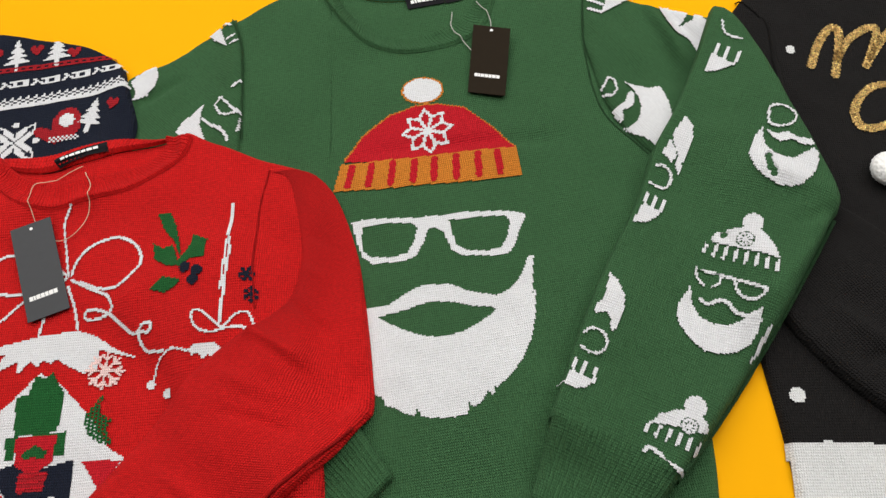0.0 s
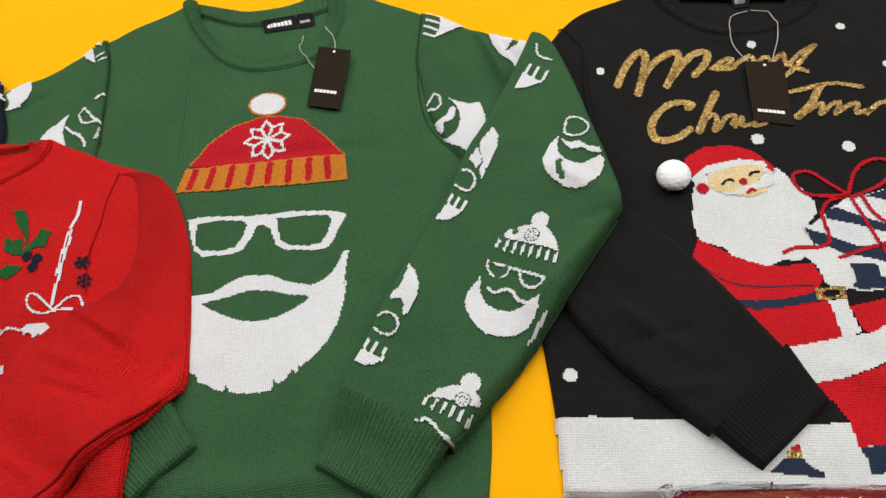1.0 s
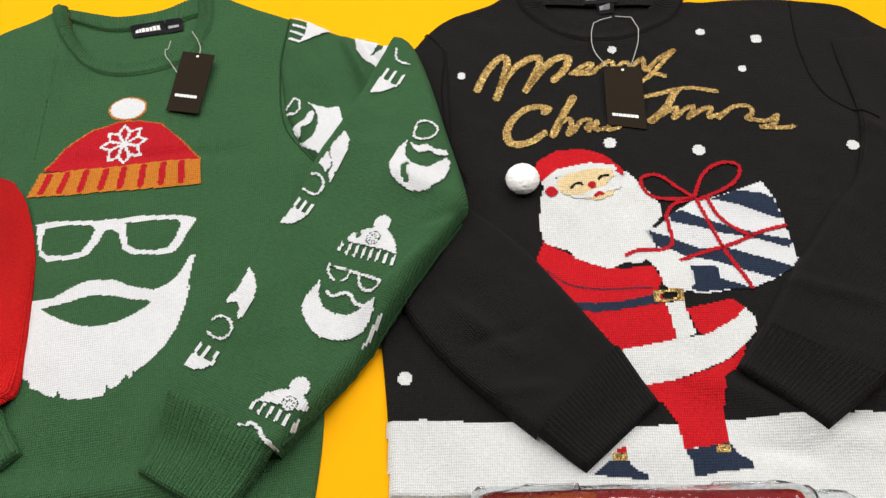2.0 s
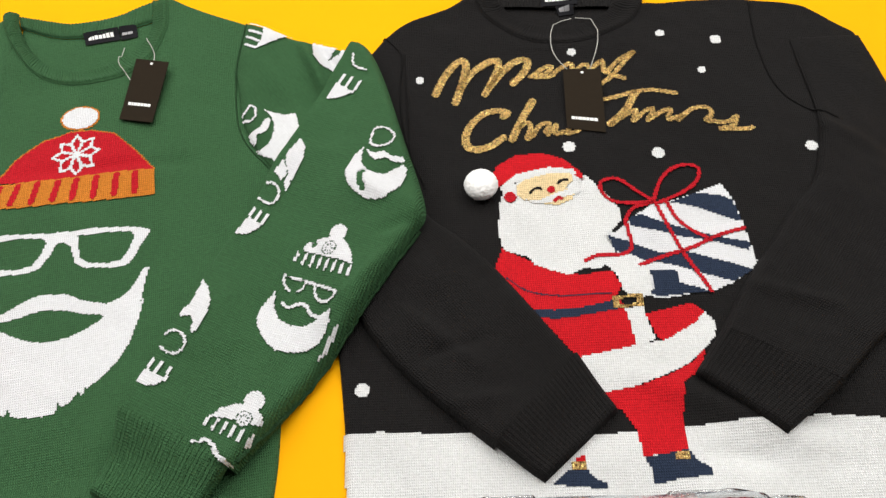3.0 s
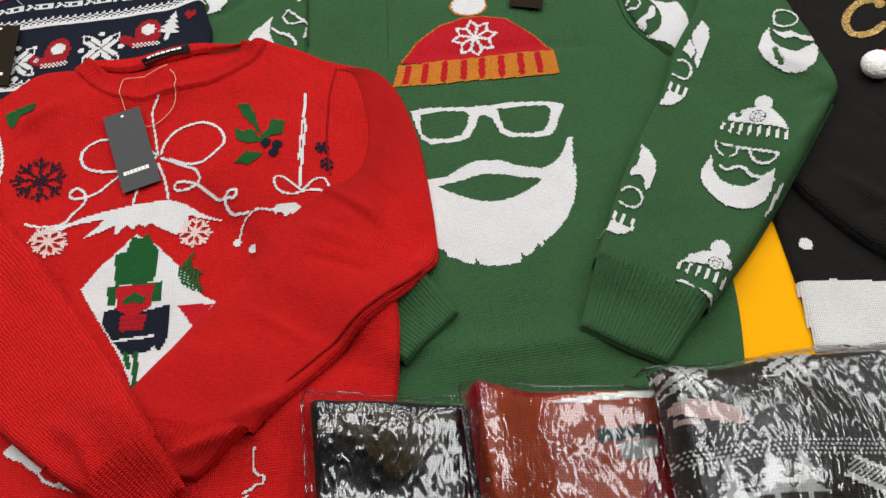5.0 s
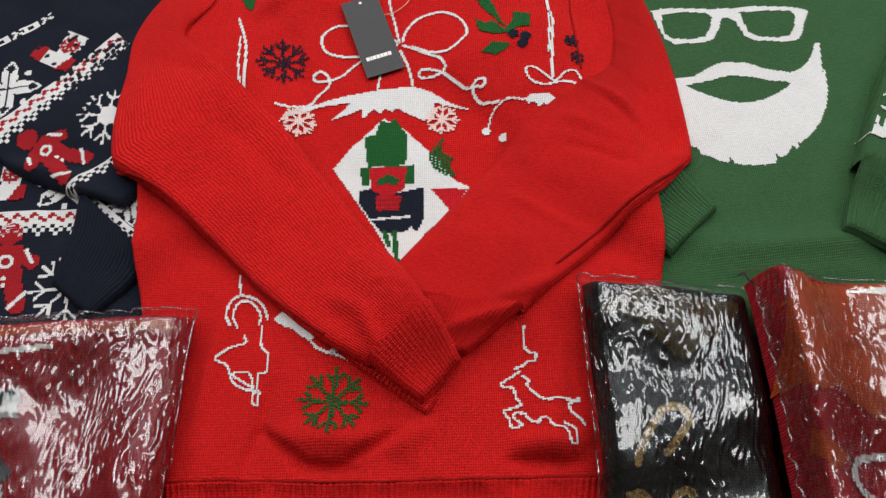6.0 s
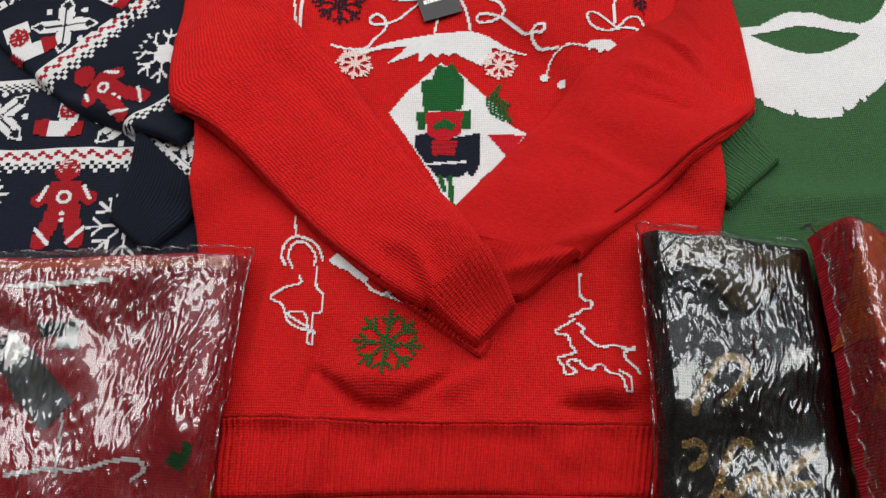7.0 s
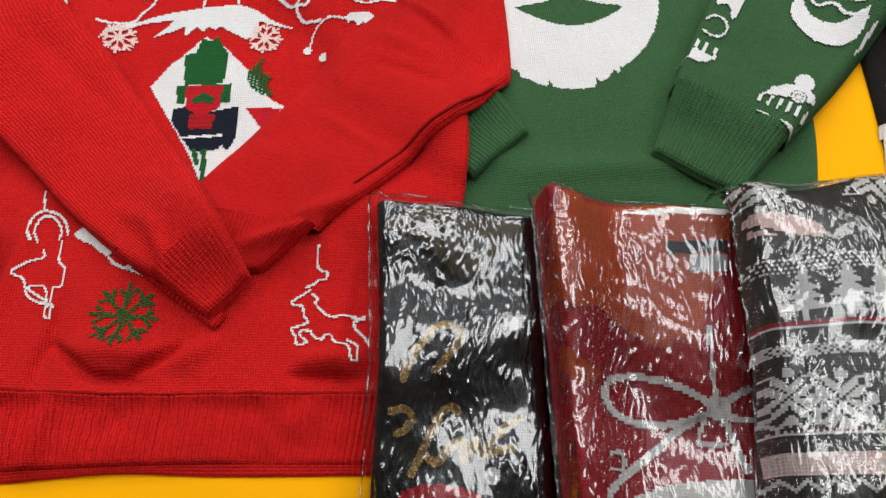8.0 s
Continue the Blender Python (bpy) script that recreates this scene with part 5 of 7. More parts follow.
def neck_label(sweater, corners, lettered=True):
    """A woven label sewn in the neck, with a plain bar for its name."""
    a, b, c, d = [np.array(p) for p in corners]
    bm = bmesh.new()
    rows = []
    for g in (0.0, 0.5, 1.0):
        row = []
        for f in np.linspace(0, 1, 9):
            q = (a * (1 - f) + b * f) * (1 - g) + (d * (1 - f) + c * f) * g
            row.append(bm.verts.new((q[0], q[1], float(sample(HEIGHT, q[:1], q[1:])[0]) + 0.0016 + 0.0012 * math.sin(math.pi * g))))
        rows.append(row)
    for r0, r1 in zip(rows[:-1], rows[1:]):
        for k in range(8):
            bm.faces.new([r1[k], r1[k + 1], r0[k + 1], r0[k]])
    lab = part("neck_label", bm, WOVEN, sweater, "black woven neck label")
    bm = bmesh.new()
    f = 0.12
    for w in ((0.09, 0.05, 0.10, 0.09, 0.08, 0.10, 0.09) if lettered else (0.3, 0.3)):
        quad = []
        for ff, gg in ((f, 0.68), (f + w, 0.68), (f + w, 0.36), (f, 0.36)):
            q = (a * (1 - ff) + b * ff) * (1 - gg) + (d * (1 - ff) + c * ff) * gg
            quad.append(bm.verts.new((q[0], q[1], float(sample(HEIGHT, q[:1], q[1:])[0]) + 0.0034)))
        bm.faces.new(quad)
        f += w + 0.02
    part("name_bar", bm, INK if lettered else GREY_INK, lab, "white woven bar")


# ---- black sweater ----
black = thing("christmas_sweater", "black knit christmas sweater with gold lettering and snowy hem", "sweater", "sweaters on the table")
sheet("back_panel", black, BLACK, [(0.40, 0.60), (0.385, 0.69)], [(0.57, 0.60), (0.585, 0.68)], thick=0.002, taper=(0.004, 0.004, 0, 0.004), turn=0)
sheet("back_collar", black, BLACK, [(0.385, 0.672), (0.383, 0.692)], [(0.583, 0.66), (0.586, 0.682)], [(0.385, 0.672), (0.47, 0.664), (0.583, 0.66)],
      [(0.383, 0.692), (0.47, 0.688), (0.586, 0.682)], thick=0.004, taper=(0, 0, 0, 0.004), rib=0.0042)
body_b, on_black = sheet("body", black, BLACK, B_SIDE_L[::-1] + [(0.262, 0.42), (0.285, 0.52), (0.27, 0.595)], [(0.765, 0.10), (0.775, 0.24), (0.78, 0.42), (0.80, 0.52), (0.812, 0.612)],
                         B_HEM[:1] + B_HEM[1:] + [(0.765, 0.10)], [(0.27, 0.597)] + B_SH_L[::-1][1:] + B_COL_OUT[1:-1] + B_SH_R[:-1] + [(0.812, 0.612)],
                         thick=0.008, taper=(0.008, 0.008, 0.004, 0.007), turn=0, rough=(0.0031, 0.07), seed=3,
                         folds=[((0.50, 0.23), (0.70, 0.14), 0.012, 0.0068), ((0.56, 0.15), (0.64, 0.14), 0.01, -0.0051)])
sheet("collar", black, BLACK, [grown(B_COL_OUT, 0.005)[0], B_COL_IN[0]], [grown(B_COL_OUT, 0.005)[-1], B_COL_IN[-1]], grown(B_COL_OUT, 0.005), B_COL_IN, thick=0.0035, taper=(0, 0, 0.003, 0.004), rib=0.0042, bridge=1)

neck_label(black, LAB_B)
neck_label(black, LAB_B2, False)
# snow at the hem, snow dots and gold lettering
snow_line = B_SNOW[:-1] + [(0.79, 0.165)]
stitches("snow_hem", black, SNOW_WHITE, poly([(0.20, 0.06), (0.20, 0.174)] + snow_line + [(0.82, 0.16), (0.82, 0.05)]), on_black, 0, label="white knitted snow along the hem")
for spot, r in zip(DOTS, (0.0048, 0.0048, 0.005, 0.0062, 0.0045, 0.0065, 0.0065, 0.006, 0.0066)):
    stitches("snow_dot", black, SNOW_WHITE, disc(spot, r), on_black, 0, lift=0.0012, cell=(0.0016, 0.0014))
WIDE, SLIM = 0.0082, 0.0052
for stroke in (LET_M1, LET_M2, LET_M3, LET_C, LET_H, LET_T2):
    stitches("gold_letter_stroke", black, GOLD, line(stroke, WIDE), on_black, 0, cell=(0.0014, 0.0013), lift=0.0012)
for stroke in (LET_E, LET_R1, LET_R2, LET_Y1, LET_Y2, LET_Y3, LET_H2, LET_RR, LET_I, LET_S, LET_T, LET_MM, LET_A, LET_A2, LET_SS):
    stitches("gold_letter_stroke", black, GOLD, line(stroke, SLIM), on_black, 0, cell=(0.0014, 0.0013), lift=0.0012)
# the gift bearer, as plain colour fields
FINE = (0.0020, 0.0017)


def field(name, material, pts, lift=0.0008, label="", holes=(), smooth=False):
    stitches(name, black, material, poly(pts, smooth), on_black, 0, holes, lift, FINE, label)


field("gift_print", WHITE, GIFT, 0.0008, "white and navy striped gift print")
for pts in (GIFT_S1, GIFT_S2, GIFT_S3, GIFT_S4):
    field("gift_stripe", GIFT_NAVY, pts, 0.0012, "navy stripe")
field("coat_print", COAT_RED, S_COAT, 0.0008, "red coat print")
field("coat_print", COAT_RED, S_COAT2, 0.0010, "red coat print")
field("leg_print", COAT_RED, S_LEG, 0.0009)
field("leg_print", COAT_RED, S_LEG2, 0.0009)
field("fur_print", SNOW_WHITE, S_FUR3, 0.0012, "white fur print")
field("fur_print", SNOW_WHITE, S_FUR2, 0.0014, "white fur print")
field("belt_print", GIFT_NAVY, S_BELT, 0.0012, "navy belt print")
field("buckle_print", GOLD, S_BUCKLE, 0.0018, "gold buckle print", [poly(S_BUCKLE_IN)])
field("boot_print", GIFT_NAVY, S_BOOT, 0.0013, "navy boot print")
field("boot_print", GIFT_NAVY, S_BOOT2, 0.0013, "navy boot print")
field("buckle_print", GOLD, S_BUCK2, 0.0018, "gold buckle print")
field("buckle_print", GOLD, S_BUCK3, 0.0018, "gold buckle print")
field("hat_print", COAT_RED, S_HAT, 0.0012, "red hat print")
field("beard_print", SNOW_WHITE, S_BEARD, 0.0012, "white beard print")
field("fur_print", SNOW_WHITE, S_FUR, 0.0016, "white fur print")
field("face_print", SKIN, S_SKIN, 0.0019, "plain beige oval print")
field("fur_print", SNOW_WHITE, S_TACHE, 0.0022, "white moustache print")
for pts in (S_EYE1, S_EYE2):
    stitches("lash_print", black, BLACK, line(pts, 0.0026), on_black, 0, (), 0.0024, (0.0011, 0.0010), "black stitched lash")
stitches("cheek_print", black, HAT_RED, [disc(S_NOSE[0], 0.0040), line(S_LIP, 0.0036)], on_black, 0, (), 0.0025, (0.0013, 0.0012))
field("hat_print", COAT_RED, S_EAR, 0.0018)
stitches("cheek_print", black, HAT_RED, disc(S_CHEEK[0], 0.0060), on_black, 0, (), 0.0024, (0.0013, 0.0012))
field("mitten_print", SNOW_WHITE, S_MITT, 0.0016, "white mitten print")
stitches("arm_outline", black, GIFT_NAVY, line(S_ARM, 0.0014), on_black, 0, (), 0.0014, (0.0014, 0.0012))
for pts in (RIB1, RIB2, RIB3, RIB4, RIB5, RIB6):
    stitches("ribbon_print", black, HAT_RED, line(pts, 0.0036), on_black, 0, (), 0.0019, (0.0016, 0.0014), "red ribbon print")
# the hat's bobble is a real ball of yarn
ball = bmesh.new()
bmesh.ops.create_icosphere(ball, subdivisions=5, radius=0.0165)
for vert in ball.verts:
    n = vert.co.normalized()
    f = noise.noise(n * 9) * 0.0009 + noise.noise(n * 26) * 0.0008
    vert.co += n * f
    vert.co.z = vert.co.z * 0.72
for f in ball.faces:
    f.smooth = True
bmesh.ops.translate(ball, verts=ball.verts, vec=(BALL[0][0] - 0.003, BALL[0][1] - 0.004, float(sample(HEIGHT, np.array([BALL[0][0]]), np.array([BALL[0][1]]))[0]) + 0.010))
part("bobble", ball, YARN, black, "fluffy white yarn bobble")
hang_tag(black, TAG_B, CARD, STRING, [CORD_B], 0.80)

# ---- green sweater ----
green = thing("christmas_sweater", "green knit christmas sweater with a white beard, glasses and bobble hat", "sweater", "sweaters on the table")
sheet("back_panel", green, GREEN, [(-0.135, 0.60), (-0.142, 0.67)], [(0.03, 0.60), (0.025, 0.68)], None, G_BACK_IN, thick=0.002, taper=(0.004, 0.004, 0, 0), turn=9)
sheet("back_collar", green, GREEN, [G_BACK_IN[0], G_BACK_OUT[0]], [G_BACK_IN[-1], G_BACK_OUT[-1]], G_BACK_IN, G_BACK_OUT, thick=0.005, taper=(0, 0, 0.002, 0.004), rib=0.0042)
body_g, on_green = sheet("body", green, GREEN, [(-0.215, -0.06), (-0.222, 0.16), (-0.226, 0.40), (-0.228, 0.50), (-0.232, 0.59), (-0.246, 0.625)],
                         [(0.19, -0.06), (0.209, 0.11), (0.21, 0.196), (0.20, 0.30), (0.215, 0.40), (0.225, 0.45), (0.20, 0.53), (0.175, 0.60), (0.150, 0.650)],
                         [(-0.215, -0.06), (0.0, -0.06), (0.19, -0.06)],
                         [(-0.246, 0.625)] + G_SH_L[1:] + G_COL_OUT[:] + G_SH_R[1:-1] + [(0.150, 0.650)], thick=0.008, taper=(0.008, 0.008, 0.006, 0.006), turn=9, rough=(0.0027, 0.08), seed=11,
                         folds=[((-0.10, 0.10), (0.16, 0.13), 0.014, 0.0102), ((-0.08, 0.07), (0.12, 0.08), 0.010, -0.0068), ((-0.11, 0.455), (0.12, 0.47), 0.008, -0.0043),
                                ((-0.12, 0.10), (-0.05, 0.125), 0.009, 0.0068)])
sheet("collar", green, GREEN, [grown(G_COL_OUT, 0.005)[0], G_COL_IN[0]], [grown(G_COL_OUT, 0.005)[-1], G_COL_IN[-1]], grown(G_COL_OUT, 0.005), G_COL_IN, thick=0.0038, taper=(0, 0, 0.003, 0.004), rib=0.0042, bridge=1)

neck_label(green, LAB_G)
neck_label(green, LAB_G2, False)
G_TURN = 9
stitches("bobble_print", green, ORANGE, disc(BOBBLE[0], 0.0215, 0.0165), on_green, G_TURN, cell=SMALL, lift=0.0007, label="ochre ring round the bobble")
stitches("bobble_print", green, WHITE, disc(BOBBLE[0], 0.0195, 0.0145), on_green, G_TURN, cell=SMALL, lift=0.0011, label="white knitted bobble")
rim = [(x + (x - HAT_TOP[5][0]) * 0.012, y + 0.0014) for x, y in HAT_TOP]
stitches("hat_print", green, ORANGE, poly(rim), on_green, G_TURN, cell=SMALL, lift=0.0007, label="ochre outline of the hat")
stitches("hat_print", green, HAT_RED, poly(HAT_TOP), on_green, G_TURN, cell=SMALL, lift=0.0011, label="crimson knitted bobble hat")
stitches("brim_print", green, ORANGE, poly(BRIM_HI + BRIM_LO[::-1]), on_green, G_TURN, cell=SMALL, lift=0.0012, label="ochre knitted hat brim")
hi, lo = curve(BRIM_HI, 100), curve(BRIM_LO, 100)
for k in range(8):
    f = int(7 + k * 11.7)
    g = f
    a, b = tuple(hi[min(99, f)]), tuple(lo[g])
    stitches("brim_stripe", green, HAT_RED, line([between(a, b, 0.14), between(a, b, 0.82)], 0.0068, False), on_green, G_TURN, cell=(0.0014, 0.0014), lift=0.0016)
star_c, star_r = HAT_STAR[0], 0.0245
star = []
for k in range(8):
    a = 2 * math.pi * (k + 0.2) / 8
    tip = (star_c[0] + star_r * math.cos(a), star_c[1] + star_r * math.sin(a))
    for sgn in (-1, 1):
        side = (star_c[0] + 0.68 * star_r * math.cos(a + sgn * 0.36), star_c[1] + 0.68 * star_r * math.sin(a + sgn * 0.36))
        star += [line([star_c, side], 0.0026, False), line([side, tip], 0.0028, False)]
stitches("star_print", green, WHITE, star + [disc(star_c, 0.0045)], on_green, G_TURN, lift=0.0016, cell=(0.0018, 0.0016), label="white knitted snow star")
stitches("glasses_print", green, WHITE, poly(GLASSES), on_green, G_TURN, [poly(LENS_L), poly(LENS_R)], cell=SMALL, label="white knitted glasses frame")
stitches("beard_print", green, WHITE, poly(BEARD_UP + BEARD_LO), on_green, G_TURN, [poly(MOUTH, True)], cell=SMALL, label="white knitted moustache and beard")
hang_tag(green, TAG_G, CARD, STRING, [CORD_G, CORD_G2])

# ---- black sweater's sleeves ----
sl_bl, on_bl = sheet("sleeve", black, BLACK, [(0.272, 0.60), (0.262, 0.50), (0.255, 0.40), (0.252, 0.32)] + B_FL_LO[:4], [(0.315, 0.60), (0.32, 0.50), (0.325, 0.43)] + B_FL_UP[:5],
                     ramp=(0.0, 0.5, 0.2), thick=0.012, taper=(0.008, 0.008, 0.0, 0.0), rough=(0.0037, 0.06), seed=5, bridge=5,
                     folds=[((0.33, 0.235), (0.40, 0.255), 0.006, -0.0051), ((0.30, 0.30), (0.40, 0.21), 0.007, 0.0051), ((0.345, 0.19), (0.42, 0.20), 0.007, 0.0043)])
sheet("cuff", black, BLACK, [B_FL_LO[3], B_FL_LO[4]], [B_FL_UP[4], B_FL_UP[5]], None, None, thick=0.010, taper=(0.007, 0.007, 0, 0.006), rib=0.0045, bridge=5)
sl_br, on_br = sheet("sleeve", black, BLACK, [(0.735, 0.60), (0.74, 0.50), (0.72, 0.42), (0.69, 0.385)] + B_FR_UP[1:4], [(0.812, 0.605)] + B_ROUT[1:-1] + B_FR_LO[:3],
                     ramp=(0.0, 0.6, 0.15), thick=0.012, taper=(0.009, 0.008, 0.03, 0), rough=(0.0037, 0.06), seed=6, bridge=5,
                     folds=[((0.62, 0.30), (0.72, 0.27), 0.007, 0.0051), ((0.70, 0.50), (0.80, 0.44), 0.01, 0.0068)])
sheet("cuff", black, BLACK, [B_FR_UP[3], B_FR_UP[4]], [B_FR_LO[2], B_FR_LO[3]], thick=0.010, taper=(0.007, 0.007, 0, 0.006), rib=0.0045, bridge=5)
tube("seam", black, BLACK, B_ARM_L, 0.0008)
tube("seam", black, BLACK, B_ARM_R, 0.0008)

# ---- green sweater's sleeves ----
up_g, on_gu = sheet("upper_sleeve", green, GREEN, [(0.130, 0.58), (0.17, 0.53), (0.215, 0.50), (0.25, 0.585)][:1] + [(0.15, 0.50), (0.19, 0.445), (0.24, 0.42)],
                    [(0.133, 0.657), (0.168, 0.643), (0.207, 0.628), (0.268, 0.607)], thick=0.005, taper=(0.025, 0.008, 0.025, 0), turn=-55, rough=(0.0031, 0.05), seed=14,
                    folds=[((0.195, 0.632), (0.235, 0.54), 0.007, 0.0102), ((0.215, 0.625), (0.25, 0.57), 0.006, -0.0068)])


def print_piece(name, covers, shapes, turn=-24, label=""):
    stitches(name, green, WHITE, shapes, covers, turn, lift=0.0016, cell=TINY, label=label)


print_piece("cap_print", on_gu, [poly(U_HAT)] + [line(bar, 0.0030, False) for bar in (U_BAR0, U_BAR1, U_BAR2, U_BAR3)], -55, "white knitted cap print")
print_piece("spectacles_print", on_gu, line(U_SPEC, 0.0022, False), -55, "white knitted spectacles print")
print_piece("beard_print", on_gu, [poly(U_BEARD), poly(U_MOUST)], -55, "white knitted beard print")
print_piece("beard_print", on_gu, poly(U_BLOB), -55, "white knitted beard print")
sl_g, on_gs = sheet("sleeve", green, GREEN, G_FR_IN[::-1], [(0.179, 0.141)] + G_FR_OUT[::-1][1:], thick=0.022, taper=(0.005, 0.012, 0, 0.007), turn=-24, rough=(0.0031, 0.06), seed=15, bridge=5,
                    folds=[((0.255, 0.42), (0.335, 0.375), 0.010, 0.0068), ((0.29, 0.35), (0.335, 0.37), 0.006, -0.0051), ((0.24, 0.26), (0.31, 0.34), 0.004, 0.0034)])
sheet("cuff", green, GREEN, [G_CUFF[5], G_CUFF[0]], [G_CUFF[3], G_CUFF[2]], [G_CUFF[5], G_CUFF[4], G_CUFF[3]], [G_CUFF[0], G_CUFF[1], G_CUFF[2]], thick=0.010,
      taper=(0.007, 0.007, 0.006, 0), rib=0.0045, rib_high=0.0006, bridge=5)
tube("seam", green, GREEN, [(0.333, 0.362), (0.297, 0.306), (0.25, 0.234), (0.214, 0.186), (0.182, 0.148)], 0.0016)
tube("seam", green, GREEN, G_ARM_R[:4], 0.0007)
A0 = CRESCENT[0]
bearded_cap(green, on_gs, A0, A0, 0)
print_piece("beard_print", None, [poly(N_BEARD), poly(N_MOUST)], -24, "white knitted beard print")
print_piece("spectacles_print", on_gs, line(N_RING, 0.0022), -24, "white knitted spectacles print")
fringe = [line([between(*L_FR_HI, k / 5), between(*L_FR_LO, k / 5)], 0.0028, False) for k in range(6)]
stitches("cap_print", green, WHITE, [poly(L_CAP), disc(L_BOBBLE[0], 0.0088)] + fringe, on_gs, -24, [disc(L_STAR[0], 0.0070)], lift=0.0016, cell=TINY, label="white knitted cap print")
stitches("cap_print", green, WHITE, flake(L_STAR[0], 0.0062, 8, -14, 0.0013), on_gs, -24, lift=0.0016, cell=(0.0011, 0.0010))
# prints that wrap round the sleeve's fold
print_piece("spectacles_print", on_gs, line(F_SPEC_T, 0.0022))
for bars, tip in (((F_BAR0, F_BAR1, F_BAR2), F_TRI0), ((F_BAR3, F_BAR4, F_BAR5), F_TRI1), ((F_BAR6, F_BAR7, F_BAR8), F_TRI2)):
    print_piece("cap_print", on_gs, [poly(tip)] + [line(bar, 0.0030, False) for bar in bars])
for crescent, whisker, ring in ((F_CRES1, F_BLOB1, F_RING1), (F_CRES2, F_BLOB2, F_RING2)):
    print_piece("beard_print", on_gs, [poly(crescent), poly(whisker)])
    print_piece("spectacles_print", on_gs, line(ring, 0.0022))
print_piece("spectacles_print", on_gs, line(F_TAIL, 0.0032))
print_piece("beard_print", on_gs, poly(F_EDGE))
sl_gl, on_gl = sheet("sleeve", green, GREEN, [(-0.34, 0.30), (-0.37, 0.42), (-0.352, 0.49), (-0.350, 0.553), (-0.309, 0.577), (-0.269, 0.608), (-0.236, 0.627)],
                     [(-0.16, 0.24), (-0.20, 0.34), (-0.212, 0.42), (-0.216, 0.48), (-0.219, 0.54), (-0.224, 0.58), (-0.236, 0.621)], thick=0.006, taper=(0.008, 0.020, 0, 0.004), turn=-40,
                     rough=(0.0031, 0.05), seed=18, folds=[((-0.335, 0.52), (-0.28, 0.56), 0.006, -0.0051)])
sheet("lower_sleeve", green, GREEN, [(-0.30, 0.30), (-0.21, 0.20), (-0.14, 0.125)], [(-0.20, 0.36), (-0.13, 0.25), (-0.085, 0.195)], thick=0.008, taper=(0.007, 0.007, 0.0, 0), turn=40)
sheet("cuff", green, GREEN, [(-0.14, 0.125), (-0.094, 0.093)], [(-0.085, 0.195), (-0.048, 0.145)], thick=0.009, taper=(0.006, 0.006, 0.0, 0.005), rib=0.0045, rib_high=0.0006)
tube("seam", green, GREEN, G_ARM_L, 0.0007)
print_piece("beard_print", on_gl, [poly(W_BEARD), line(W_WHISK, 0.0032)], -40, "white knitted beard print")
print_piece("spectacles_print", on_gl, [line(W_SPEC, 0.0024, False), line(W_SPEC2, 0.0026)], -40, "white knitted spectacles print")
print_piece("beard_print", on_gl, poly(W_BLOB), -40, "white knitted beard print")
print_piece("cap_print", on_gl, [poly(W_CAP)] + [line(bar, 0.0026, False) for bar in (W_BAR0, W_BAR1, W_BAR2, W_BAR3)], -40, "white knitted cap print")

# ---- navy sweater ----
navy = thing("christmas_sweater", "navy fair isle christmas sweater with snowflakes, stockings and hearts", "sweater", "sweaters on the table")
body_n, on_navy = sheet("body", navy, NAVY, [(-1.06, -0.06), (-1.07, 0.20), (-1.06, 0.45), (-1.05, 0.60)], [(-0.548, -0.012), (-0.55, 0.20), (-0.47, 0.36), (-0.345, 0.43), (-0.325, 0.485), (-0.337, 0.53), (-0.352, 0.569)],
                        [(-1.06, -0.06), (-0.75, -0.035), (-0.548, -0.012)],
                        [(-1.05, 0.60), (-0.95, 0.645), (-0.87, 0.665), (-0.83, 0.62), (-0.77, 0.595), (-0.70, 0.605), (-0.65, 0.65), (-0.60, 0.64), (-0.497, 0.623), (-0.457, 0.615), (-0.404, 0.604), (-0.369, 0.585), (-0.352, 0.569)],
                        thick=0.008, taper=(0.008, 0.008, 0.006, 0.006), turn=6, rough=(0.0031, 0.07), seed=21)
sheet("collar", navy, NAVY, [(-0.875, 0.665), (-0.85, 0.672)], [(-0.645, 0.65), (-0.67, 0.665)], [(-0.875, 0.665), (-0.83, 0.62), (-0.77, 0.595), (-0.70, 0.605), (-0.645, 0.65)],
      [(-0.85, 0.672), (-0.815, 0.642), (-0.77, 0.62), (-0.71, 0.63), (-0.67, 0.665)], thick=0.004, taper=(0, 0, 0.003, 0.004), rib=0.0042, bridge=1)


def star8(at, r, turn=0.0):
    """Eight-pointed fair isle star of split petals."""
    out = []
    for k in range(4):
        for side in (-1, 1):
            out.append(poly(local([(0, 0.06 * side), (0.30, 0.24 * side), (0.72, 0.22 * side), (0.62, 0.03 * side), (0.12, 0.03 * side)], at, turn + 90 * k, r)))
        out.append(line(local([(0.72, 0.16), (0.98, 0.0), (0.72, -0.16)], at, turn + 90 * k, r), 0.0022, False))
        out.append(disc(local([(0.52, 0.52)], at, turn + 90 * k, r)[0], 0.0035))
    return out


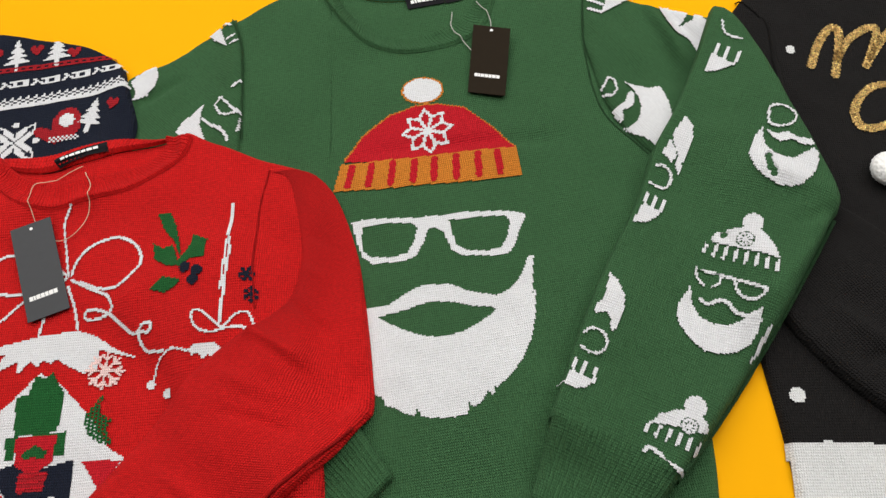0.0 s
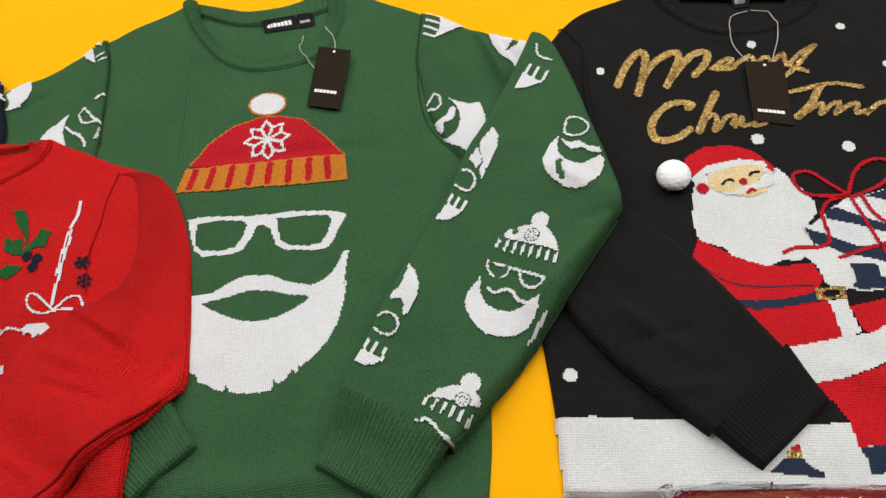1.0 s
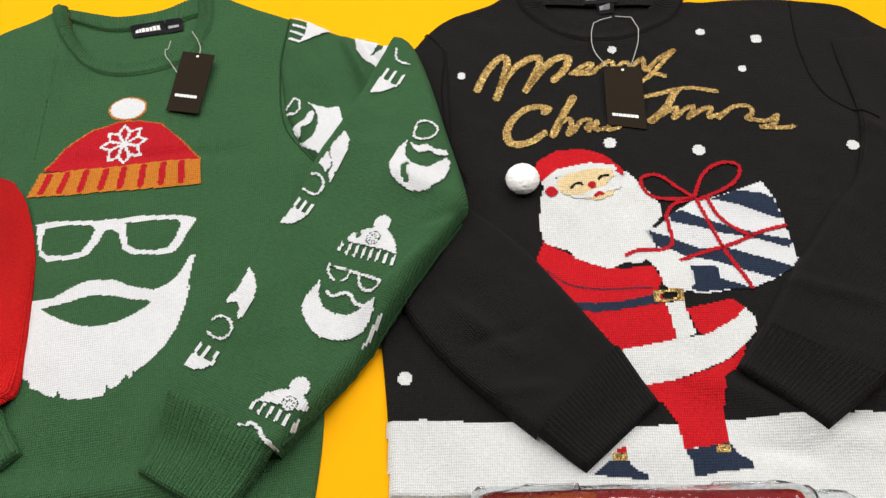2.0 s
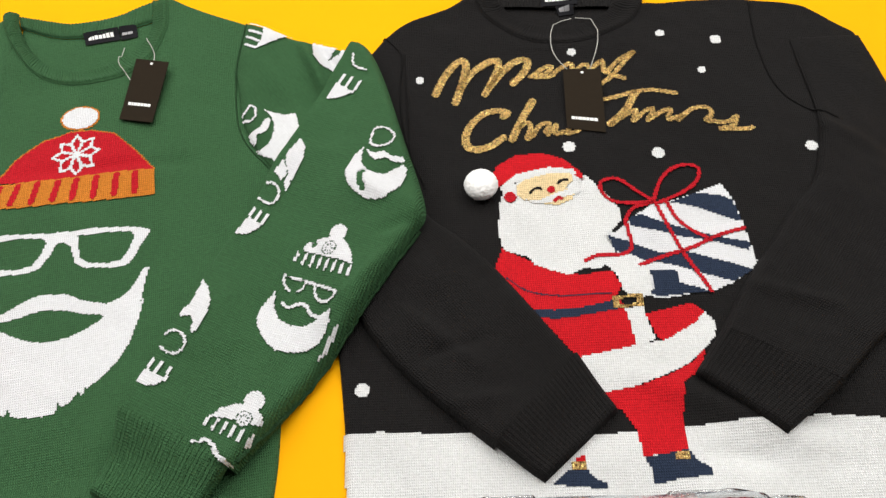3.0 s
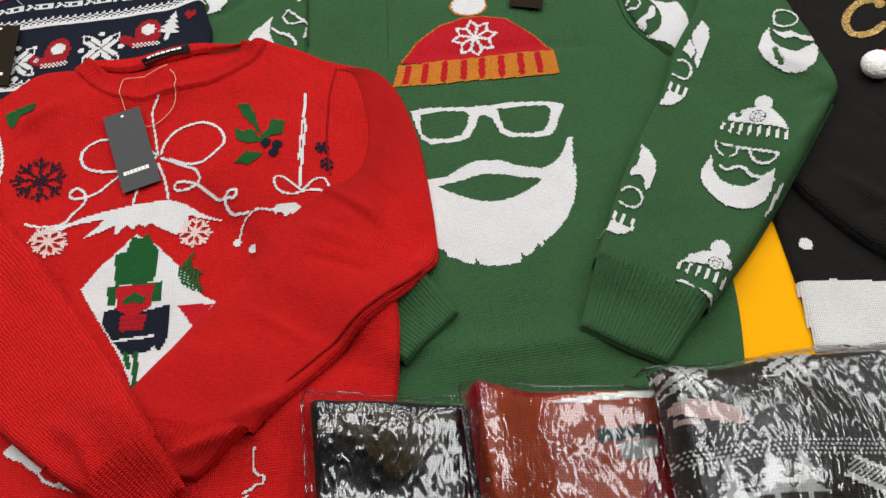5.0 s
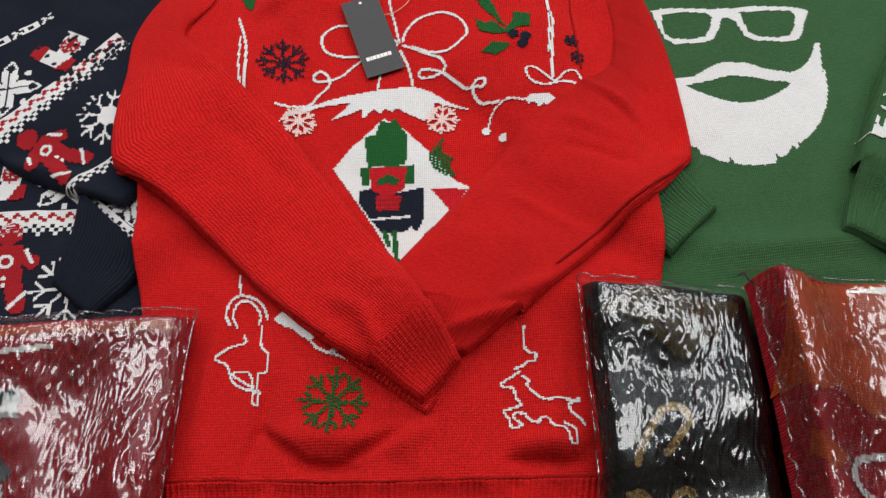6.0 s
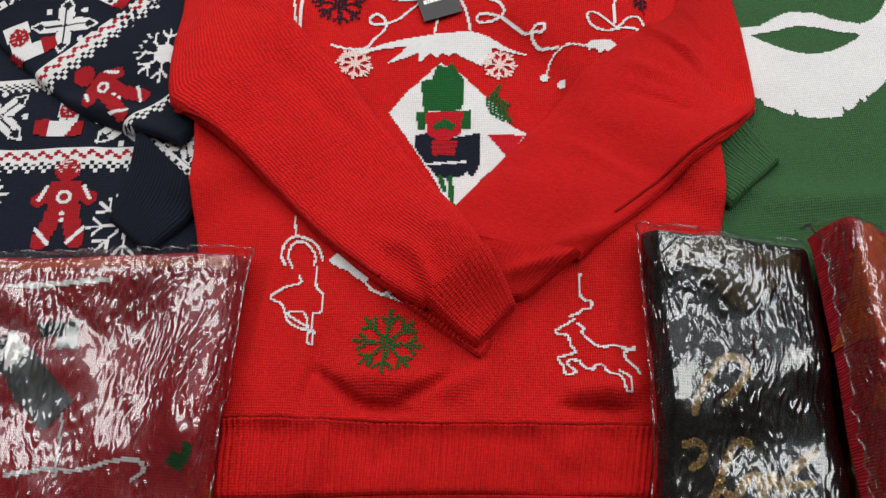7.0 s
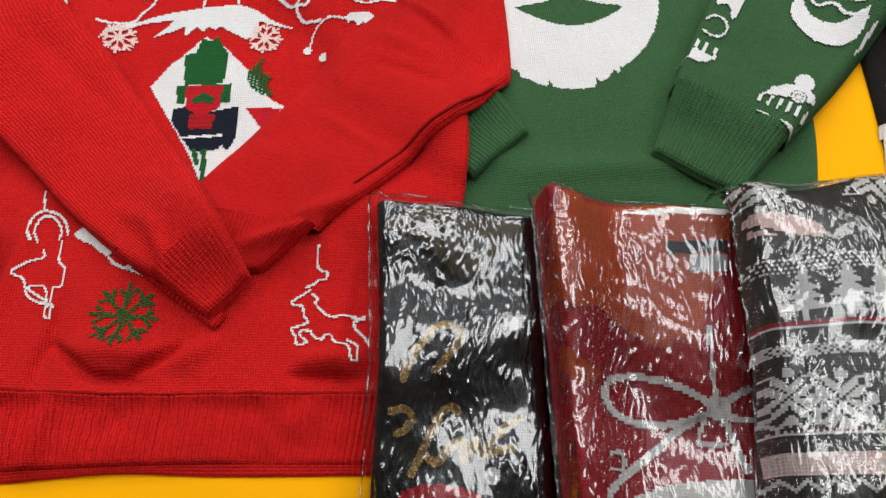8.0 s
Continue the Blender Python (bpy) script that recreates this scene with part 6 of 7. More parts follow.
def ginger(sweater, covers, at, turn, scale=1.0, lift=0.0008):
    """A gingerbread biscuit of plain fields with white icing."""
    red_fields = [disc(local([(0, 0.040)], at, turn, scale)[0], 0.0135 * scale), poly(local([(-0.015, 0.026), (0.015, 0.026), (0.018, -0.02), (-0.018, -0.02)], at, turn, scale))]
    for s in (-1, 1):
        red_fields.append(line(local([(0.008 * s, 0.018), (0.026 * s, 0.006)], at, turn, scale), 0.016 * scale))
        red_fields.append(line(local([(0.008 * s, -0.012), (0.018 * s, -0.042)], at, turn, scale), 0.018 * scale))
    stitches("gingerbread_print", sweater, DARK_RED, red_fields, covers, turn, lift=lift, label="dark red gingerbread print")
    ice = [disc(local([(0, 0.008)], at, turn, scale)[0], 0.0078 * scale), disc(local([(0, -0.010)], at, turn, scale)[0], 0.0022), disc(local([(0, -0.018)], at, turn, scale)[0], 0.0022)]
    for s in (-1, 1):
        ice.append(line(local([(0.019 * s, 0.020), (0.026 * s, 0.006)][::s], at, turn, scale), 0.0042 * scale))
        ice.append(line(local([(0.024 * s, -0.028), (0.010 * s, -0.044)], at, turn, scale), 0.0042 * scale))
    stitches("icing_print", sweater, WHITE, ice, covers, turn, [disc(local([(0, 0.0085)], at, turn, scale)[0], 0.0042 * scale)], lift=lift + 0.0004, cell=(0.0016, 0.0015))


def stocking(sweater, covers, at, turn, scale=1.0, flip=1):
    stitches("stocking_print", sweater, WHITE, poly(local([(-0.012 * flip, 0.032), (0.018 * flip, 0.032), (0.014 * flip, -0.022), (-0.020 * flip, -0.022), (-0.022 * flip, -0.002), (-0.008 * flip, 0.0)], at, turn, scale)), covers, turn, label="white stocking print")
    stitches("stocking_toe", sweater, DARK_RED, [poly(local([(-0.020 * flip, -0.022), (-0.036 * flip, -0.018), (-0.036 * flip, -0.002), (-0.020 * flip, 0.002)], at, turn, scale)),
                                                 poly(local([(0.004 * flip, -0.023), (0.024 * flip, -0.020), (0.024 * flip, 0.0), (0.016 * flip, -0.002)], at, turn, scale))], covers, turn, lift=0.0012)
    stitches("stocking_star", sweater, DARK_RED, flake(local([(0.003 * flip, 0.014)], at, turn, scale)[0], 0.012 * scale, 8, turn, 0.0022), covers, turn, lift=0.0013, cell=(0.0016, 0.0015))


def tree_print(sweater, covers, at, turn, scale=1.0):
    tiers = [poly(local([(-0.006 - 0.0045 * k, 0.012 - 0.009 * k), (0, 0.024 - 0.009 * k), (0.006 + 0.0045 * k, 0.012 - 0.009 * k)], at, turn, scale)) for k in range(4)]
    stitches("tree_print", sweater, WHITE, tiers + [line(local([(0, -0.01), (0, -0.026)], at, turn, scale), 0.004, False)], covers, turn, label="white fir tree print", cell=(0.0018, 0.0016))


def heart_print(sweater, covers, at, turn, scale=1.0):
    stitches("heart_print", sweater, DARK_RED, poly(local([(0, -0.009), (-0.009, 0.001), (-0.008, 0.007), (-0.004, 0.008), (0, 0.004), (0.004, 0.008), (0.008, 0.007), (0.009, 0.001)], at, turn, scale)), covers, turn, cell=(0.0018, 0.0016))


BAND = ["################", "#rr######rr#####", "rrrr####rrrr####", "rr##rr##rr##rr##", "####rrrr####rrrr", "######rr######rr", "################", "##..######..####", "##..##..##..##..",
        "..##..##..##..##", "..##..##..##..##", "....##......##..", "....##......##.."]
SCALLOP = ["..#...#...#...#.", ".##..##..##..##.", "#..##..##..##..#", ".##..##..##..##.", "##.###.###.###.#", "################", "################"]
XO = ["########..##..##", "##...###...##...", "##...###..##.##.", "########.##...##"]
BARS = ["rrrrrrrrrrrrrrrr", "rr..rr..rr..rr..", "rrrrrrrrrrrrrrrr"]


def pattern_band(sweater, rows, mid, turn, repeat, covers, cell=(0.0021, 0.0021)):
    chart_motif("pattern_band", sweater, {"#": WHITE, "r": DARK_RED}, rows, mid, turn, covers, cell, repeat)


# body patterns
for rows, mid, turn in ((BAND, (-0.80, 0.100), 5), (SCALLOP, (-0.62, 0.508), 8), (XO, (-0.62, 0.533), 8), (BARS, (-0.62, 0.556), 6), (SCALLOP, (-0.62, 0.418), 8), (SCALLOP[::-1], (-0.80, 0.185), 6), (BARS, (-0.8, 0.345), 6)):
    pattern_band(navy, rows, mid, turn, 17, on_navy)
stitches("hem_band", navy, WHITE, line([(-1.05, -0.035), (-0.74, -0.006), (-0.55, 0.012)], 0.010), on_navy, 6, label="white band above the hem")
for gx in (-0.205, 0.0, 0.195):
    ginger(navy, on_navy, (GINGER_AT[0][0] + gx, GINGER_AT[0][1] + 0.09 * gx), 8, 0.92)
for fx, fy in ((GINGER_AT[0][0] - 0.092, GINGER_AT[0][1]), TWIG_AT[0]):
    stitches("snowflake_print", navy, WHITE, flake((fx, fy), 0.036, 8, 10, 0.0026), on_navy, 6, label="white snowflake print", cell=(0.0018, 0.0016))
stocking(navy, on_navy, (-0.732, 0.150), 2, 0.82)
for sx, sy in ((-0.80, 0.150), (-0.672, 0.155)):
    stitches("star_print", navy, WHITE, star8((sx, sy), 0.036, 50), on_navy, 6, label="white fair isle star print", cell=(0.0018, 0.0016))
for tx, ty in ((-0.474, 0.592), (-0.430, 0.597), (-0.520, 0.587)):
    tree_print(navy, on_navy, (tx, ty), 8, 0.8)
for hx, hy in ((-0.453, 0.597), (-0.410, 0.592), (-0.497, 0.592)):
    heart_print(navy, on_navy, (hx, hy), 8, 0.8)
for mx, my in ((-0.500, 0.470), (-0.400, 0.495), (-0.590, 0.455)):
    stitches("mitten_print", navy, DARK_RED, [disc((mx, my + 0.006), 0.015, 0.020), line([(mx - 0.008, my - 0.012), (mx - 0.026, my - 0.004)], 0.012)], on_navy, 8, label="dark red mitten print")
    stitches("mitten_heart", navy, WHITE, [disc((mx, my + 0.010), 0.008)], on_navy, 8, lift=0.0013)
    chart_motif("mitten_cuff", navy, {"#": WHITE}, ["#.#.#.#.#.#.#.", ".#.#.#.#.#.#.#", "#.#.#.#.#.#.#."], (mx, my - 0.012), 8, on_navy, (0.0022, 0.0022), 1, 0.0014)
for sx, sy in ((-0.450, 0.478), (-0.545, 0.462)):
    stitches("star_print", navy, WHITE, star8((sx, sy), 0.030, 53), on_navy, 8, label="white fair isle star print", cell=(0.0018, 0.0016))
tree_print(navy, on_navy, (-0.375, 0.512), -10, 0.8)
heart_print(navy, on_navy, (-0.352, 0.520), -10, 0.8)
hang_tag(navy, TAG_N, CARD, STRING, [[(-0.60, 0.545), (-0.575, 0.56), (-0.555, 0.545)]], 0.80)
lo_n, on_nl = sheet("lower_sleeve", navy, NAVY, [(-0.50, 0.30), (-0.56, 0.25), (-0.619, 0.178), (-0.650, 0.140)], [(-0.44, 0.20), (-0.50, 0.13), (-0.54, 0.105), (-0.574, 0.077)],
                    thick=0.009, taper=(0.007, 0.007, 0, 0), turn=-45, rough=(0.0027, 0.05), seed=24)
pattern_band(navy, BAND[6:], (-0.612, 0.108), -36, 8, on_nl)
stitches("star_print", navy, WHITE, star8((-0.600, 0.128), 0.026, 20), on_nl, -36, label="white fair isle star print", cell=(0.0018, 0.0016))
sheet("cuff", navy, NAVY, [(-0.650, 0.140), (-0.652, 0.095), (-0.659, 0.046)], [(-0.574, 0.077), (-0.578, 0.055), (-0.614, 0.014)], thick=0.010, taper=(0.007, 0.007, 0, 0.006), rib=0.0045, bridge=4)
up_n, on_nu = sheet("upper_sleeve", navy, NAVY, [(-0.86, 0.255), (-0.812, 0.222), (-0.763, 0.186), (-0.721, 0.158), (-0.668, 0.140), (-0.60, 0.12)],
                    [(-0.82, 0.43), (-0.74, 0.43), (-0.68, 0.43), (-0.62, 0.42), (-0.56, 0.38), (-0.52, 0.28)], thick=0.009, taper=(0.008, 0.03, 0.03, 0.008), turn=40, rough=(0.0031, 0.06), seed=26, bridge=4,
                    folds=[((-0.74, 0.17), (-0.64, 0.15), 0.008, 0.0068)])

pattern_band(navy, BAND, (-0.712, 0.243), 51, 6, on_nu)
pattern_band(navy, BAND[6:], (-0.60, 0.185), 40, 5, on_nu)
pattern_band(navy, XO, (-0.80, 0.30), 40, 5, on_nu)
ginger(navy, on_nu, (-0.690, 0.180), 62, 0.80)
stocking(navy, on_nu, (-0.712, 0.303), -22, 0.85)
stocking(navy, on_nu, (-0.792, 0.228), 30, 0.9, -1)
stitches("star_print", navy, WHITE, star8((-0.757, 0.256), 0.036, 8), on_nu, 10, label="white fair isle star print", cell=(0.0018, 0.0016))
stitches("snowflake_print", navy, WHITE, flake((-0.641, 0.224), 0.032, 8, 0, 0.0026) + [disc((-0.641, 0.224), 0.011)], on_nu, 10, label="white snowflake print", cell=(0.0018, 0.0016))

# ---- red sweater ----
red = thing("christmas_sweater", "red knit christmas sweater with ornaments, bows and a reindeer", "sweater", "sweaters on the table")
sheet("back_panel", red, RED, [(-0.465, 0.405), (-0.462, 0.452)], [(-0.275, 0.405), (-0.28, 0.474)], None, [(-0.462, 0.452)] + R_BACK_IN[1:-1] + [(-0.28, 0.474)], thick=0.002, taper=(0.004, 0.004, 0, 0), turn=4)
sheet("back_collar", red, RED, [(-0.462, 0.446), R_BACK_OUT[0]], [(-0.282, 0.474), R_BACK_OUT[-1]], [(-0.462, 0.446)] + R_BACK_IN[1:-1] + [(-0.282, 0.474)], R_BACK_OUT,
      thick=0.006, taper=(0, 0, 0.002, 0.005), rib=0.0042)
R_LINE = [(-0.520, -0.126), (-0.474, -0.122), (-0.378, -0.118), (-0.284, -0.111), (-0.191, -0.104), (-0.145, -0.101)]
body_r, on_red = sheet("body", red, RED, R_LINE[:1] + R_BODY_L[::-1][1:] + [(-0.60, 0.32), (-0.575, 0.385)], [R_LINE[-1]] + R_BODY_R[::-1][:-1] + [(-0.122, 0.315), (-0.110, 0.37), (-0.135, 0.432)],
                       R_LINE, [(-0.575, 0.385), (-0.55, 0.404), (-0.506, 0.439)] + R_COL_OUT[:-1] + [(-0.268, 0.480), (-0.237, 0.466), (-0.190, 0.450), (-0.135, 0.432)],
                       thick=0.009, taper=(0.008, 0.008, 0, 0.007), turn=4, rough=(0.0031, 0.07), seed=31,
                       folds=[((-0.4490, -0.0760), (-0.3980, -0.1070), 0.0045, -0.0135), ((-0.4180, -0.1050), (-0.3550, -0.1070), 0.0045, -0.0135), ((-0.3780, -0.1080), (-0.3250, -0.0700), 0.0045, -0.0120),
                              ((-0.4340, -0.0820), (-0.3370, -0.0820), 0.014, 0.0165), ((-0.4540, -0.1300), (-0.4390, -0.0300), 0.005, -0.0075), ((-0.3370, -0.0950), (-0.2970, -0.0610), 0.010, 0.0090),
                              ((-0.2380, -0.0790), (-0.1640, -0.0740), 0.010, 0.0120), ((-0.2420, -0.0930), (-0.1690, -0.0910), 0.0045, -0.0090), ((-0.515, 0.35), (-0.47, 0.40), 0.010, 0.0120),
                              ((-0.2030, -0.1200), (-0.19, 0.02), 0.006, 0.0060), ((-0.5010, -0.1090), (-0.49, 0.05), 0.008, 0.0060), ((-0.46, 0.36), (-0.44, 0.28), 0.010, 0.0060)])
HEM = [(-0.512, -0.193), (-0.457, -0.187), (-0.366, -0.176), (-0.275, -0.167), (-0.150, -0.158)]
sheet("hem_rib", red, RED, [HEM[0], R_LINE[0]], [HEM[-1], R_LINE[-1]], HEM, R_LINE,
      thick=0.008, taper=(0.006, 0.006, 0.007, 0.002), rib=0.0050, rib_high=0.0014, bridge=1, rough=(0.0037, 0.05), seed=33,
      folds=[((-0.435, -0.19), (-0.425, -0.11), 0.008, 0.0085), ((-0.39, -0.16), (-0.37, -0.13), 0.01, -0.0051), ((-0.24, -0.14), (-0.20, -0.11), 0.012, 0.0051), ((-0.335, -0.17), (-0.33, -0.10), 0.006, -0.004)])
BACK = [(x, y - 0.007 - 0.002 * math.sin(40 * x)) for x, y in HEM]
sheet("hem_back", red, RED, [BACK[0], HEM[0]], [BACK[-1], HEM[-1]], BACK, HEM, thick=0.002, taper=(0.004, 0.004, 0.003, 0), rib=0.0050, bridge=1)
sheet("collar", red, RED, [grown(R_COL_OUT, 0.005)[0], R_COL_IN[0]], [grown(R_COL_OUT, 0.005)[-1], R_COL_IN[-1]], grown(R_COL_OUT, 0.005), R_COL_IN, thick=0.0045, taper=(0, 0, 0.003, 0.004), rib=0.0042, bridge=1)

neck_label(red, LAB_R)
R_TURN = 4
THIN = (0.0018, 0.0016)
# two-colour knitting: every fourth stitch stays red
MELANGE = (None, lambda x, y: (np.floor(x / 0.0018) + 2 * np.floor(y / 0.0016)) % 4 == 0)
for name, pts, wide in (("bow_print", BOW_CORD, 0.0030), ("bow_print", BOW_R, 0.0036), ("bow_print", BOW_L, 0.0036), ("bow_print", TAIL_R, 0.0034), ("bow_print", TAIL_L, 0.0034), ("bow_print", KNOT1, 0.003),
                        ("bow_print", KNOT2, 0.0036), ("cord_print", CORD_L, 0.0034), ("cord_print", CORD_R, 0.0036), ("small_bow_print", SMALL1, 0.0026), ("garland_print", GARLAND, 0.0024),
                        ("dancer_outline", GIRL1, 0.0030), ("dancer_outline", GIRL2, 0.0026), ("dancer_outline", GIRL3, 0.0024), ("dancer_outline", GIRL4, 0.0024), ("dancer_outline", GIRL5, 0.0024), ("dancer_outline", GIRL6, 0.0024), ("stocking_outline", STOCK2, 0.0030), ("stocking_outline", STOCK3, 0.0068),
                        ("cord_print", HANG1, 0.0024), ("cord_print", HANG2, 0.0024), ("cord_print", HANG3, 0.0024), ("cord_print", HANG4, 0.0022), ("reindeer_outline", DEER1, 0.0024),
                        ("reindeer_outline", DEER2, 0.0024), ("reindeer_outline", DEER3, 0.0028)):
    stitches(name, red, WHITE, line(pts, wide * 0.78), on_red, R_TURN, lift=0.0011, cell=(0.0015, 0.0014), label="white knitted " + name.replace("_", " "))
stitches("frost_print", red, WHITE, poly(FROST), on_red, R_TURN, lift=0.0012, cell=THIN, label="white knitted frost fringe")
stitches("frost_print", red, WHITE, poly(SMALL_FROST), on_red, R_TURN, lift=0.0012, cell=THIN, label="white knitted frost fringe")
stitches("stocking_print", red, WHITE, poly(STOCK), on_red, R_TURN, lift=0.0012, cell=THIN)
stitches("bead_print", red, WHITE, [disc(b, 0.0042) for b in BEADS], on_red, R_TURN, lift=0.0012, cell=THIN)
for pts in (HOLLY1, HOLLY2, HOLLY3, HOLLY4):
    stitches("holly_print", red, LEAF, poly(pts), on_red, R_TURN, lift=0.0010, cell=THIN, label="green knitted holly print")
stitches("berry_print", red, NAVY, [disc(b, 0.0052) for b in BERRIES], on_red, R_TURN, lift=0.0014, cell=THIN)
stitches("snowflake_print", red, NAVY, flake(FLK_NAVY[0], 0.026, 8, 10, 0.0038), on_red, R_TURN, [MELANGE], lift=0.0010, cell=THIN, label="navy knitted snowflake")
stitches("snowflake_print", red, NAVY, flake(NAVY_BITS[1], 0.007, 6, 10, 0.0017) + flake(NAVY_BITS[2], 0.007, 6, 30, 0.0017), on_red, R_TURN, lift=0.0010, cell=THIN, label="navy knitted snowflake")
stitches("snowflake_print", red, LEAF, flake(SNOWFLK[0], 0.0285, 8, 0, 0.0040) + [disc(SNOWFLK[0], 0.006)], on_red, R_TURN, [MELANGE], lift=0.0010, cell=THIN, label="green knitted snowflake")
stitches("diamond_print", red, WHITE, poly(DIAMOND), on_red, R_TURN, lift=0.0009, cell=THIN, label="white knitted ornament field")
for name, material, pts, up in (("soldier_hat", LEAF, NUT_HAT, 0.0014), ("soldier_hat", LEAF, NUT_BRIM, 0.0014), ("soldier_head", HAT_RED, NUT_FACE, 0.0015), ("soldier_head", LEAF, NUT_MASK, 0.0019),
                                ("soldier_coat", NAVY, NUT_COAT, 0.0014), ("soldier_coat", DARK_RED, NUT_RED, 0.0018), ("pine_print", LEAF, PINE, 0.0016), ("star_print", HAT_RED, STAR, 0.0014)):
    stitches(name, red, material, poly(pts), on_red, R_TURN, [MELANGE] if name == "pine_print" else (), lift=up, cell=THIN)
stitches("soldier_belt", red, WHITE, line(NUT_BELT, 0.0026), on_red, R_TURN, lift=0.0020, cell=THIN)
for pts in (NUT_LEG1, NUT_LEG2):
    stitches("soldier_leg", red, LEAF, line(pts, 0.0048, False), on_red, R_TURN, lift=0.0016, cell=THIN)
for k in range(3):
    stitches("soldier_braid", red, HAT_RED, line([between(NUT_RED[0], NUT_RED[3], 0.15 + 0.32 * k), between(NUT_RED[1], NUT_RED[2], 0.15 + 0.32 * k)], 0.0020, False), on_red, R_TURN, lift=0.0022, cell=(0.0014, 0.0012))
for at in (PINK_FLK[0], PINK_FLK[2]):
    stitches("snowflake_print", red, PINK, flake(at, 0.0165, 8, 0, 0.0024), on_red, R_TURN, lift=0.0016, cell=(0.0015, 0.0013), label="pale pink knitted snowflake")
hang_tag(red, TAG_R, GREY_CARD, PALE_STRING, [CORD_RR, CORD_R2], 0.76)


# ---- red sweater's sleeves ----
sl_rr, on_rr = sheet("sleeve", red, RED, [(-0.160, 0.432), (-0.146, 0.385), (-0.138, 0.335), (-0.148, 0.290), (-0.190, 0.256), (-0.2310, 0.2190), (-0.2720, 0.1670), (-0.3020, 0.1280), (-0.3350, 0.0850), (-0.3620, 0.0490)],
                     [(-0.182, 0.432), (-0.142, 0.431), (-0.114, 0.406), (-0.091, 0.351), (-0.079, 0.296), (-0.070, 0.238), (-0.067, 0.203), (-0.073, 0.189), (-0.104, 0.150), (-0.137, 0.119), (-0.172, 0.083), (-0.206, 0.051), (-0.225, 0.033)],
                     ramp=(0.06, 0.55, 0.03), thick=0.011, taper=(0.018, 0.010, 0.0, 0), rough=(0.0036, 0.06), seed=41, bridge=2, raise_by=0.0003,
                     folds=[((-0.1910, 0.2760), (-0.1220, 0.2350), 0.006, 0.0085), ((-0.1710, 0.2630), (-0.1020, 0.2060), 0.006, -0.0051), ((-0.2000, 0.2280), (-0.1310, 0.2020), 0.007, 0.0051),
                            ((-0.1470, 0.3720), (-0.1280, 0.3060), 0.008, 0.0040), ((-0.2570, 0.0410), (-0.1970, 0.0600), 0.008, 0.0085), ((-0.1020, 0.1730), (-0.0740, 0.2380), 0.007, -0.0051),
                            ((-0.1740, 0.3180), (-0.1020, 0.2600), 0.0045, -0.0050), ((-0.1650, 0.3370), (-0.1080, 0.3160), 0.004, 0.0040), ((-0.2010, 0.1980), (-0.1140, 0.1720), 0.005, -0.0045),
                            ((-0.2490, 0.1520), (-0.1710, 0.1070), 0.005, 0.0035), ((-0.1560, 0.3730), (-0.0990, 0.3430), 0.0045, -0.0040)])
sheet("cuff", red, RED, [(-0.3620, 0.0490), (-0.3420, -0.0070)], [(-0.2250, 0.0330), (-0.2730, -0.0050)], thick=0.012, taper=(0.006, 0.007, 0, 0.006), rib=0.0045, bridge=5,
      folds=[((-0.2960, 0.0130), (-0.2270, 0.0310), 0.006, 0.0085)])
sheet("cuff", red, RED, [(-0.3830, -0.0100), (-0.3770, -0.0000)], [(-0.3040, -0.0580), (-0.2950, -0.0440)], [(-0.3830, -0.0100), (-0.3470, -0.0330), (-0.3040, -0.0580)], [(-0.3770, -0.0000), (-0.3390, -0.0200), (-0.2950, -0.0440)],
      thick=0.006, taper=(0.004, 0.004, 0.004, 0), rib=0.0045, rib_high=0.0009, bridge=2)
sl_rl, on_rl = sheet("sleeve", red, RED, [(-0.5920, 0.4010), (-0.6210, 0.3670), (-0.6370, 0.3210), (-0.6330, 0.2640), (-0.6280, 0.2150), (-0.6190, 0.1660), (-0.6040, 0.1500), (-0.5570, 0.1230), (-0.5070, 0.0840), (-0.4480, 0.0340), (-0.3940, -0.0030), (-0.3550, -0.0220)],
                     [(-0.5510, 0.4060), (-0.5570, 0.3620), (-0.5770, 0.3190), (-0.5400, 0.2850), (-0.5000, 0.2510), (-0.4600, 0.2130), (-0.4170, 0.1640), (-0.3740, 0.1140), (-0.3350, 0.0700), (-0.3030, 0.0280)],
                     ramp=(0.03, 0.42, 0.04), thick=0.014, taper=(0.010, 0.008, 0.0, 0), rough=(0.0036, 0.06), seed=44, bridge=5,
                     folds=[((-0.6040, 0.2860), (-0.5210, 0.2540), 0.010, -0.0051), ((-0.5210, 0.2150), (-0.4390, 0.1440), 0.010, -0.0051), ((-0.3670, 0.0240), (-0.3420, -0.0170), 0.006, 0.0085), ((-0.4080, 0.0440), (-0.3470, 0.0130), 0.007, 0.0068)])
sheet("cuff", red, RED, [(-0.3550, -0.0220), (-0.3350, -0.0350), (-0.3070, -0.0510)], [(-0.3030, 0.0280), (-0.2890, 0.0080), (-0.2760, -0.0140)], thick=0.013, taper=(0.007, 0.007, 0, 0.006), rib=0.0045, bridge=5)
tube("seam", red, RED, [(-0.6100, 0.1520), (-0.5590, 0.1290), (-0.5090, 0.0900), (-0.4510, 0.0400), (-0.3960, 0.0030)], 0.0014)
tube("seam", red, RED, [(-0.0810, 0.1820), (-0.1130, 0.1500), (-0.1510, 0.1170), (-0.1970, 0.0750)], 0.0014)
tube("seam", red, RED, R_ARM_R, 0.0007)
tube("seam", red, RED, R_LINE, 0.0011)


# ---- packed sweaters in clear bags ----


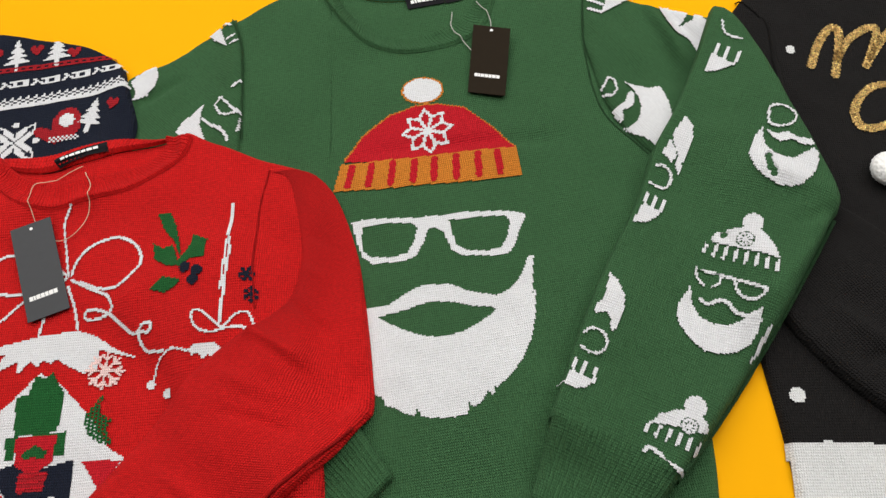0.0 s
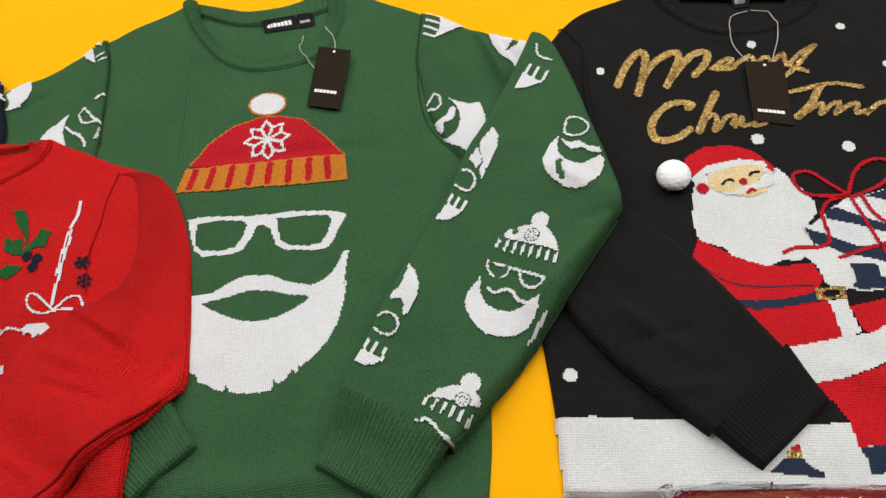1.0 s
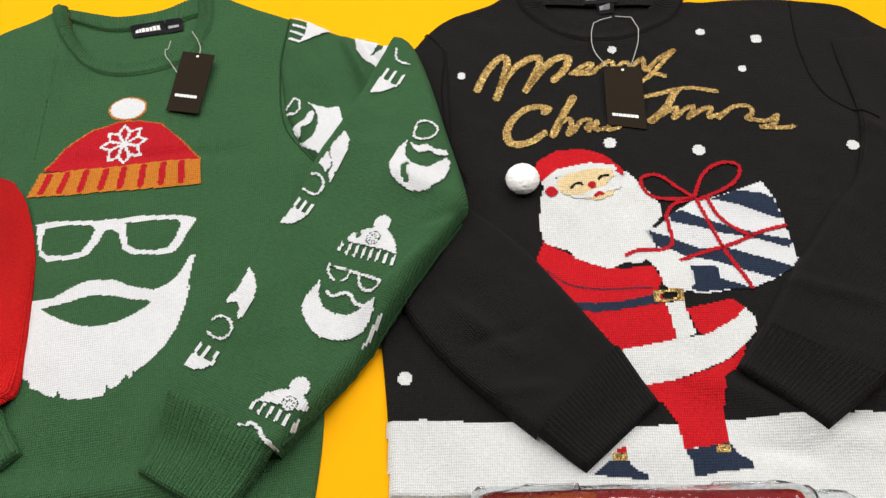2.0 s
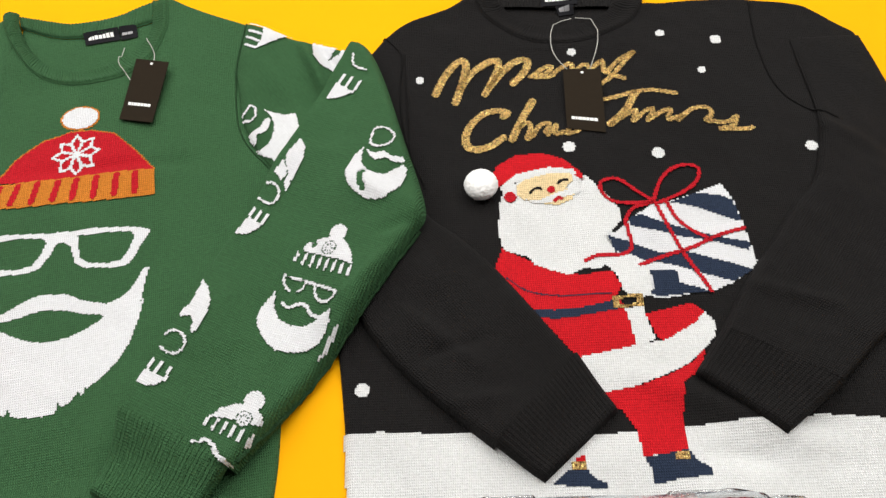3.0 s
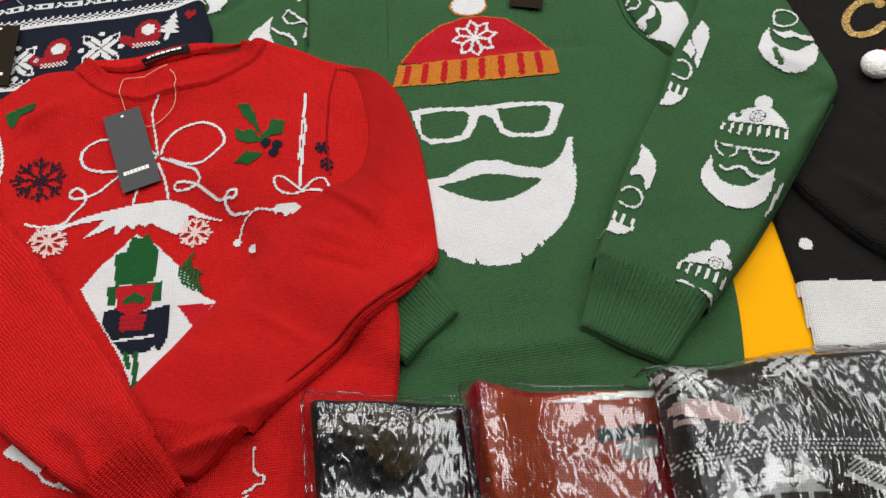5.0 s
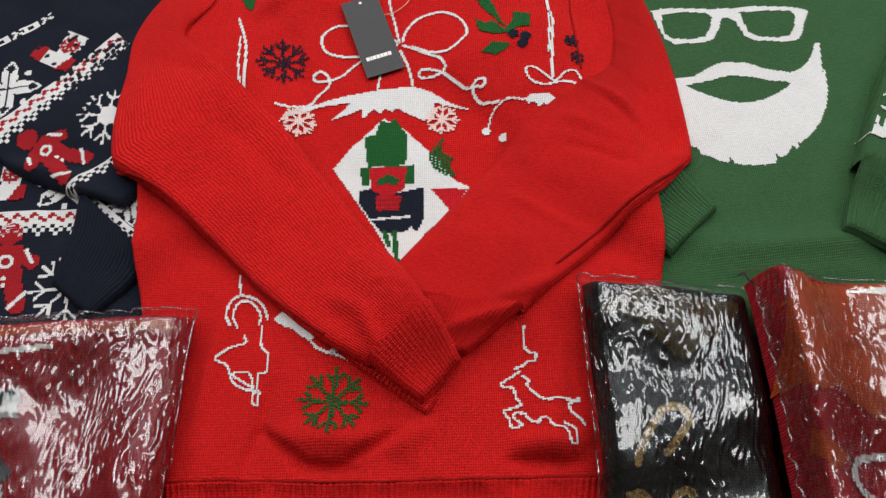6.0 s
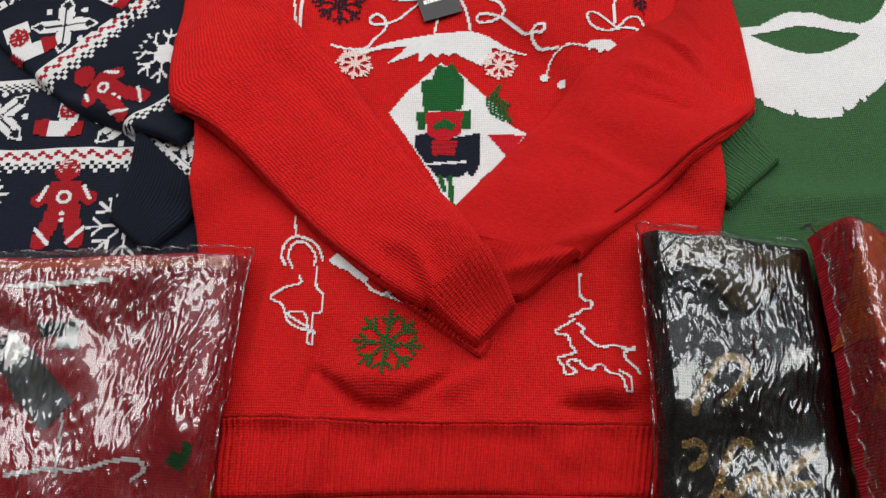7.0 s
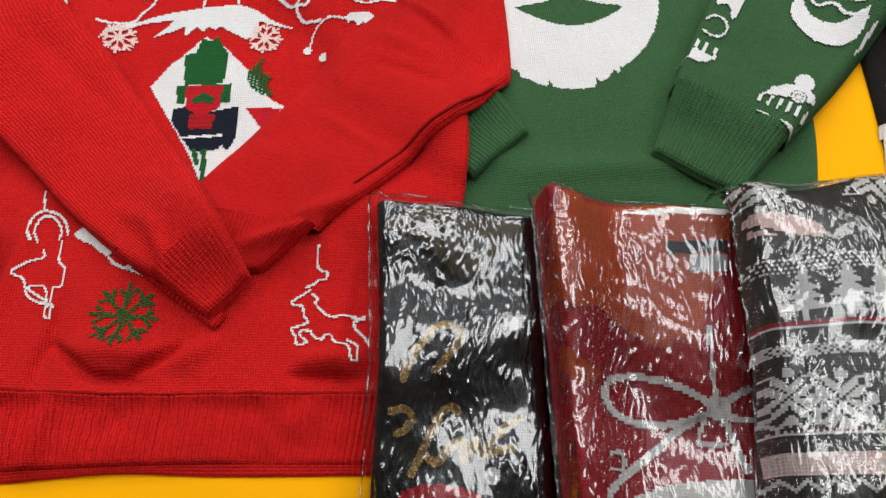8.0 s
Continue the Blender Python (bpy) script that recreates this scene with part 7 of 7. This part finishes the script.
def packed(label, film_label, outline, knit_main, knit_neck, thick, seed, back=0.006):
    """A folded sweater and the clear bag round it. outline: left border (front to back) and right border."""
    left, right = outline
    pack = thing("folded_sweater", label, "sweater", "packed sweaters")

    def inset(a, b, k):
        return [tuple(np.array(p) + (np.array(q) - np.array(p)) * k / max(0.02, math.dist(p, q))) for p, q in zip(a, b)]
    li, ri = inset(left, right, 0.006), inset(right, left, 0.006)
    li[-1] = (li[-1][0], li[-1][1] - back)
    ri[-1] = (ri[-1][0], ri[-1][1] - back)
    _, on = sheet("body", pack, knit_main, li, ri, thick=thick, taper=(0.012, 0.012, 0.02, 0.012), rough=(0.003, 0.06), seed=seed, bridge=6, turn=0)
    bag = thing("plastic_bag", film_label, "plastic bag", "clear bags")
    top = [left[-1], tuple((np.array(left[-1]) + np.array(right[-1])) / 2 + np.array([0, -0.003])), right[-1]]
    return pack, on, bag, (left, right, top)


def wrap(bag, borders, seed, crease=0.0032):
    """The film over a packed sweater, with a welded rim."""
    left, right, top = borders
    sheet("film", bag, FILM, left, right, None, top, thick=0.0022, taper=(0.004, 0.004, 0.004, 0.004), rough=(0.0012, 0.05), film=crease, seed=seed, bridge=3, step=0.0035, raise_by=0.0015)
    tube("rim", bag, FILM, left, 0.0008, lift=0.0009)
    tube("rim", bag, FILM, top, 0.0008, lift=0.0009)
    tube("rim", bag, FILM, right, 0.0008, lift=0.0009)


BAG_0 = ([(-0.8580, -0.3270), (-0.8580, -0.1380), (-0.8600, -0.0070)], [(-0.4950, -0.3220), (-0.5070, -0.1690), (-0.5110, 0.0220)])
BAG_1 = ([(-0.159, -0.330), (-0.163, -0.184), (-0.166, -0.084), (-0.181, 0.062)], [(0.006, -0.330), (-0.006, -0.177), (-0.016, -0.077), (-0.030, 0.060)])
BAG_2 = ([(0.003, -0.330), (-0.017, -0.177), (-0.030, -0.079), (-0.048, 0.062)], [(0.155, -0.330), (0.152, -0.168), (0.150, -0.075), (0.138, 0.062)])
BAG_5 = ([(0.160, -0.330), (0.160, -0.100), (0.165, 0.020), (0.206, 0.090)], [(0.618, -0.330), (0.620, -0.300), (0.630, -0.120), (0.640, 0.108)])
BAG_4 = ([(0.335, -0.200), (0.338, -0.050), (0.342, 0.104)], [(0.589, -0.200), (0.589, -0.050), (0.584, 0.103)])
BAG_3 = ([(0.116, -0.330), (0.114, -0.172), (0.113, -0.083), (0.099, 0.070)], [(0.320, -0.330), (0.325, -0.100), (0.330, 0.008), (0.336, 0.078)])
CELL_B = (0.0022, 0.0019)


def inlay(pack, on, material, shapes, name, label="", lift=0.0010, turn=0, cell=CELL_B, holes=()):
    stitches(name, pack, material, shapes, on, turn, holes, lift, cell, label)


pack0, on0, bag0, rim0 = packed("folded wine red christmas sweater packed in a bag", "clear creased polybag over a red sweater", BAG_0, WINE, RUST, 0.030, 51)
inlay(pack0, on0, RUST, poly(P0_NECK), "collar", "rust ribbed collar edge")
inlay(pack0, on0, DARK_RED, line(P0_COLLAR, 0.016), "collar", "dark red ribbed collar")
inlay(pack0, on0, PAPER, poly(P0_STRIP), "paper_strip", "white paper collar strip", 0.0016)
inlay(pack0, on0, WOVEN, poly(P0_LAB), "neck_label", "black woven neck label", 0.0016)
inlay(pack0, on0, GREY_INK, poly(P0_LAB2), "care_label", "grey care label", 0.0016)
inlay(pack0, on0, GREY_CARD, poly(P0_STICK), "hang_tag", "grey card hang tag", 0.0022)
inlay(pack0, on0, PAPER, poly(P0_CODE), "price_sticker", "white sticker with bars", 0.0028)
for k in range(7):
    inlay(pack0, on0, WOVEN, line([between(P0_CODE[0], P0_CODE[1], 0.15 + 0.1 * k), between(P0_CODE[4], P0_CODE[3], 0.15 + 0.1 * k)], 0.0012, False), "sticker_bar", "", 0.0032, 0, (0.0007, 0.0012))
inlay(pack0, on0, WHITE, line(P0_BOW, 0.0036), "bow_print", "white knitted bow print", 0.0012)
inlay(pack0, on0, WHITE, line(P0_CORD, 0.0026), "cord_print", "", 0.0012)
inlay(pack0, on0, LEAF, poly(P0_HOLLY), "holly_print", "green knitted holly print", 0.0012)
wrap(bag0, rim0, 61)
pack1, on1, bag1, rim1 = packed("folded black christmas sweater with gold lettering in a bag", "clear creased polybag over a black sweater", BAG_1, BLACK, OLIVE_SHEEN, 0.034, 52)
# the film's warm reflection over the neck, painted as olive stitches
inlay(pack1, on1, OLIVE_SHEEN, poly(P1_NECK), "neck_sheen_patch", "neck of the black knit, its warm reflection painted olive")
for pts in (P1_G1, P1_G2, P1_G3, P1_G4, P1_G5):
    inlay(pack1, on1, GOLD, line(pts, 0.0062), "gold_letter_stroke", "gold lurex lettering", 0.0014, 0, (0.0014, 0.0013))
for spot in P1_DOTS:
    inlay(pack1, on1, WHITE, disc(spot, 0.0062), "snow_dot", "", 0.0014, 0, (0.0016, 0.0014))
inlay(pack1, on1, HAT_RED, poly(P1_RED, True), "hat_print", "red knitted field", 0.0012)
wrap(bag1, rim1, 62)
pack2, on2, bag2, rim2 = packed("folded red christmas sweater with a white bow in a bag", "clear creased polybag over a red sweater", BAG_2, WINE, RUST, 0.066, 53)
# collar and shoulder; part of their rust tone is light put into the colour
inlay(pack2, on2, RUST, [poly(P2_TOP), poly(P2_SHOULDER)], "shoulder", "rust red shoulder")
inlay(pack2, on2, RUST, line(P2_COLLAR, 0.026), "collar", "rust ribbed collar", 0.0014)
inlay(pack2, on2, PAPER, poly(P2_STRIP), "paper_strip", "white paper collar strip", 0.0020)
inlay(pack2, on2, WOVEN, poly(P2_LAB), "neck_label", "black woven neck label", 0.0020)
inlay(pack2, on2, GREY_INK, poly(P2_LAB2), "care_label", "grey care label", 0.0020)
for pts, w in ((P2_BOW1, 0.0055), (P2_BOW2, 0.005), (P2_BOW3, 0.005), (P2_T1, 0.0052), (P2_T2, 0.005), (P2_T3, 0.0036), (P2_CORD, 0.0036), (P2_SQ, 0.003)):
    inlay(pack2, on2, WHITE, line(pts, w), "bow_print", "white knitted bow print", 0.0018)
inlay(pack2, on2, WHITE, disc(P2_BOW1[0], 0.009), "bow_knot", "white knitted bow knot", 0.0020)
inlay(pack2, on2, SNOW_WHITE, poly(P2_SNOW), "frost_print", "white knitted frost field", 0.0016)
wrap(bag2, rim2, 63)
pack5, on5, bag5, rim5 = packed("folded navy patterned sweater packed in a bag, under others", "clear creased polybag under two other bags", BAG_5, NAVY, CHARCOAL, 0.075, 54, 0.010)
chart_motif("pattern_band", pack5, {"#": WHITE, "r": DARK_RED}, BAND, (0.40, 0.045), 2, on5, (0.0022, 0.0021), 12)
wrap(bag5, rim5, 64)
pack4, on4, bag4, rim4 = packed("folded wine red sweater with a white collar strip in a bag", "clear creased polybag over a wine red sweater", BAG_4, WINE, RUST, 0.030, 55)
inlay(pack4, on4, RUST, poly(P4_TOP), "shoulder", "rust red shoulder")
inlay(pack4, on4, PAPER, poly(P4_STRIP), "paper_strip", "white paper collar strip", 0.0018)
inlay(pack4, on4, RUST, line(P4_NECK, 0.010), "collar", "rust ribbed collar", 0.0022)
wrap(bag4, rim4, 65)
pack3, on3, bag3, rim3 = packed("folded grey fair isle sweater packed in a bag", "clear creased polybag over a fair isle sweater", BAG_3, CHARCOAL, CHARCOAL, 0.036, 56)
ZIG = ["#.......#.......", "##.....###.....#", ".##...##.##...##", "..##.##...##.##.", "...###.....###..", "....#.......#..."]
DIAMONDS = ["####.#.###.#.###", "###.###.#.###.##", "##.##.##.##.##.#", "###.###.#.###.##", "####.#.###.#.###"]
DOT_ROWS = ["#.#.#.#.#.#.#.#.", "................", ".#.#.#.#.#.#.#.#", "................", "#.#.#.#.#.#.#.#.", "................", ".#.#.#.#.#.#.#.#"]
PALE = {"#": WHITE, "p": PINK, "r": DARK_RED}
mid_x = 0.225
for k, rows in ((0, DOT_ROWS), (2, ["rrrrrrrr", "rrrrrrrr", "########"]), (3, DIAMONDS), (5, ZIG), (6, ["p.p.p.p.", "########"]), (8, ZIG[::-1])):
    chart_motif("pattern_band", pack3, PALE, rows, (mid_x, P3_ROWS[k][1]), 2, on3, (0.0017, 0.0016), 10 if len(rows[0]) == 16 else 20, 0.0012)
chart_motif("pattern_band", pack3, {"#": PINK, ".": WHITE}, DIAMONDS + DIAMONDS[1:], (mid_x, P3_ROWS[7][1]), 2, on3, (0.0017, 0.0016), 10, 0.0012)
inlay(pack3, on3, PINK, poly(P3_PINK), "pattern_band", "pale pink and white band", 0.0012, 0, CELL_B, [line([(P3_PINK[0][0], P3_PINK[0][1] - 0.008), P3_PINK[5]], 0.003, False)])
for tx, ty in P3_TREES + [(0.285, P3_TREES[0][1] + 0.004), (0.310, P3_TREES[0][1] + 0.002)]:
    tree_print(pack3, on3, (tx, ty), 2, 0.8)
for sx, sy in P3_STARS + [(0.290, P3_STARS[0][1])]:
    inlay(pack3, on3, WHITE, star8((sx, sy), 0.022, 45), "star_print", "white fair isle star print", 0.0014, 0, (0.0018, 0.0016))
for sx, sy in (P3_FLK[0], P3_FLK2[0], (0.20, P3_FLK2[0][1] - 0.002)):
    inlay(pack3, on3, SNOW_WHITE, star8((sx, sy), 0.024, 30), "star_print", "white fair isle star print", 0.0014, 0, (0.0018, 0.0016))
inlay(pack3, on3, PAPER, poly(P3_STICK), "price_sticker", "white sticker with bars", 0.0026)
for k in range(6):
    inlay(pack3, on3, WOVEN, line([between(P3_STICK[1], P3_STICK[2], 0.2 + 0.1 * k), between(P3_STICK[0], P3_STICK[3], 0.2 + 0.1 * k)], 0.0011, False), "sticker_bar", "", 0.0030, 0, (0.0007, 0.0012))
wrap(bag3, rim3, 66)
